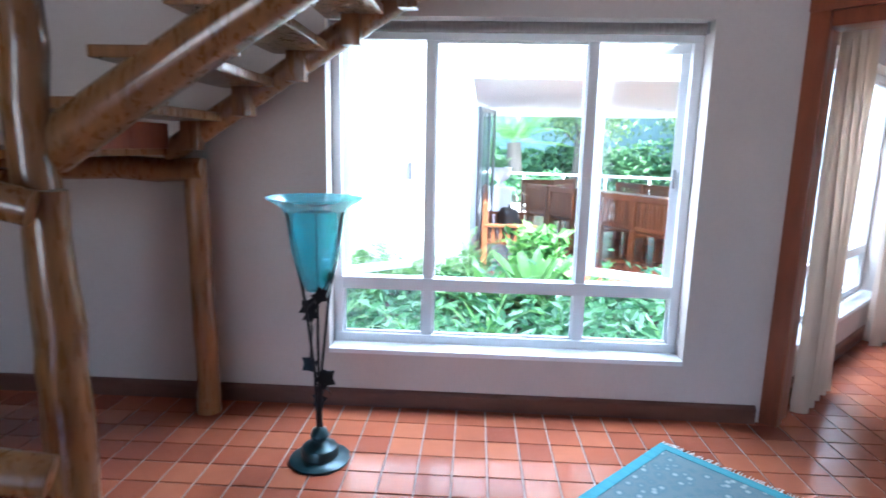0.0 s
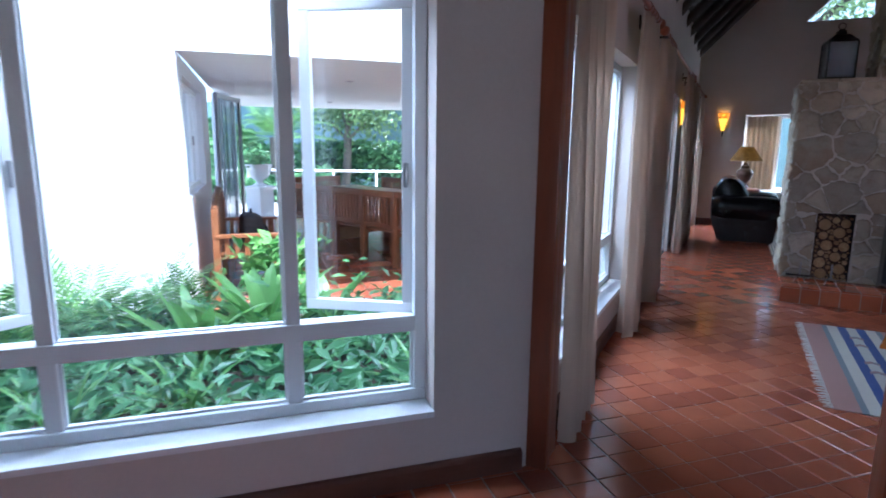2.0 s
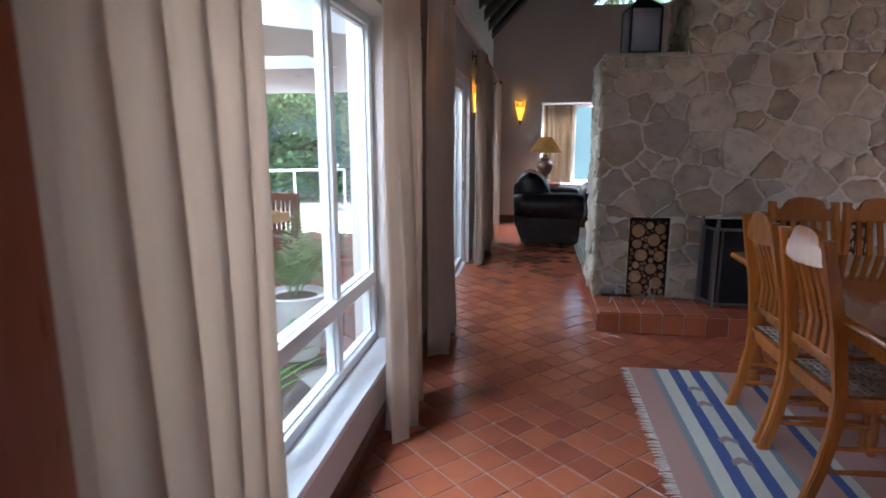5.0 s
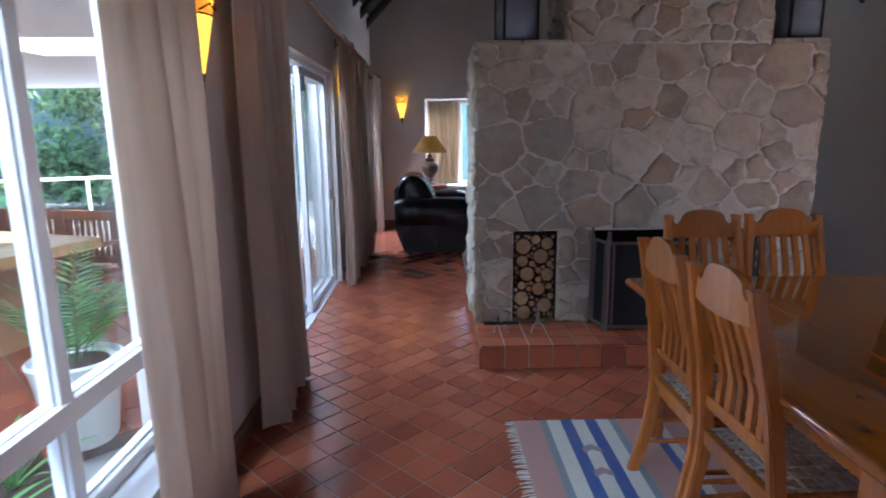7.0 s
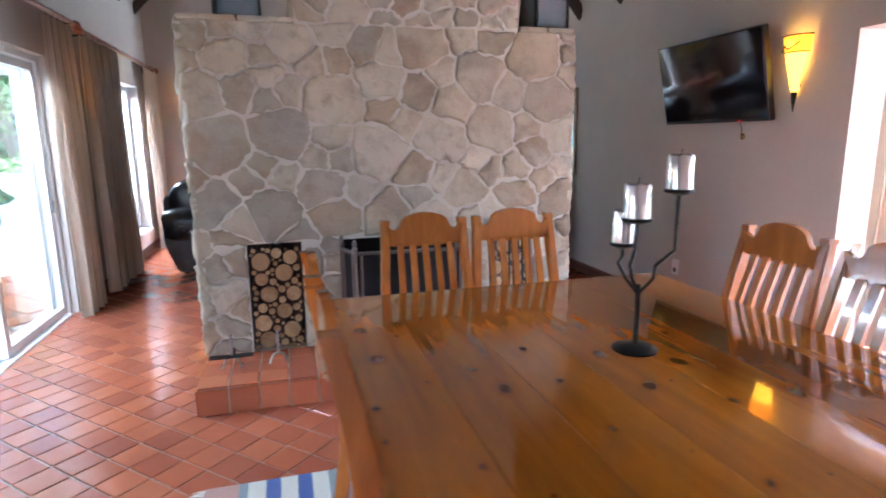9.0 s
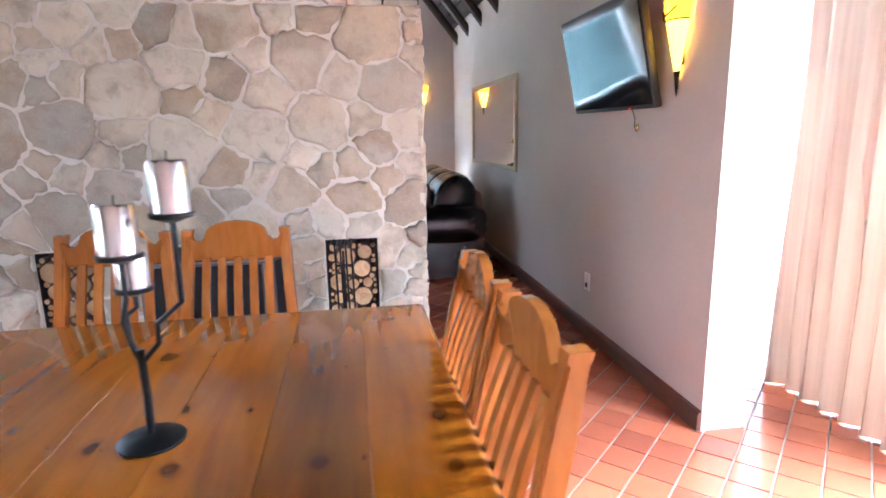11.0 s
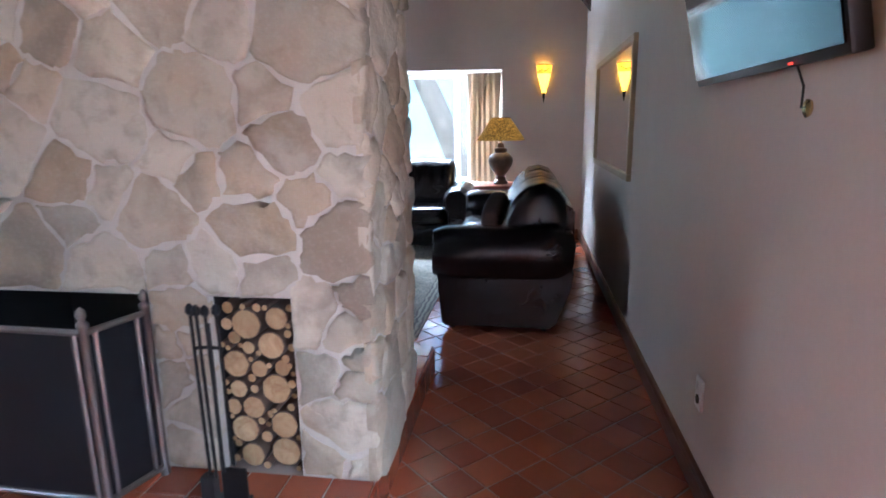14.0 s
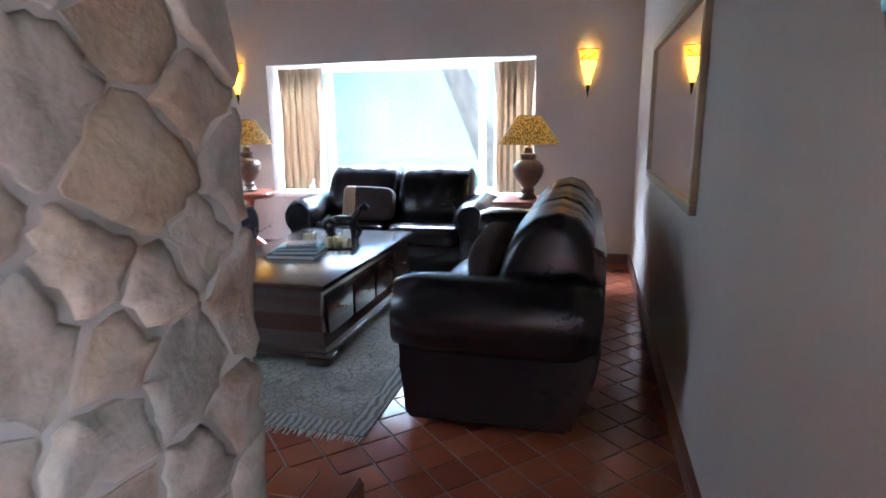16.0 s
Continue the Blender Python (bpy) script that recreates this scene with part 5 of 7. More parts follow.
def sofa(length, seats, label, m):
    """A leather sofa with rolled arms; it faces its own -y, back towards +y, centred in x, from y = -0.45 to 0.45."""
    s = thing("sofa", label, "sofa", m, "black leather sofas")
    L = length / 2
    part("base", boxes((-L + 0.10, -0.38, 0.05, L - 0.10, 0.36, 0.32), bevel=0.03), LEATHER, s)
    for sd in (-1, 1):
        # end panel that widens upward, under a rolled arm
        bm = bmesh.new()
        out = [(-0.40, 0.04), (-0.42, 0.30), (-0.43, 0.44), (0.46, 0.44), (0.44, 0.30), (0.34, 0.04)]
        prism(bm, out, 0.20, Matrix(((0, 0, sd, sd * (L - 0.21)), (1, 0, 0, 0), (0, 1, 0, 0), (0, 0, 0, 1))))
        bmesh.ops.bevel(bm, geom=bm.edges[:], offset=0.018, segments=2, affect="EDGES")
        a = part("arm", bm, LEATHER, s)
        bm = bmesh.new()
        cx = sd * (L - 0.125)
        rows = []
        for j in range(13):
            y = -0.45 + 0.90 * j / 12
            r = 0.148 * (0.80 if j in (0, 12) else 0.96 if j in (1, 11) else 1.0)
            rows.append([bm.verts.new((cx + sd * 0.01 + 1.12 * r * math.cos(k * math.tau / 20), y + 0.01 * math.sin(k), 0.545 + (1.12 if math.sin(k * math.tau / 20) > 0 else 1.5) * r * math.sin(k * math.tau / 20))) for k in range(20)])
        for r0, r1 in zip(rows, rows[1:]):
            for k in range(20):
                bm.faces.new((r0[k], r0[(k + 1) % 20], r1[(k + 1) % 20], r1[k]))
        bm.faces.new(rows[0][::-1])
        bm.faces.new(rows[-1])
        part("arm_roll", bm, LEATHER, a)
        # scrolled front with a line of studs
        bm = bmesh.new()
        for k in range(26):
            t = -2.1 + 4.7 * k / 25
            pad(bm, (cx + sd * 0.01 + 0.118 * math.sin(t), -0.452, 0.555 + 0.118 * math.cos(t)), (0.010, 0.008, 0.010), e=1.0, nu=6, nv=4)
        for k in range(11):
            pad(bm, (cx - sd * 0.085, -0.425, 0.08 + 0.035 * k), (0.010, 0.008, 0.010), e=1.0, nu=6, nv=4)
        tagged(part("stud_trim", bm, STITCH, a), kind="stuff")
        for dy in (-0.16, 0.22):
            part("seam", tube(bmesh.new(), [(cx + sd * 0.15 * math.cos(t), dy, 0.548 + 0.157 * math.sin(t)) for t in (0.3, 0.7, 1.1, 1.57, 2.1, 2.6)], 0.003, 5), STITCH, a)
    w = (length - 0.40) / seats
    for i in range(seats):
        x = -L + 0.20 + w * (i + 0.5)
        part("seat_cushion", pad(bmesh.new(), (x, -0.12, 0.385), ((w - 0.03), 0.66, 0.20), e=0.34, nu=28, nv=14, wob=0.012), LEATHER, s)
        part("back_cushion", pillow_back(x, w), LEATHER, s)
    bm = bmesh.new()
    prism(bm, [(0.24, 0.05), (0.36, 0.05), (0.47, 0.45), (0.47, 0.80), (0.40, 0.84), (0.30, 0.60)], length - 0.46, Matrix(((0, 0, 1, -L + 0.23), (1, 0, 0, 0), (0, 1, 0, 0), (0, 0, 0, 1))))
    bmesh.ops.bevel(bm, geom=bm.edges[:], offset=0.015, segments=2, affect="EDGES")
    part("back", bm, LEATHER, s)
    for x in (-L + 0.12, L - 0.12):
        for y in (-0.34, 0.28):
            part("foot", lathe(bmesh.new(), [(0.022, 0.0), (0.034, 0.02), (0.030, 0.055)], 12, Matrix.Translation((x, y, 0))), DARKWOOD, s)
    return s


sofa(2.36, 3, "black leather three-seat sofa with rolled arms on the carpet edge", pose(3.47, 10.86, 0, 0, 0, -90))
sofa(1.86, 2, "black leather two-seat sofa with studded arms below the window", pose(2.06, 12.60, 0, 0, 0, 0))
sofa(1.16, 1, "black leather armchair with its back to the side windows", pose(0.53, 11.32, 0, 0, 0, 90))


def cushion(name, loc, size, rot, mats, label):
    c = thing(name, label, "cushion", Matrix.Translation(loc) @ pose(0, 0, 0, *rot), "scatter cushions")
    part("cover", pad(bmesh.new(), (0, 0, 0), size, e=0.45, nu=28, nv=14, wob=0.008), mats[0], c)
    if len(mats) > 1:
        part("panel", pad(bmesh.new(), (-size[0] * 0.36, 0, 0), (size[0] * 0.30, size[1] * 1.04, size[2] * 1.02), e=0.4, nu=20, nv=10), mats[1], c)


BROWN_CLOTH = fabric("brown_cloth", (0.035, 0.018, 0.014), (0.055, 0.03, 0.024), (80, 80, 80))
TAN_CLOTH = fabric("tan_cloth", (0.32, 0.22, 0.13), (0.42, 0.30, 0.19), (80, 80, 80))
cushion("cushion", (1.84, 12.46, 0.635), (0.50, 0.14, 0.32), (-16, 0, 0), (BROWN_CLOTH, TAN_CLOTH), "brown cushion with a tan panel leaning on the sofa back")
cushion("cushion", (3.41, 10.10, 0.66), (0.42, 0.15, 0.40), (0, -14, 82), (BROWN_CLOTH,), "dark brown square cushion leaning on the sofa back")

# coffee table: a bombe chest with drawers
ct = thing("coffee_table", "large dark polished wooden coffee table with drawers and bracket feet", "coffee table", Matrix.Translation((1.965, 11.02, 0.006)))
W2, L2 = 0.485, 0.845
part("top", boxes((-W2, -L2, 0.452, W2, L2, 0.488), bevel=0.008), DARKWOOD, ct)
bm = bmesh.new()
rows = []
for z, k in ((0.09, 0.99), (0.12, 0.985), (0.20, 0.93), (0.30, 0.91), (0.40, 0.925), (0.452, 0.955)):
    rows.append([bm.verts.new((sx * W2 * k, sy * (L2 - W2 * (1 - k)), z)) for sx, sy in ((-1, -1), (1, -1), (1, 1), (-1, 1))])
for r0, r1 in zip(rows, rows[1:]):
    for i in range(4):
        bm.faces.new((r0[i], r0[(i + 1) % 4], r1[(i + 1) % 4], r1[i]))
bm.faces.new(rows[0][::-1])
bm.faces.new(rows[-1])
part("body", bm, DARKWOOD, ct, smooth=False)
part("plinth", boxes((-W2 + 0.0, -L2 + 0.0, 0.06, W2, L2, 0.092), bevel=0.006), DARKWOOD, ct)
for sx in (-1, 1):
    for sy in (-1, 1):
        part("foot", pad(bmesh.new(), (sx * (W2 - 0.07), sy * (L2 - 0.08), 0.032), (0.16, 0.17, 0.064), e=0.45, nu=16, nv=8), DARKWOOD, ct)
for sx in (-1, 1):
    for k in range(4):
        y = -L2 + 0.10 + k * 0.385
        d = part("drawer", boxes((sx * W2 * 0.93 - 0.012, y, 0.17, sx * W2 * 0.93 + 0.012, y + 0.355, 0.40), bevel=0.006), DARKWOOD, ct)
        part("knob", lathe(bmesh.new(), [(0.006, 0), (0.006, 0.012), (0.014, 0.02), (0.012, 0.03), (0.003, 0.034)], 12, Matrix.Translation((sx * (W2 * 0.93 + 0.012), y + 0.178, 0.285)) @ pose(0, 0, 0, 0, 90 * sx, 0)), BRASS, d)

# patterned carpet
CARPET = material("patterned_carpet", (0.25, 0.22, 0.18), 0.95)
cv = coords(CARPET)
vo = node(CARPET, "ShaderNodeTexVoronoi", Scale=20.0)
vo.feature = "DISTANCE_TO_EDGE"
link(CARPET, mixc(CARPET, 0.06, cv, node(CARPET, "ShaderNodeTexNoise", Scale=7.0).outputs["Color"], "ADD"), vo.inputs["Vector"])
vo2 = node(CARPET, "ShaderNodeTexVoronoi", Scale=55.0)
link(CARPET, cv, vo2.inputs["Vector"])
base_c = ramp(CARPET, noise_tex(CARPET, cv, 5, 4), [(0.35, (0.24, 0.22, 0.18)), (0.65, (0.36, 0.33, 0.27))])
base_c = mixc(CARPET, ramp(CARPET, vo.outputs["Distance"], [(0.03, (1, 1, 1)), (0.06, (0, 0, 0))]), base_c, (0.16, 0.145, 0.135))
base_c = mixc(CARPET, ramp(CARPET, vo2.outputs["Distance"], [(0.18, (1, 1, 1)), (0.26, (0, 0, 0))]), base_c, (0.17, 0.15, 0.145))
colour(CARPET, base_c)
bump(CARPET, noise_tex(CARPET, cv, 300, 2), 0.5, 0.004)
BORDER = material("carpet_border", (0.30, 0.27, 0.22), 0.95)
bw = node(BORDER, "ShaderNodeTexWave", Scale=9.0, Distortion=5.0)
link(BORDER, coords(BORDER), bw.inputs["Vector"])
colour(BORDER, ramp(BORDER, bw.outputs["Fac"], [(0.3, (0.15, 0.13, 0.12)), (0.6, (0.36, 0.33, 0.27))]))
bump(BORDER, noise_tex(BORDER, coords(BORDER), 300, 2), 0.5, 0.004)
cp = slab_rug("carpet", 2.05, 2.85, CARPET, "large worn oriental carpet in grey and beige", Matrix.Translation((0.88, 9.54, 0.002)), ("y0", "y1"), 0.06, 0.016)
for a, b, c, d in ((0.0, 0.0, 2.05, 0.10), (0.0, 2.75, 2.05, 2.85), (0.0, 0.10, 0.10, 2.75), (1.95, 0.10, 2.05, 2.75)):
    part("border", boxes((a, b, 0.0062, c, d, 0.0092)), BORDER, cp, smooth=False)

# table lamps
SHADE = material("woven_shade", (0.75, 0.55, 0.25), 0.8)
sv = coords(SHADE, (1, 1, 0.6))
vs_ = node(SHADE, "ShaderNodeTexVoronoi", Scale=85.0)
link(SHADE, sv, vs_.inputs["Vector"])
dots = ramp(SHADE, vs_.outputs["Distance"], [(0.30, (0, 0, 0)), (0.52, (1, 1, 1))])
colour(SHADE, mixc(SHADE, dots, (0.42, 0.25, 0.07), (0.10, 0.06, 0.02)))
SHADE.node_tree.links.new(mixc(SHADE, dots, (1.0, 0.62, 0.13), (0.22, 0.10, 0.01)), bsdf(SHADE).inputs["Emission Color"])
bsdf(SHADE).inputs["Emission Strength"].default_value = 0.035
CLAY = timber("brown_glazed_clay", (0.06, 0.03, 0.02), (0.15, 0.085, 0.055), (3, 3, 3), 0.35)
BULB = glow("lit_bulb", (1.0, 0.72, 0.35), 2.0)


def table_lamp(x, y, z):
    t = thing("table_lamp", "brown clay urn table lamp with a perforated conical shade, lit", "lamp", Matrix.Translation((x, y, z)), "table lamps")
    part("base", lathe(bmesh.new(), [(0.075, 0), (0.08, 0.012), (0.07, 0.03), (0.052, 0.05), (0.058, 0.075), (0.048, 0.095), (0.085, 0.14), (0.122, 0.20), (0.135, 0.25), (0.128, 0.29), (0.092, 0.325), (0.062, 0.34), (0.070, 0.365), (0.066, 0.385), (0.040, 0.395), (0.03, 0.44)], 26), CLAY, t)
    bm = bmesh.new()
    seg = 40
    rows = [[bm.verts.new((r * math.cos(k * math.tau / seg), r * math.sin(k * math.tau / seg), zz + (0.004 * (k % 2) if i == 0 else 0))) for k in range(seg)] for i, (r, zz) in enumerate(((0.262, 0.468), (0.205, 0.555), (0.145, 0.64), (0.098, 0.705)))]
    for r0, r1 in zip(rows, rows[1:]):
        for k in range(seg):
            bm.faces.new((r0[k], r0[(k + 1) % seg], r1[(k + 1) % seg], r1[k]))
    bmesh.ops.solidify(bm, geom=bm.faces[:], thickness=0.003)
    part("shade", bm, SHADE, t, "perforated straw-coloured shade glowing from inside")
    part("rim", tube(bmesh.new(), [(0.098 * math.cos(k * math.tau / 24), 0.098 * math.sin(k * math.tau / 24), 0.707) for k in range(25)], 0.004, 6), CLAY, t)
    part("bulb", pad(bmesh.new(), (0, 0, 0.52), (0.05, 0.05, 0.07), e=1.0, nu=12, nv=8), BULB, t)
    part("socket", tube(bmesh.new(), [(0, 0, 0.43), (0, 0, 0.49)], 0.014, 10), BRASS, t)
    lamp_point("table_lamp_light", (x, y, z + 0.60), 0.4, 0.035, (1.0, 0.66, 0.28))


table_lamp(3.335, 12.40, 0.722)
table_lamp(0.50, 12.55, 0.722)


def side_table(x, y, round_top, label):
    t = thing("side_table", label, "side table", Matrix.Translation((x, y, 0)), "side tables")
    if round_top:
        part("top", lathe(bmesh.new(), [(0.245, 0.66), (0.25, 0.67), (0.26, 0.70), (0.25, 0.718), (0.01, 0.72)], 32), MAHOG, t)
    else:
        part("top", boxes((-0.30, -0.26, 0.69, 0.24, 0.26, 0.72), bevel=0.008), MAHOG, t)
        part("apron", boxes((-0.24, -0.20, 0.63, 0.19, 0.20, 0.69)), MAHOG, t)
    part("column", lathe(bmesh.new(), [(0.05, 0.16), (0.035, 0.22), (0.045, 0.30), (0.028, 0.36), (0.022, 0.52), (0.034, 0.58), (0.05, 0.64), (0.08, 0.665)], 16), MAHOG, t)
    for k in range(3):
        a = k * math.tau / 3 + 0.4
        c, s = math.cos(a), math.sin(a)
        part("foot", tube(bmesh.new(), [(0.02 * c, 0.02 * s, 0.24), (0.10 * c, 0.10 * s, 0.17), (0.18 * c, 0.18 * s, 0.06), (0.25 * c, 0.25 * s, 0.018)], [0.026, 0.024, 0.02, 0.018], 8), MAHOG, t)


side_table(3.36, 12.42, False, "dark wooden side table between two sofas")
side_table(0.50, 12.55, True, "round mahogany tripod side table beside the window")

# things on the coffee table
bk = thing("book_stack", "stack of blue and dark books on the coffee table", "books", Matrix.Translation((1.93, 10.86, 0.4945)) @ pose(0, 0, 0, 0, 0, 12), "things on the coffee table")
z = 0.0
for i, (w, l, h, c) in enumerate(((0.34, 0.27, 0.028, (0.03, 0.03, 0.04)), (0.31, 0.24, 0.022, (0.05, 0.22, 0.28)), (0.28, 0.21, 0.018, (0.08, 0.32, 0.38)), (0.20, 0.15, 0.016, (0.02, 0.025, 0.05)))):
    mm = Matrix.Translation((0.01 * i, 0.008 * i, z)) @ pose(0, 0, 0, 0, 0, 5 * i - 6)
    b = part("book", boxes((-w / 2, -l / 2, 0, w / 2, l / 2, 0.003), (-w / 2, -l / 2, h - 0.003, w / 2, l / 2, h), (-w / 2, -l / 2, 0.003, -w / 2 + 0.004, l / 2, h - 0.003), m=mm), material("book_cover", c, 0.4), bk, smooth=False)
    part("page_block", boxes((-w / 2 + 0.005, -l / 2 + 0.005, 0.003, w / 2 - 0.005, l / 2 - 0.005, h - 0.003), m=mm), material("paper", (0.7, 0.66, 0.58), 0.9), b, smooth=False)
    z += h
WAX = material("cream_wax", (0.72, 0.60, 0.38), 0.5)
ty = thing("candle_tray", "dark tray holding cream pillar candles", "tray", Matrix.Translation((2.02, 11.16, 0.4945)) @ pose(0, 0, 0, 0, 0, 20), "things on the coffee table")
part("tray", boxes((-0.20, -0.11, 0, 0.20, 0.11, 0.010), (-0.20, -0.11, 0.010, -0.19, 0.11, 0.026), (0.19, -0.11, 0.010, 0.20, 0.11, 0.026)), DARKWOOD, ty)
for x, y, r, h in ((-0.14, 0.0, 0.040, 0.10), (0.0, -0.04, 0.034, 0.075), (0.07, 0.0, 0.034, 0.075), (0.13, -0.045, 0.034, 0.07)):
    c = part("candle", lathe(bmesh.new(), [(r, 0.010), (r, h), (r - 0.006, h + 0.002), (r - 0.010, h - 0.006), (0.003, h - 0.006)], 20, Matrix.Translation((x, y, 0))), WAX, ty)
    part("wick", tube(bmesh.new(), [(x, y, h - 0.006), (x + 0.002, y, h + 0.012)], 0.0012, 5), IRON, c)
hs = bmesh.new()
pad(hs, (0, 0, 0.15), (0.22, 0.08, 0.09), e=0.85, nu=16, nv=10)
for p in ([(0.08, 0, 0.17), (0.12, 0, 0.23), (0.15, 0, 0.27)], [(0.15, 0, 0.275), (0.19, 0, 0.24)], [(-0.10, 0, 0.17), (-0.15, 0, 0.14), (-0.15, 0, 0.08)], [(0.08, 0.02, 0.13), (0.12, 0.02, 0.07), (0.09, 0.02, 0.0)], [(0.07, -0.02, 0.13), (0.08, -0.02, 0.06), (0.07, -0.02, 0.0)], [(-0.08, 0.02, 0.13), (-0.10, 0.02, 0.06), (-0.07, 0.02, 0.0)], [(-0.08, -0.02, 0.13), (-0.12, -0.02, 0.07), (-0.11, -0.02, 0.0)]):
    tube(hs, p, [0.032, 0.022, 0.014][:len(p)], 10)
ho = tagged(obj("horse_statue", hs, material("dark_bronze", (0.03, 0.025, 0.02), 0.25, 0.6), None, True), "small dark bronze horse statue on the coffee table", "statue", "things on the coffee table")
ho.matrix_world = Matrix.Translation((2.03, 11.42, 0.495)) @ pose(0, 0, 0, 0, 0, 10)
tw = thing("twig_arrangement", "dried reddish twigs in a low dark bowl", "dried twigs", Matrix.Translation((1.63, 10.52, 0.4945)), "things on the coffee table")
part("bowl", lathe(bmesh.new(), [(0.05, 0), (0.09, 0.02), (0.11, 0.05), (0.10, 0.05), (0.02, 0.02)], 20), DARKWOOD, tw)
rt = random.Random(4)
TWIG = material("red_brown_twig", (0.10, 0.035, 0.02), 0.7)
for k in range(22):
    a, e = rt.uniform(0, 6.28), rt.uniform(0.15, 0.9)
    d = Vector((math.cos(a) * math.cos(e), math.sin(a) * math.cos(e), math.sin(e)))
    p0 = Vector((0, 0, 0.04))
    ln = rt.uniform(0.18, 0.38)
    pts = [p0, p0 + d * ln * 0.5 + Vector((0, 0, 0.02)), p0 + d * ln]
    bm = tube(bmesh.new(), pts, [0.003, 0.0022, 0.001], 5)
    for j in range(5):
        q = pts[1].lerp(pts[2], j / 5)
        tube(bm, [q, q + Vector((rt.uniform(-1, 1), rt.uniform(-1, 1), rt.uniform(-0.2, 1))) * 0.035], [0.0015, 0.004], 5)
    part("twig", bm, TWIG, tw)

# wall mirror in a thin gilt frame
GILT = material("aged_gilt_frame", (0.36, 0.29, 0.19), 0.4, 0.5)
MIRROR = material("mirror_glass", (0.9, 0.9, 0.9), 0.0, 1.0)
mi = thing("wall_mirror", "long rectangular wall mirror in a thin gilt frame", "mirror", RIGHT @ Matrix.Translation((-11.76, 0, 0.99)))
wm, hm = 1.92, 0.895
part("frame", boxes((0, -0.03, 0, wm, 0, 0.045), (0, -0.03, hm - 0.045, wm, 0, hm), (0, -0.03, 0.045, 0.045, 0, hm - 0.045), (wm - 0.045, -0.03, 0.045, wm, 0, hm - 0.045), bevel=0.006), GILT, mi, smooth=False)
part("glass", boxes((0.044, -0.014, 0.044, wm - 0.044, -0.008, hm - 0.044)), MIRROR, mi, smooth=False)

# ---- hall ----
AQUA = material("aqua_blown_glass", (0.35, 0.82, 0.88), 0.12)
bsdf(AQUA).inputs["Transmission Weight"].default_value = 0.78
bsdf(AQUA).inputs["IOR"].default_value = 1.2
fl = thing("floor_lamp", "iron floor uplighter with flared aqua glass bowl and ivy leaves", "floor lamp", Matrix.Translation((-1.555, 1.555, 0)))
part("base", lathe(bmesh.new(), [(0.135, 0), (0.138, 0.012), (0.12, 0.022), (0.085, 0.028), (0.085, 0.055), (0.078, 0.07), (0.045, 0.085), (0.03, 0.10), (0.042, 0.125), (0.034, 0.15), (0.015, 0.165)], 28), material("dark_green_enamel", (0.02, 0.05, 0.055), 0.3, 0.3), fl)
bm = bmesh.new()
prof = [(0.012, 0.80), (0.05, 0.81), (0.075, 0.86), (0.10, 0.96), (0.115, 1.06), (0.127, 1.15), (0.155, 1.18), (0.198, 1.205), (0.205, 1.215)]
rows = [[bm.verts.new((r * math.cos(k * math.tau / 36), r * math.sin(k * math.tau / 36), z)) for k in range(36)] for r, z in prof]
for r0, r1 in zip(rows, rows[1:]):
    for k in range(36):
        bm.faces.new((r0[k], r0[(k + 1) % 36], r1[(k + 1) % 36], r1[k]))
bm.faces.new(rows[0][::-1])
bmesh.ops.solidify(bm, geom=bm.faces[:], thickness=0.005)
part("bowl", bm, AQUA, fl, "flared aqua blown-glass bowl")
part("hoop", tube(bmesh.new(), [(0.133 * math.cos(k * math.tau / 30), 0.133 * math.sin(k * math.tau / 30), 1.165) for k in range(31)], 0.005, 6), IRON, fl)
for k in range(3):
    a = k * math.tau / 3 + 0.5
    c, s = math.cos(a), math.sin(a)
    part("rod", tube(bmesh.new(), [(0.008 * c, 0.008 * s, 0.15), (0.018 * c, 0.018 * s, 0.45), (0.06 * c, 0.06 * s, 0.78), (0.133 * c, 0.133 * s, 1.165)], 0.0065, 8), IRON, fl)
rl = random.Random(8)
vine = [(0.03, 0.0, 0.17), (-0.03, 0.02, 0.28), (0.03, 0.02, 0.36), (-0.02, -0.03, 0.47), (-0.05, 0.0, 0.60), (-0.06, 0.0, 0.68), (0.0, -0.04, 0.74), (0.07, -0.02, 0.80), (0.09, 0.01, 0.88)]
part("vine", tube(bmesh.new(), vine, 0.004, 6), IRON, fl)
for i, (x, y, z) in enumerate(vine[1:] + [(0.10, 0.0, 0.83), (0.03, 0.02, 0.40)]):
    r = rl.uniform(0.035, 0.055)
    a0 = rl.uniform(0, 6)
    out = [((r * (1 if k % 2 else 0.62)) * math.cos(k * math.tau / 10), (r * (1 if k % 2 else 0.62)) * math.sin(k * math.tau / 10)) for k in range(10)]
    bm = prism(bmesh.new(), out, 0.003, Matrix.Translation((x, y, z)) @ pose(0, 0, 0, rl.uniform(50, 110), rl.uniform(-40, 40), rl.uniform(0, 360)))
    for v in bm.verts:
        v.co += Vector((0, 0, 0.006 * math.sin(v.co.x * 90)))
    part("leaf", bm, IRON, fl, smooth=False)

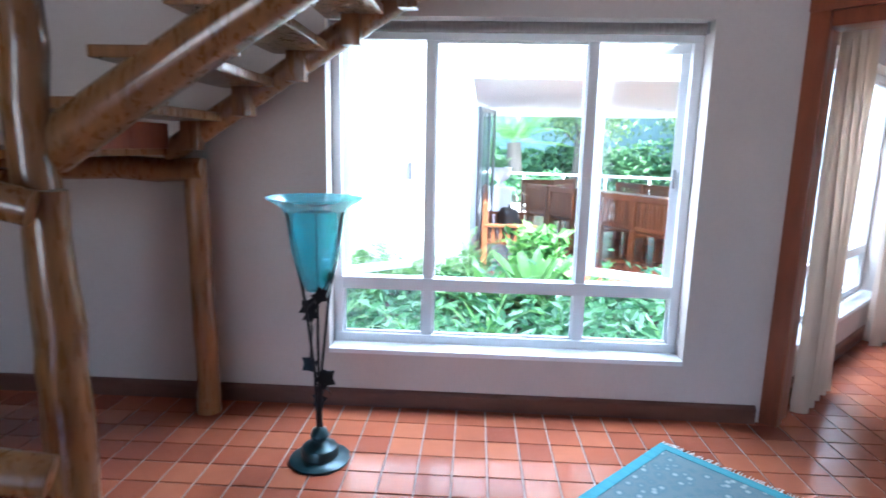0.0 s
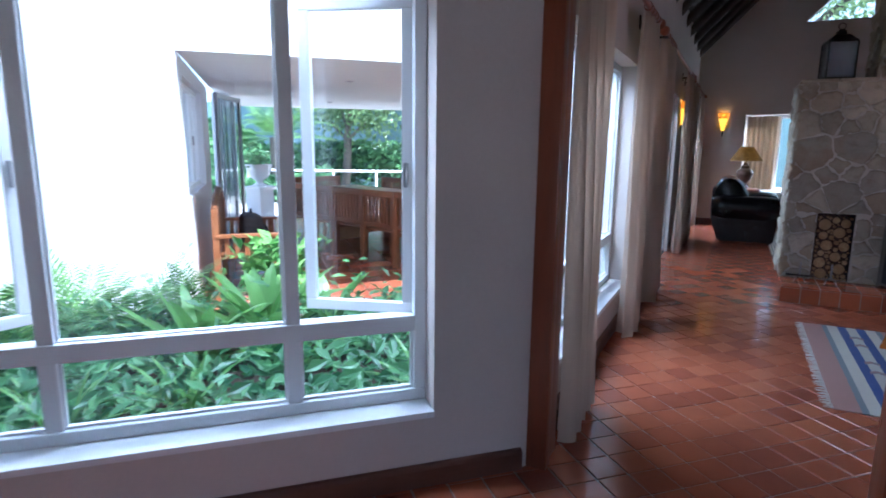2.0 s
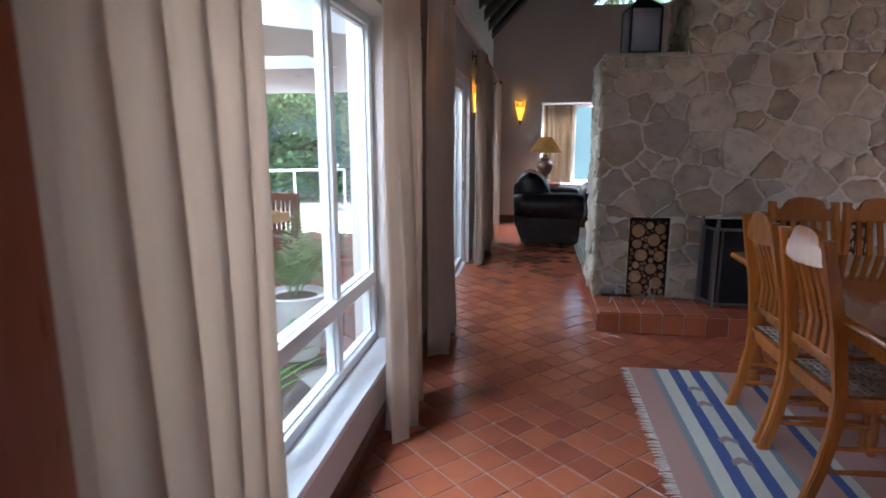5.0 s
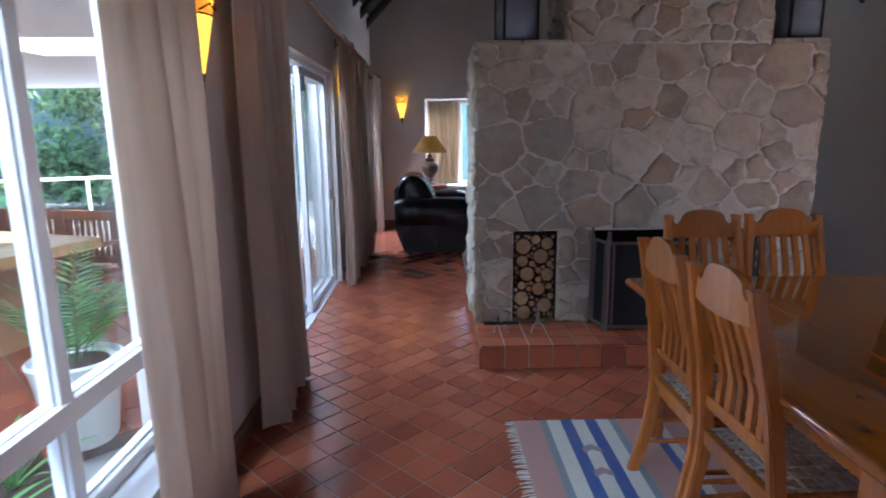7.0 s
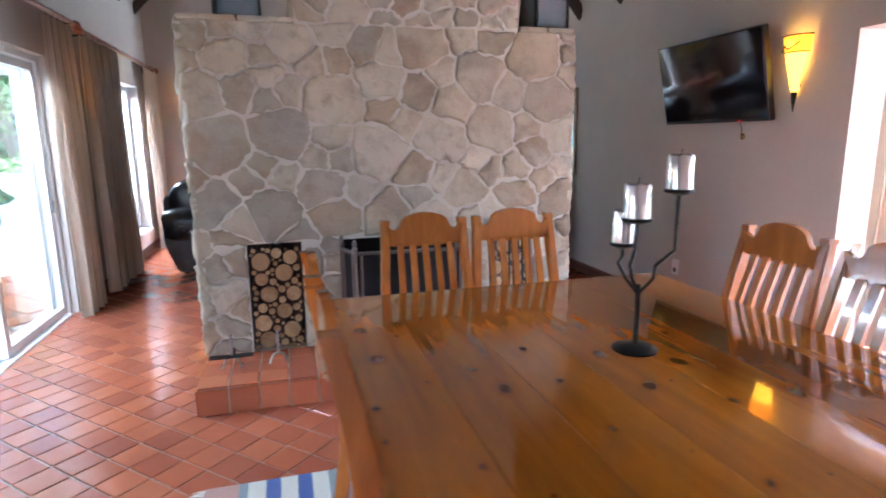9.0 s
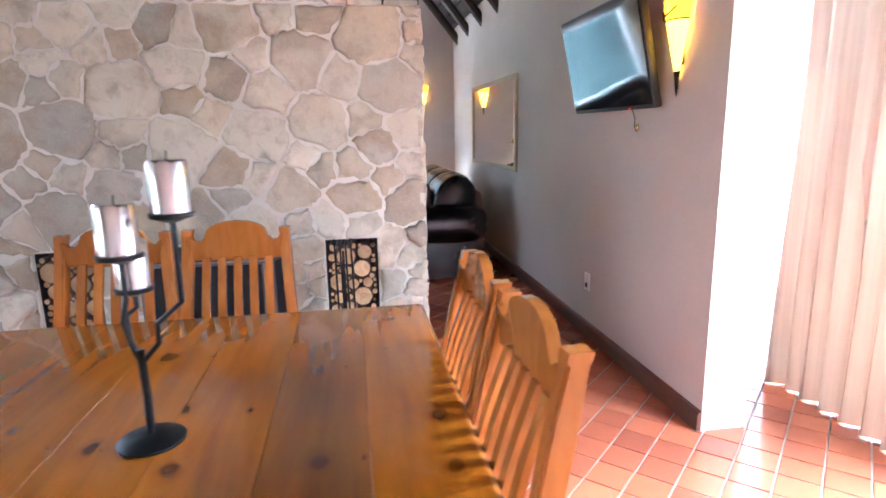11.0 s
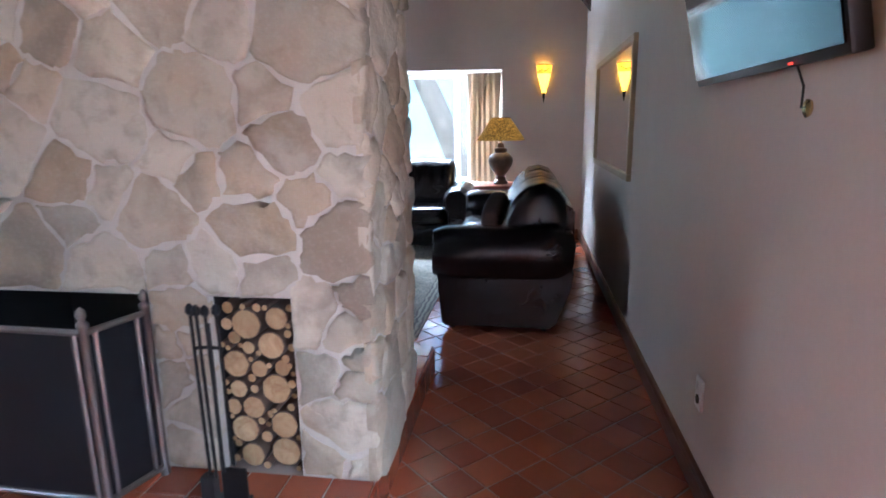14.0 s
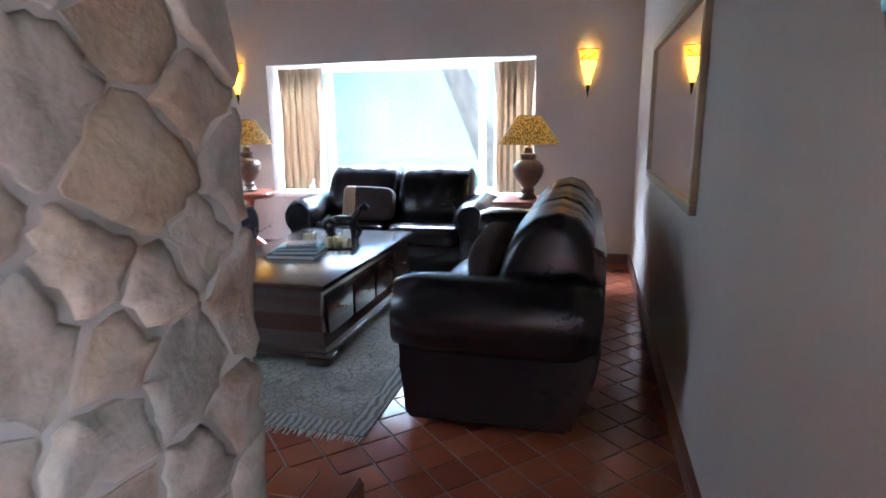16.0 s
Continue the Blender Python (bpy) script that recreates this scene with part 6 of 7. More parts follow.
RUGH = material("faded_teal_carpet", (0.12, 0.20, 0.22), 0.95)
hv = coords(RUGH)
h1 = node(RUGH, "ShaderNodeTexVoronoi", Scale=22.0)
link(RUGH, hv, h1.inputs["Vector"])
colour(RUGH, ramp(RUGH, h1.outputs["Distance"], [(0.15, (0.32, 0.36, 0.34)), (0.35, (0.10, 0.17, 0.19)), (0.7, (0.14, 0.19, 0.20))]))
bump(RUGH, noise_tex(RUGH, hv, 320, 2), 0.5, 0.004)
hr = slab_rug("hall_rug", 1.25, 1.9, RUGH, "small faded teal patterned rug with a pale fringe", Matrix.Translation((-0.60, 2.92, 0.002)) @ pose(0, 0, 0, 0, 0, -90), ("x0", "x1"), 0.04, 0.013)
part("border", boxes((0, 0, 0.0062, 1.25, 0.05, 0.009), (0, 0.05, 0.0062, 0.05, 1.9, 0.009)), fabric("teal_binding", (0.05, 0.22, 0.26), (0.08, 0.30, 0.34)), hr, smooth=False)

# log staircase along the slanted wall
st = thing("staircase", "rustic staircase of varnished logs with open plank treads", "staircase", M45, kind="structure")
rs = random.Random(2)


def log(a, b, r0, r1, n=7, seg=14):
    A, B = Vector(a), Vector(b)
    pts, rr_ = [], []
    for k in range(n):
        f = k / (n - 1)
        pts.append(A.lerp(B, f) + Vector((rs.uniform(-1, 1), rs.uniform(-1, 1), rs.uniform(-1, 1))) * 0.008)
        rr_.append((r0 + (r1 - r0) * f) * rs.uniform(0.94, 1.06))
    return tube(bmesh.new(), pts, rr_, seg)


part("stringer", log((-0.86, 2.60, 1.38), (1.75, 2.60, 3.02), 0.062, 0.055, 10), LOG, st)
part("stringer", log((-0.80, 1.72, 1.40), (1.75, 1.72, 3.00), 0.085, 0.075, 10), LOG, st)
for k in range(9):
    u, z = -0.70 + 0.262 * k, 1.565 + 0.1645 * k
    part("tread", boxes((u - 0.15, 1.66, z - 0.03, u + 0.15, 2.66, z + 0.012), bevel=0.008), LOG, st, smooth=False)
    for v in (1.76, 2.56):
        part("support_block", boxes((u - 0.045, v - 0.04, z - 0.17, u + 0.045, v + 0.04, z - 0.031), bevel=0.008), LOG, st)
part("post", log((-0.72, 2.62, 0), (-0.72, 2.62, 1.36), 0.062, 0.056), LOG, st)
part("post", log((-0.74, 1.62, 0), (-0.75, 1.63, 1.27), 0.085, 0.072, 9), LOG, st)
part("post", log((-0.80, 1.65, 1.20), (-0.76, 1.63, 2.6), 0.070, 0.066, 9), LOG, st)
part("post", log((-0.98, 1.90, 0), (-0.98, 1.90, 1.30), 0.085, 0.075), LOG, st)
part("landing_beam", log((-1.95, 2.60, 1.30), (-0.68, 2.60, 1.30), 0.06, 0.06), LOG, st)
part("landing_beam", log((-1.95, 1.72, 1.27), (-0.80, 1.72, 1.27), 0.07, 0.065), LOG, st)
for k in range(5):
    part("landing_board", boxes((-1.95 + 0.225 * k + 0.003, 1.62, 1.37, -1.95 + 0.225 * (k + 1) - 0.003, 2.70, 1.40), bevel=0.004), LOG, st, smooth=False)
part("riser_board", boxes((-0.85, 1.78, 1.40, -0.82, 2.56, 1.52), bevel=0.004), MAHOG, st, smooth=False)
part("handrail", log((-0.95, 1.60, 2.05), (1.2, 1.60, 3.35), 0.06, 0.055), LOG, st)
part("handrail", log((-1.40, 1.22, 1.42), (-0.69, 1.50, 1.22), 0.062, 0.058), LOG, st, "round log rail with a sawn end")
part("rail", log((-1.30, 1.02, 0.68), (-0.56, 1.31, 0.44), 0.064, 0.060), LOG, st, "round log rail with a sawn end")

# ---- patio and garden ----
SOIL = plaster("garden_soil", (0.075, 0.05, 0.035), 0.35, 0.95)
PAVE = plaster("pale_sunlit_paving", (0.55, 0.52, 0.47), 0.12, 0.9)
tagged(obj("ground", G, PAVE), "pale paved and sandy garden ground", "ground", kind="structure")
tagged(obj("ground_bed", prism(bmesh.new(), [(-6.0, 3.03), (2.6, 3.03), (2.6, 5.35), (0.62, 5.53), (-6.0, 5.53)], 0.20, M45 @ Matrix.Translation((0, 0, -0.14))), SOIL), "dark soil of the courtyard planting bed", "ground", kind="structure")
tagged(obj("ground_bed_window", prism(bmesh.new(), [(2.604, 3.55), (3.6, 4.55), (3.6, 5.45), (2.604, 5.345)], 0.19, M45 @ Matrix.Translation((0, 0, -0.14))), SOIL), "dark soil of the bed below the dining window", "ground", kind="structure")
wall("wall_courtyard", -6.0, 0.626, 0.25, -0.14, 3.4, [], WALL_OUT, "sunlit white rendered courtyard wall", M45 @ Matrix.Translation((0, 5.537, 0)))
wall("wall_courtyard_end", 3.0, 5.6, 0.2, -0.14, 3.4, [], WALL_OUT, "white rendered wall closing the courtyard", M45 @ Matrix.Translation((-6.0, 0, 0)) @ pose(0, 0, 0, 0, 0, 90))
wall("wall_patio_side", 5.79, 8.6, 0.22, -0.14, 2.09, [(5.90, 7.75, 0.95, 1.95)], WALL_OUT, "white rendered patio side wall with a window", M45 @ Matrix.Translation((0.626, 0, 0)) @ pose(0, 0, 0, 0, 0, 90))
window("window_patio_side", "white window in the patio side wall", M45 @ Matrix.Translation((0.626, 0, 0)) @ pose(0, 0, 0, 0, 0, 90) @ Matrix.Translation((5.90, 0.06, 0.95)), 1.85, 1.0, (0.6, 1.22), None, ((2, ("r", 40)),))
bm = bmesh.new()
P = [(-3.47, 4.36), (-0.66, 7.18), (-0.66, 11.5), (-5.6, 11.7), (-8.3, 9.3)]
# roof slab in strips that leave the roof light open
def strip(pts):
    prism(bm, pts, 0.22, Matrix.Translation((0, 0, 2.09)))
strip([(-8.3, 9.3), (-3.47, 4.36), (-2.45, 5.38), (-2.45, 11.573), (-5.6, 11.7)])
strip([(-2.45, 5.38), (-1.55, 6.286), (-1.55, 7.80), (-2.45, 7.80)])
strip([(-2.45, 8.65), (-1.55, 8.65), (-1.55, 11.536), (-2.45, 11.573)])
strip([(-1.55, 6.286), (-0.66, 7.18), (-0.66, 11.5), (-1.55, 11.536)])
tagged(obj("ceiling_patio", bm, WALL_OUT), "white flat ceiling over the patio", "ceiling", kind="structure")
tagged(obj("wall_patio_fascia", boxes((0.626, 5.537, 2.092, 4.6, 5.70, 3.2), m=M45), WALL_OUT), "white rendered fascia of the patio roof", "wall", kind="structure")
tagged(obj("ground_patio", prism(bmesh.new(), P, 0.10, Matrix.Translation((0, 0, -0.146))), GROUT), "cement bed of the patio floor", "floor", kind="structure")
for u, v in ((0.74, 9.6), (0.74, 12.1)):
    tagged(obj("patio_pillar", boxes((u - 0.12, v - 0.14, -0.05, u + 0.12, v + 0.14, 2.088), m=M45, bevel=0.01), WALL_OUT), "square grey-white patio pillar", "pillar", kind="structure")
fd = thing("folding_door", "stack of dark-framed glass folding doors pushed open", "door", M45 @ Matrix.Translation((0.74, 8.7, -0.04)), kind="structure")
for k in range(3):
    m = Matrix.Translation((0.03 * k, 0.25 * k, 0.02)) @ pose(0, 0, 0, 0, 0, 82 - 6 * k)
    f = part("leaf", boxes((0, 0, 0, 0.6, 0.04, 0.06), (0, 0, 2.0, 0.6, 0.04, 2.06), (0, 0, 0.06, 0.06, 0.04, 2.0), (0.54, 0, 0.06, 0.6, 0.04, 2.0), m=m), STEEL, fd, smooth=False)
    p = part("pane", boxes((0.056, 0.016, 0.056, 0.544, 0.021, 2.004), m=m), GLASS, f, smooth=False)
    p.visible_shadow = False
for u, v in ((2.2, 7.2), (3.6, 9.4), (5.0, 8.2), (2.4, 10.6)):
    dl = thing("downlight", "small round recessed ceiling spot", "ceiling light", M45 @ Matrix.Translation((u, v, 2.088)), "patio spots")
    part("ring", lathe(bmesh.new(), [(0.05, 0), (0.05, -0.006), (0.035, -0.008), (0.034, 0.0)], 18), STEEL, dl)

# slab table
SLAB = timber("pale_slab_wood", (0.36, 0.20, 0.08), (0.58, 0.37, 0.18), (2, 9, 1), 0.35, grain=1.5, coat=0.4)
pt = thing("patio_table", "long live-edge timber slab table on plank legs", "table", Matrix.Translation((-3.73, 8.12, -0.03)) @ pose(0, 0, 0, 0, 0, -15))
bm = bmesh.new()
edge = [(x, -0.50 + 0.03 * math.sin(3.1 * x + 1)) for x in np.linspace(-1.75, 1.75, 15)] + [(x, 0.52 + 0.035 * math.sin(2.6 * x)) for x in np.linspace(1.75, -1.75, 15)]
prism(bm, edge, 0.075, Matrix.Translation((0, 0, 0.70)))
part("slab", bm, SLAB, pt, smooth=False)
for x in (-1.25, 1.25):
    part("leg", prism(bmesh.new(), [(-0.34, 0), (-0.26, 0.35), (-0.38, 0.70), (0.38, 0.70), (0.28, 0.35), (0.36, 0)], 0.10, Matrix(((0, 0, 1, x - 0.05), (1, 0, 0, 0), (0, 1, 0, 0), (0, 0, 0, 1)))), SLAB, pt, smooth=False)
part("beam", boxes((-1.2, -0.05, 0.25, 1.2, 0.05, 0.37), bevel=0.01), SLAB, pt)


def patio_chair():
    c = thing("patio_chair", "slatted teak garden chair with arms", "chair", Matrix.Identity(4), "chairs round the patio table")
    for s in (-1, 1):
        part("leg", boxes((s * 0.27 - 0.025, 0.22, 0, s * 0.27 + 0.025, 0.27, 0.64), bevel=0.005), TEAK, c, smooth=False)
        part("leg", boxes((s * 0.27 - 0.025, -0.27, 0, s * 0.27 + 0.025, -0.22, 0.90), bevel=0.005), TEAK, c, smooth=False)
        part("armrest", boxes((s * 0.27 - 0.035, -0.25, 0.64, s * 0.27 + 0.035, 0.30, 0.665), bevel=0.006), TEAK, c, smooth=False)
        part("rail", boxes((s * 0.27 - 0.012, -0.22, 0.36, s * 0.27 + 0.012, 0.22, 0.41)), TEAK, c, smooth=False)
    for k in range(6):
        y = -0.20 + 0.085 * k
        part("seat_slat", boxes((-0.26, y - 0.032, 0.41, 0.26, y + 0.032, 0.43), bevel=0.004), TEAK, c, smooth=False)
    part("top_rail", boxes((-0.27, -0.265, 0.82, 0.27, -0.225, 0.90), bevel=0.01), TEAK, c, smooth=False)
    part("back_rail", boxes((-0.245, -0.26, 0.46, 0.245, -0.23, 0.51)), TEAK, c, smooth=False)
    for k in range(8):
        x = -0.21 + 0.06 * k
        part("back_slat", boxes((x - 0.019, -0.254, 0.51, x + 0.019, -0.236, 0.82)), TEAK, c, smooth=False)
    return c


pc = patio_chair()
# a row on each long side of the table, one turned out at the far end
TD, TP = Vector((-0.966, 0.259, 0)), Vector((0.259, 0.966, 0))
TC = Vector((-3.73, 8.12, -0.03))
pc.matrix_world = Matrix.Translation(TC - TD * 1.15 - TP * 0.72) @ pose(0, 0, 0, 0, 0, -15)
for along, out, r in ((-0.58, -0.74, -13), (-0.02, -0.73, -16), (0.56, -0.75, -15), (1.16, -0.74, -18), (-1.20, 0.70, 165), (-0.62, 0.71, 167), (-0.03, 0.70, 164), (0.55, 0.72, 165), (1.15, 0.70, 168), (2.05, -0.25, -118), (2.05, 0.45, -98)):
    copy_thing(pc, Matrix.Translation(TC + TD * along + TP * out) @ pose(0, 0, 0, 0, 0, r))
wl = thing("wire_lantern", "dark wire lantern standing on the patio table", "lantern", Matrix.Translation((-2.72, 7.92, 0.746)))
for z in (0.01, 0.10, 0.20):
    part("hoop", tube(bmesh.new(), [(0.09 * math.cos(k * math.tau / 20), 0.09 * math.sin(k * math.tau / 20), z) for k in range(21)], 0.005, 5), IRON, wl)
for k in range(10):
    a = k * math.tau / 10
    part("wire", tube(bmesh.new(), [(0.09 * math.cos(a), 0.09 * math.sin(a), 0.0), (0.085 * math.cos(a + 0.3), 0.085 * math.sin(a + 0.3), 0.21)], 0.004, 5), IRON, wl)
part("candle", lathe(bmesh.new(), [(0.03, 0.0), (0.03, 0.09), (0.004, 0.09)], 14), WAX, wl)

# bench with a dark bag
bn = thing("garden_bench", "curved-back teak garden bench", "bench", M45 @ pose(1.05, 6.7, -0.03, 0, 0, -90))
for s in (-1, 1):
    part("leg", boxes((s * 0.62 - 0.03, 0.22, 0, s * 0.62 + 0.03, 0.28, 0.60), bevel=0.006), TEAK, bn, smooth=False)
    part("leg", boxes((s * 0.62 - 0.03, -0.28, 0, s * 0.62 + 0.03, -0.22, 0.86), bevel=0.006), TEAK, bn, smooth=False)
    part("armrest", boxes((s * 0.62 - 0.04, -0.26, 0.60, s * 0.62 + 0.04, 0.32, 0.63), bevel=0.006), TEAK, bn, smooth=False)
    for k in range(5):
        part("side_slat", boxes((s * 0.62 - 0.008, -0.16 + 0.085 * k - 0.02, 0.42, s * 0.62 + 0.008, -0.16 + 0.085 * k + 0.02, 0.60)), TEAK, bn, smooth=False)
for k in range(6):
    part("seat_slat", boxes((-0.60, -0.20 + 0.085 * k - 0.035, 0.40, 0.60, -0.20 + 0.085 * k + 0.035, 0.42), bevel=0.004), TEAK, bn, smooth=False)
part("top_rail", tube(bmesh.new(), [(-0.62, -0.25, 0.84), (-0.3, -0.25, 0.95), (0, -0.25, 0.99), (0.3, -0.25, 0.95), (0.62, -0.25, 0.84)], 0.035, 10), TEAK, bn)
for k in range(13):
    x = -0.54 + 0.09 * k
    part("back_slat", boxes((x - 0.022, -0.26, 0.42, x + 0.022, -0.24, 0.84 + 0.12 * (1 - (x / 0.62) ** 2))), TEAK, bn, smooth=False)
bg_ = thing("backpack", "black backpack sitting on the garden bench", "bag", M45 @ pose(1.1, 6.75, 0.392, 0, 0, -80))
part("body", pad(bmesh.new(), (0, 0, 0.16), (0.34, 0.22, 0.32), e=0.5, nu=20, nv=12, wob=0.03), fabric("black_nylon", (0.012, 0.012, 0.015), (0.03, 0.03, 0.035), (50, 50, 50), 0.6), bg_)
part("pocket", pad(bmesh.new(), (0, 0.10, 0.11), (0.24, 0.10, 0.18), e=0.5, nu=16, nv=8, wob=0.01), MATT_BLACK, bg_)
part("handle", tube(bmesh.new(), [(-0.05, 0, 0.31), (0, 0, 0.36), (0.05, 0, 0.31)], 0.008, 6), MATT_BLACK, bg_)

# door mat outside the sliding door
tagged(obj("door_mat", boxes((-1.32, 8.15, -0.044, -0.67, 9.05, -0.020), bevel=0.006), fabric("coir_matting", (0.42, 0.26, 0.08), (0.56, 0.37, 0.14), (60, 60, 60))), "golden coir door mat outside the patio door", "door mat")


# plants
def ribbon(vs, fs, base, yaw, length, width, lift, droop, seg=6, fold=0.25):
    """A strap leaf as a folded ribbon that rises and arches over."""
    c, s = math.cos(yaw), math.sin(yaw)
    i0 = len(vs)
    for k in range(seg + 1):
        f = k / seg
        r = length * (f * math.cos(lift) + 0.25 * droop * f * f)
        z = length * (f * math.sin(lift) - droop * f * f * 0.75)
        w = width * (0.55 + 1.3 * f) * (1 - f) ** 0.6 if f > 0.35 else width * (0.35 + 1.1 * f)
        w = max(w, 0.002)
        p = base + Vector((c * r, s * r, z))
        q = Vector((-s, c, 0)) * w / 2
        up = Vector((0, 0, fold * w / 2))
        vs.extend((p - q + up, p, p + q + up))
    for k in range(seg):
        a = i0 + 3 * k
        fs.extend(((a, a + 1, a + 4, a + 3), (a + 1, a + 2, a + 5, a + 4)))


def frond(vs, fs, base, yaw, length, lift, droop, width, pairs=16):
    """A fern frond: leaflets in pairs along an arching rib."""
    c, s = math.cos(yaw), math.sin(yaw)

    def at(f):
        return base + Vector((c, s, 0)) * (length * (f * math.cos(lift) + 0.2 * droop * f * f)) + Vector((0, 0, length * (f * math.sin(lift) - droop * f * f * 0.8)))
    side = Vector((-s, c, 0))
    for k in range(pairs):
        f = 0.12 + 0.88 * k / pairs
        p, p2 = at(f), at(min(1.0, f + 0.55 / pairs))
        w = width * math.sin(math.pi * min(1.0, 0.22 + 0.78 * f)) + 0.006
        for sg in (-1, 1):
            tip = at(min(1.0, f + 0.12)) + side * sg * w - Vector((0, 0, 0.25 * w))
            i = len(vs)
            vs.extend((p, p.lerp(tip, 0.5) + (p2 - p) * 0.55, tip, p.lerp(tip, 0.5) - (p2 - p) * 0.35))
            fs.append((i, i + 1, i + 2, i + 3))
    i = len(vs)
    n = 7
    for k in range(n):
        p = at(k / (n - 1))
        w = 0.004 * (1 - 0.7 * k / n)
        vs.extend((p - side * w, p + side * w))
    for k in range(n - 1):
        a = i + 2 * k
        fs.append((a, a + 1, a + 3, a + 2))


def from_lists(name, vs, fs, mat, parent=None):
    me = bpy.data.meshes.new(name)
    me.from_pydata([tuple(v) for v in vs], [], fs)
    me.materials.append(mat)
    ob = new(name, me)
    if parent:
        ob.parent = parent
    return ob


def leaf_cloud(n, place, size, rnd):
    """n small pointed leaves; place(rnd) gives a point and the way it faces."""
    vs, fs = [], []
    for _ in range(n):
        p, nrm = place(rnd)
        a = Vector((rnd.uniform(-1, 1), rnd.uniform(-1, 1), rnd.uniform(-1, 1))).normalized()
        t = nrm.cross(a)
        if t.length < 0.05:
            continue
        t.normalize()
        b = (nrm + a * 0.5).cross(t).normalized()
        s = size * rnd.uniform(0.6, 1.4)
        i = len(vs)
        up = nrm * s * 0.12
        vs.extend((p - t * s * 0.5, p + b * s * 0.24 + up, p + t * s * 0.55, p - b * s * 0.24 + up))
        fs.append((i, i + 1, i + 2, i + 3))
    return vs, fs


FERN = leaf("fern_green", (0.05, 0.14, 0.035), (0.20, 0.36, 0.11))
STRAP = leaf("strap_leaf_green", (0.06, 0.18, 0.05), (0.22, 0.42, 0.11), 0.3)
IVY = leaf("ground_ivy_green", (0.03, 0.11, 0.04), (0.15, 0.33, 0.13), 0.35)
HEDGE = leaf("hedge_green", (0.03, 0.11, 0.045), (0.16, 0.32, 0.12), 0.4)
PALE = leaf("pale_tree_leaf", (0.07, 0.14, 0.05), (0.22, 0.33, 0.13))
rp = random.Random(21)


def fern(u, v, n, ln, label="green sword fern with arching fronds in the bed", base=None, mat=None):
    m = base or (M45 @ Matrix.Translation((u, v, 0.06)))
    t = thing("fern", label, "fern", m, "ferns")
    for _ in range(n):
        vs, fs = [], []
        frond(vs, fs, Vector((rp.uniform(-0.03, 0.03), rp.uniform(-0.03, 0.03), 0)), rp.uniform(0, 6.283), ln * rp.uniform(0.7, 1.1), rp.uniform(0.85, 1.4), rp.uniform(0.35, 0.7), ln * 0.10, 18)
        from_lists("frond", vs, fs, mat or FERN, t)
    return t


for u, v, n, ln in ((-0.45, 4.85, 20, 1.0), (-0.05, 5.05, 20, 1.05), (0.35, 4.75, 20, 1.0), (-0.9, 4.9, 20, 1.05), (-1.5, 4.8, 20, 1.1), (0.70, 5.0, 18, 0.85), (-0.2, 4.35, 16, 0.8), (-2.2, 4.7, 18, 1.0)):
    fern(u, v, n, ln)


def strap_plant(u, v, n, ln, wd, label):
    t = thing("strap_plant", label, "plant", M45 @ Matrix.Translation((u, v, 0.06)), "strap-leaved plants")
    for k in range(n):
        vs, fs = [], []
        ribbon(vs, fs, Vector((rp.uniform(-0.03, 0.03), rp.uniform(-0.03, 0.03), 0)), k * 2.4 + rp.uniform(-0.3, 0.3), ln * rp.uniform(0.75, 1.1), wd * rp.uniform(0.8, 1.1), rp.uniform(0.6, 1.35), rp.uniform(0.2, 0.55))
        from_lists("leaf", vs, fs, STRAP, t)


strap_plant(1.18, 4.45, 26, 0.78, 0.13, "broad glossy strap-leaved lily clump")
strap_plant(0.80, 4.25, 18, 0.75, 0.11, "broad glossy strap-leaved lily clump")
strap_plant(1.62, 4.75, 14, 0.7, 0.10, "broad glossy strap-leaved lily clump")
for u, v in ((0.28, 3.42), (0.78, 3.55), (-0.3, 3.6), (1.35, 4.0), (2.0, 3.4)):
    strap_plant(u, v, 17, 0.5, 0.035, "narrow-leaved grassy lily clump")

vs, fs = leaf_cloud(7000, lambda r: (Vector((r.uniform(-2.2, 2.5), r.uniform(3.12, 5.2), 0.06 + abs(r.gauss(0, 0.13)))), Vector((r.uniform(-0.7, 0.7), r.uniform(-0.9, 0.3), 1)).normalized()), 0.095, rp)
gc = from_lists("ground_cover", [M45 @ v for v in vs], fs, IVY)
tagged(gc, "low dense ivy ground cover over the bed", "ground cover", kind="stuff")
vs, fs = leaf_cloud(420, lambda r: (Vector((r.gauss(0, 0.13), r.gauss(0, 0.13), r.uniform(0.18, 0.62))), Vector((r.uniform(-1, 1), r.uniform(-1, 1), 0.8)).normalized()), 0.13, rp)
sh = thing("shrub", "leafy green shrub beside the patio bench", "shrub", M45 @ Matrix.Translation((1.32, 5.25, 0.06)))
from_lists("leaves", vs, fs, STRAP, sh)
part("stem", tube(bmesh.new(), [(0, 0, 0), (0.02, 0, 0.25), (0.05, 0.03, 0.5)], 0.012, 8), LOG, sh)

# white planter with a tree fern beside the dining window
PLANTER = plaster("white_planter_glaze", (0.72, 0.71, 0.68), 0.08, 0.5)
pl = thing("planter", "tall white tapered planter on the patio", "planter", Matrix.Translation((-1.24, 6.64, -0.04)))
part("pot", lathe(bmesh.new(), [(0.13, 0), (0.15, 0.02), (0.20, 0.40), (0.215, 0.44), (0.20, 0.45), (0.185, 0.42), (0.02, 0.40)], 24), PLANTER, pl)
part("soil", lathe(bmesh.new(), [(0.18, 0.40), (0.18, 0.415), (0.01, 0.42)], 20), SOIL, pl)
fern(0, 0, 15, 0.95, "tree fern with long feathery fronds in a planter", Matrix.Translation((-1.24, 6.64, 0.378)))
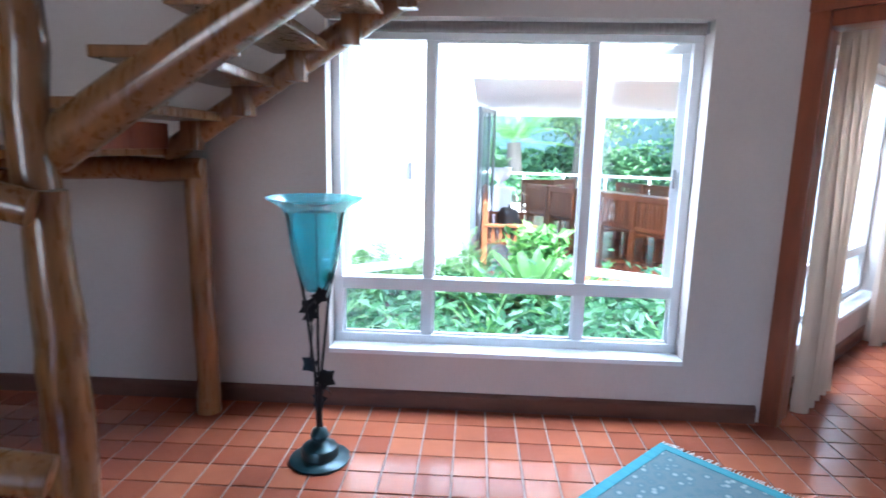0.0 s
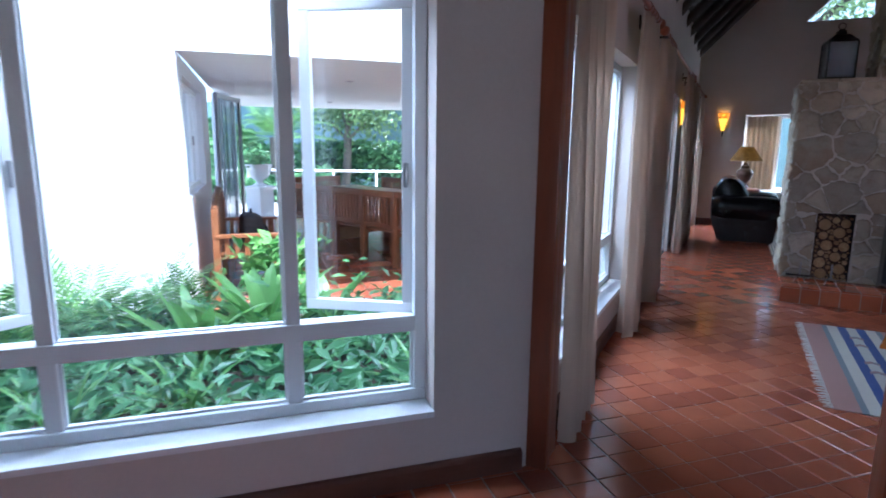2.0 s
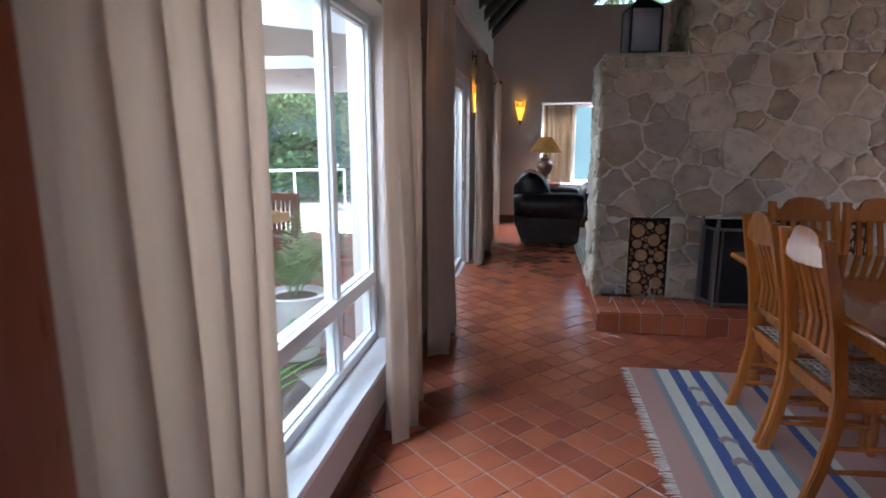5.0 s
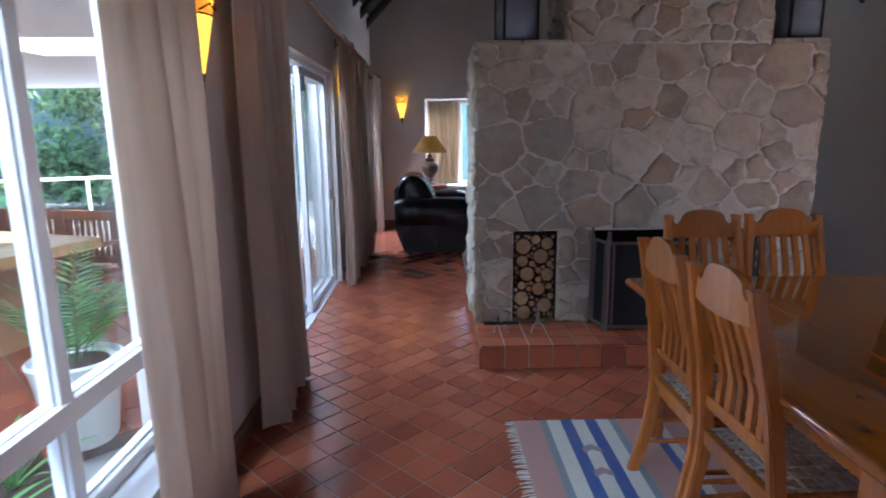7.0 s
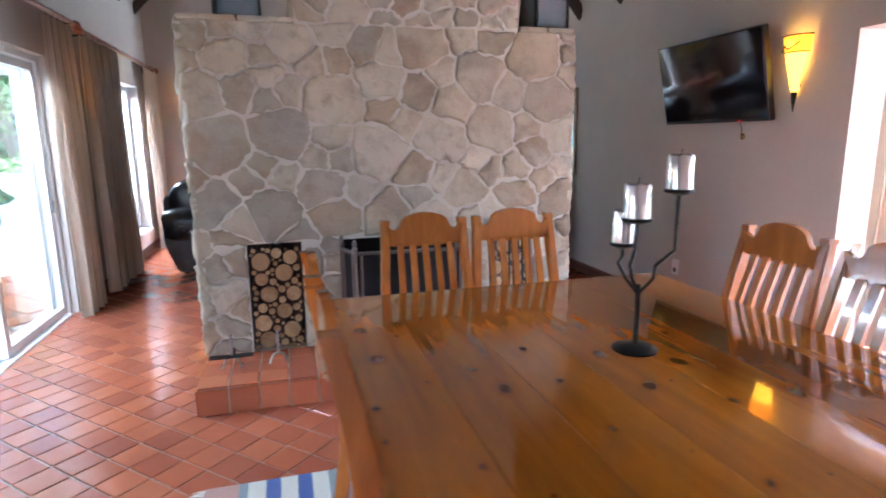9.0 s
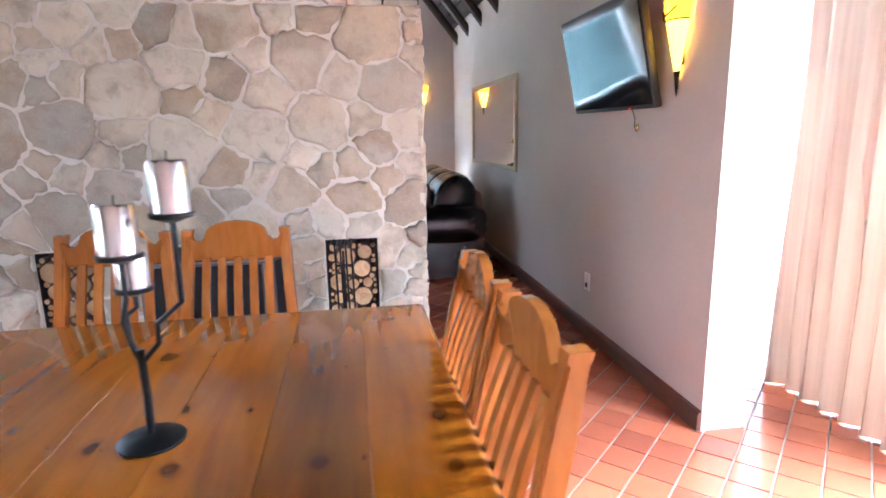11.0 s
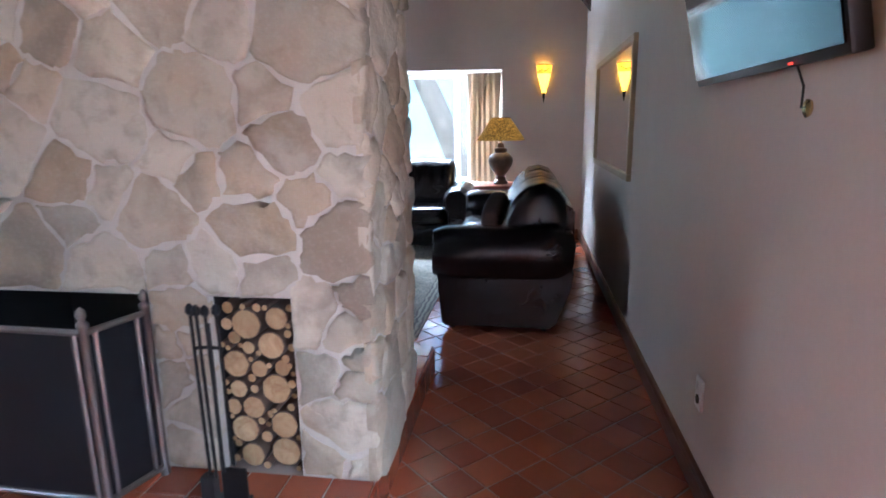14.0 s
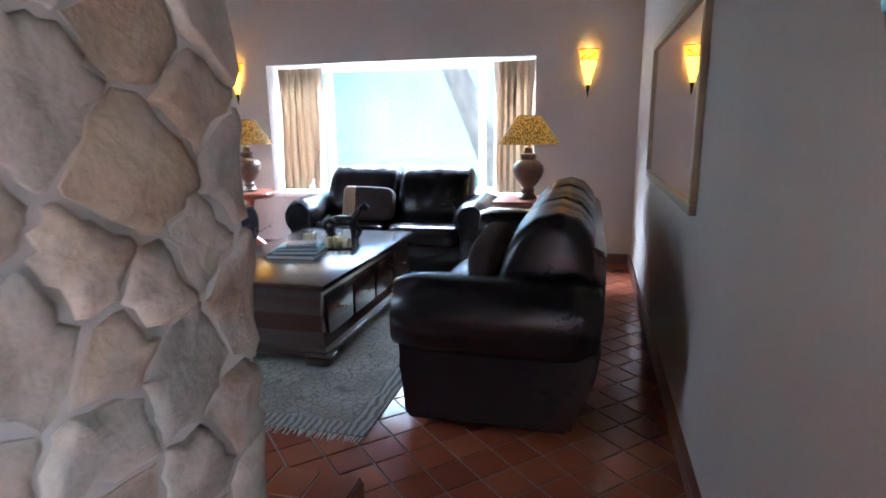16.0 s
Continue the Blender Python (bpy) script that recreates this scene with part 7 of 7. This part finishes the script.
for u, v in ((2.85, 4.35), (3.2, 4.75), (3.45, 5.15), (2.9, 5.1)):
    strap_plant(u, v, 16, 0.48, 0.035, "narrow-leaved grassy lily clump")
strap_plant(2.35, 5.0, 14, 0.5, 0.05, "narrow-leaved grassy lily clump")
strap_plant(2.42, 4.2, 14, 0.5, 0.05, "narrow-leaved grassy lily clump")


def urn(x, y, label):
    t = thing("stone_urn", label, "urn", Matrix.Translation((x, y, -0.14)), "garden urns")
    part("pedestal", boxes((-0.24, -0.24, 0, 0.24, 0.24, 0.08), (-0.19, -0.19, 0.08, 0.19, 0.19, 0.62), (-0.23, -0.23, 0.62, 0.23, 0.23, 0.70), bevel=0.012), PLANTER, t, smooth=False)
    part("bowl", lathe(bmesh.new(), [(0.13, 0.70), (0.13, 0.73), (0.06, 0.77), (0.07, 0.81), (0.19, 0.90), (0.24, 1.05), (0.26, 1.13), (0.23, 1.13), (0.02, 1.05)], 24), PLANTER, t)
    vs, fs = leaf_cloud(160, lambda r: (Vector((r.gauss(0, 0.11), r.gauss(0, 0.11), r.uniform(1.08, 1.32))), Vector((r.uniform(-1, 1), r.uniform(-1, 1), 0.7)).normalized()), 0.09, rp)
    from_lists("foliage", vs, fs, PALE, t)


urn(-8.1, 9.85, "white stone urn on a square pedestal with a small plant")
urn(-2.25, 13.6, "white stone urn on a square pedestal with a small plant")

# pool fence, garden wall, hedge and trees
pf_ = thing("pool_rail", "low white tubular rail beyond the patio", "fence", Matrix.Translation((0, 0, -0.14)))
for k in range(8):
    x, y = -11.0 + 1.0 * k, 12.4 + 0.5 * k
    part("post", tube(bmesh.new(), [(x, y, 0), (x, y, 0.85)], 0.03, 8), WHITE, pf_)
part("rail", tube(bmesh.new(), [(-11.0, 12.4, 0.85), (-4.0, 15.9, 0.85)], 0.03, 8), WHITE, pf_)
wall("wall_garden_far", -22, 16, 0.25, -0.14, 2.9, [], TEAL, "teal-painted garden boundary wall", Matrix.Translation((0, 18.2, 0)))
wall("wall_garden_side", -4, 18.2, 0.25, -0.14, 2.9, [], TEAL, "teal-painted garden boundary wall", Matrix.Translation((-17.5, 0, 0)) @ pose(0, 0, 0, 0, 0, 90))


def hedge(name, a, b, depth, h, n, label, mat=HEDGE):
    A, B = Vector(a), Vector(b)
    d = (B - A).normalized()
    nn = Vector((-d.y, d.x, 0))

    def place(r):
        f, q = r.random(), r.uniform(-0.5, 0.5)
        base = A.lerp(B, f)
        top = h * (0.72 + 0.5 * noise.noise(base * 0.55 + Vector((3, 1, q))))
        k = r.random() ** 0.45
        z = top * k
        p = base + nn * depth * q * (1.15 - 0.5 * k) + Vector((0, 0, z - 0.14))
        return p, (nn * q * 2 + Vector((r.uniform(-0.4, 0.4), r.uniform(-0.4, 0.4), 0.6 + k * 0.5))).normalized()
    vs, fs = leaf_cloud(n, place, 0.19, rp)
    return tagged(from_lists(name, vs, fs, mat), label, "hedge", kind="stuff")


hedge("hedge", (-17, 7.5, 0), (-13.5, 15.5, 0), 2.2, 2.6, 13000, "dense mixed green shrubbery along the garden wall")
hedge("hedge", (-14.0, 15.6, 0), (-3.5, 17.4, 0), 1.6, 2.0, 12000, "dense mixed green shrubbery along the garden wall")
hedge("hedge", (-12.6, 11.2, 0), (-9.8, 14.2, 0), 1.6, 1.0, 5000, "low green planting beside the paving", IVY)
BARKP = timber("pale_tree_bark", (0.05, 0.042, 0.035), (0.17, 0.15, 0.125), (6, 6, 3), 0.9, grain=2.0)
# darker copy of the pale bark: shade on the lounge tree put into its colour
BARK_SHADE = timber("shaded_flaking_bark", (0.014, 0.012, 0.011), (0.085, 0.076, 0.065), (5, 5, 2), 0.9, grain=2.0)


def tree(x, y, h, r, lean, label, leaves=5200, crown=True, spread=1.0, bark=None):
    bark = bark or BARKP
    t = thing("tree", label, "tree", Matrix.Translation((x, y, -0.14)), "garden trees")
    rnd = random.Random(int(x * 31 + y * 7))
    pts = [Vector((lean[0] * f + 0.05 * math.sin(6 * f), lean[1] * f + 0.04 * math.cos(5 * f), h * f)) for f in np.linspace(0, 1, 9)]
    part("trunk", tube(bmesh.new(), pts, [r * (1.25 - 0.65 * f) for f in np.linspace(0, 1, 9)], 12), bark, t)
    ends = []
    for k in range(7):
        a = k * 2.4 + rnd.uniform(-0.4, 0.4)
        b0 = pts[4 + k % 4]
        ln = rnd.uniform(0.9, 1.7) * spread
        e = b0 + Vector((math.cos(a) * ln, math.sin(a) * ln, ln * rnd.uniform(0.5, 1.0)))
        e.y = max(e.y, -1.1)
        mid = b0.lerp(e, 0.5) + Vector((0, 0, 0.12))
        part("limb", tube(bmesh.new(), [b0, mid, e], [r * 0.5, r * 0.32, r * 0.14], 8), bark, t)
        ends += [e, mid]
    if crown:
        ends.append(pts[-1] + Vector((0, 0, 0.4)))

        def place(q):
            c = q.choice(ends)
            d = Vector((q.gauss(0, 1), q.gauss(0, 1), q.gauss(0, 0.7)))
            p = c + d * 0.42 * spread
            p.y = p.y if p.y > -1.6 else -3.2 - p.y
            return p, (d.normalized() + Vector((0, 0, 0.5))).normalized()
        vs, fs = leaf_cloud(leaves, place, 0.14, rnd)
        from_lists("crown", vs, fs, PALE, t)
    return t


tree(-6.6, 16.6, 3.2, 0.11, (0.5, 0.1), "slender pale-barked garden tree with a light crown")
tree(-3.4, 16.9, 3.0, 0.13, (-0.3, 0.1), "slender pale-barked garden tree with a light crown")
tree(-10.2, 15.4, 3.3, 0.12, (0.3, 0.2), "slender pale-barked garden tree with a light crown")
# its leafy crown, out of view, is added to shade the trunk and wall
tree(2.80, 15.9, 6.0, 0.18, (-2.5, -0.1), "thick leaning tree with pale flaking bark, toned dark for shade, outside the lounge window", 11000, True, 1.9, BARK_SHADE)
# palm
pm = thing("palm", "garden palm with a rough trunk and drooping fronds", "palm", Matrix.Translation((-10.6, 13.1, -0.14)))
part("trunk", tube(bmesh.new(), [(0, 0, 0), (0.05, 0, 0.8), (0.0, 0, 1.7)], [0.30, 0.24, 0.2], 14), BARKP, pm)
for k in range(26):
    vs, fs = [], []
    frond(vs, fs, Vector((0, 0, 1.65)), k * 2.4, rp.uniform(1.6, 2.3), rp.uniform(0.15, 1.25), rp.uniform(0.3, 0.8), 0.34, 34)
    from_lists("frond", vs, fs, FERN, pm)
# neighbouring ground beyond the bay
tagged(obj("wall_side_yard", boxes((9.0, -2, -0.14, 9.2, 16, 2.4)), WALL_OUT), "white rendered wall of the side yard", "wall", kind="structure")

# ---- tiles, laid last ----
PITCH, GAP = 0.157, 0.009
U0, V0 = 7.836, 2.591


def tile_mesh(name, w, l, h=0.012, c=0.0016):
    bm = bmesh.new()
    rows = []
    for k, z in ((0, 0), (0, h - c), (c, h)):
        rows.append([bm.verts.new((sx * (w / 2 - k), sy * (l / 2 - k), z)) for sx, sy in ((-1, -1), (1, -1), (1, 1), (-1, 1))])
    for r0, r1 in zip(rows, rows[1:]):
        for i in range(4):
            bm.faces.new((r0[i], r0[(i + 1) % 4], r1[(i + 1) % 4], r1[i]))
    bm.faces.new(rows[-1])
    me = bpy.data.meshes.new(name)
    bm.to_mesh(me)
    bm.free()
    return me


def lay(parent, spots, mat, mat_far, near, z, w, l, rot, jit=0.0008):
    """Tiles at spots (x, y): those for which near() holds are pieces of their own, the rest one mesh."""
    rnd = random.Random(9)
    me = tile_mesh("tile", w, l)
    me.materials.append(mat)
    rest = []
    count = 0
    R = pose(0, 0, 0, 0, 0, rot)
    for x, y in spots:
        m = Matrix.Translation((x, y, z - 0.012 + rnd.uniform(-jit, jit))) @ R @ pose(0, 0, 0, rnd.uniform(-0.25, 0.25), rnd.uniform(-0.25, 0.25), rnd.uniform(-0.3, 0.3))
        if near(x, y) and count < 300:
            count += 1
            ob = new("tile", me)
            ob.parent = parent
            ob.matrix_world = m
        else:
            rest.append(m)
    if rest:
        base = [v.co.copy() for v in me.vertices]
        faces = [tuple(p.vertices) for p in me.polygons]
        vs, fs = [], []
        for m in rest:
            i = len(vs)
            vs.extend(m @ v for v in base)
            fs.extend(tuple(i + k for k in f) for f in faces)
        tagged(from_lists("far_tiles", vs, fs, mat_far, parent), kind="stuff")


def inside_house(x, y):
    if y >= 3.55:
        return -0.52 < x < 5.2 and y < 13.3 and (x < 4.4 or 4.0 < y < 7.4)
    return (y - x) * D < 2.86 and (x + y) * D > -3.5 and y > -3.2 and x < 4.4


floor_ob = bpy.data.objects["floor"]
spots = []
for i in range(-75, 60):
    for j in range(-60, 80):
        p = uv(U0 + (i + 0.5) * PITCH, V0 + (j + 0.5) * PITCH)
        if inside_house(p.x, p.y) and not (FX0 + 0.1 < p.x < 3.02 and 7.45 < p.y < 8.95):
            spots.append((p.x, p.y))
lay(floor_ob, spots, TILE, TILE_FAR, lambda x, y: (-0.35 < x < 0.95 and 4.2 < y < 8.4) or (3.1 < x < 4.2 and 6.6 < y < 8.6), 0.0, PITCH - GAP, PITCH - GAP, 45)

# hearth tiles: tops, then a row down the front and sides
htop = []
nx, ny = 15, 11
px, py = (3.12 - FX0) / nx, (9.06 - 7.335) / ny
for i in range(nx):
    for j in range(ny):
        x, y = FX0 + (i + 0.5) * px, 7.335 + (j + 0.5) * py
        if not (FY0 + 0.08 < y < FY1 - 0.08):
            htop.append((x, y))
lay(hearth, htop, TILE, TILE_FAR, lambda x, y: True, HZ, px - 0.008, py - 0.008, 0)
for k in range(nx):
    x = FX0 + (k + 0.5) * px
    for y, r in ((7.345, 90), (9.055, -90)):
        part("tile", boxes((x - px / 2 + 0.004, min(y, y + (-0.012 if r > 0 else 0.012)), 0.004, x + px / 2 - 0.004, max(y, y + (-0.012 if r > 0 else 0.012)), HZ - 0.016)), TILE, hearth, smooth=False)
for j in range(ny):
    y = 7.335 + (j + 0.5) * py
    for x0, x1 in ((FX0 - 0.008, FX0 + 0.004), (3.115, 3.127)):
        part("tile", boxes((x0, y - py / 2 + 0.004, 0.004, x1, y + py / 2 - 0.004, HZ - 0.016)), TILE, hearth, smooth=False)

# patio tiles
pspots = []
for i in range(0, 30):
    for j in range(0, 26):
        u, v = 0.75 + i * 0.26, 5.62 + j * 0.26
        p = uv(u, v)
        if p.x < -0.72 and p.y < 11.5:
            pspots.append((p.x, p.y))
lay(bpy.data.objects["ground_patio"], pspots, TILE, TILE_FAR, lambda x, y: x > -4.2 and y < 8.6, -0.033, 0.25, 0.25, 45)
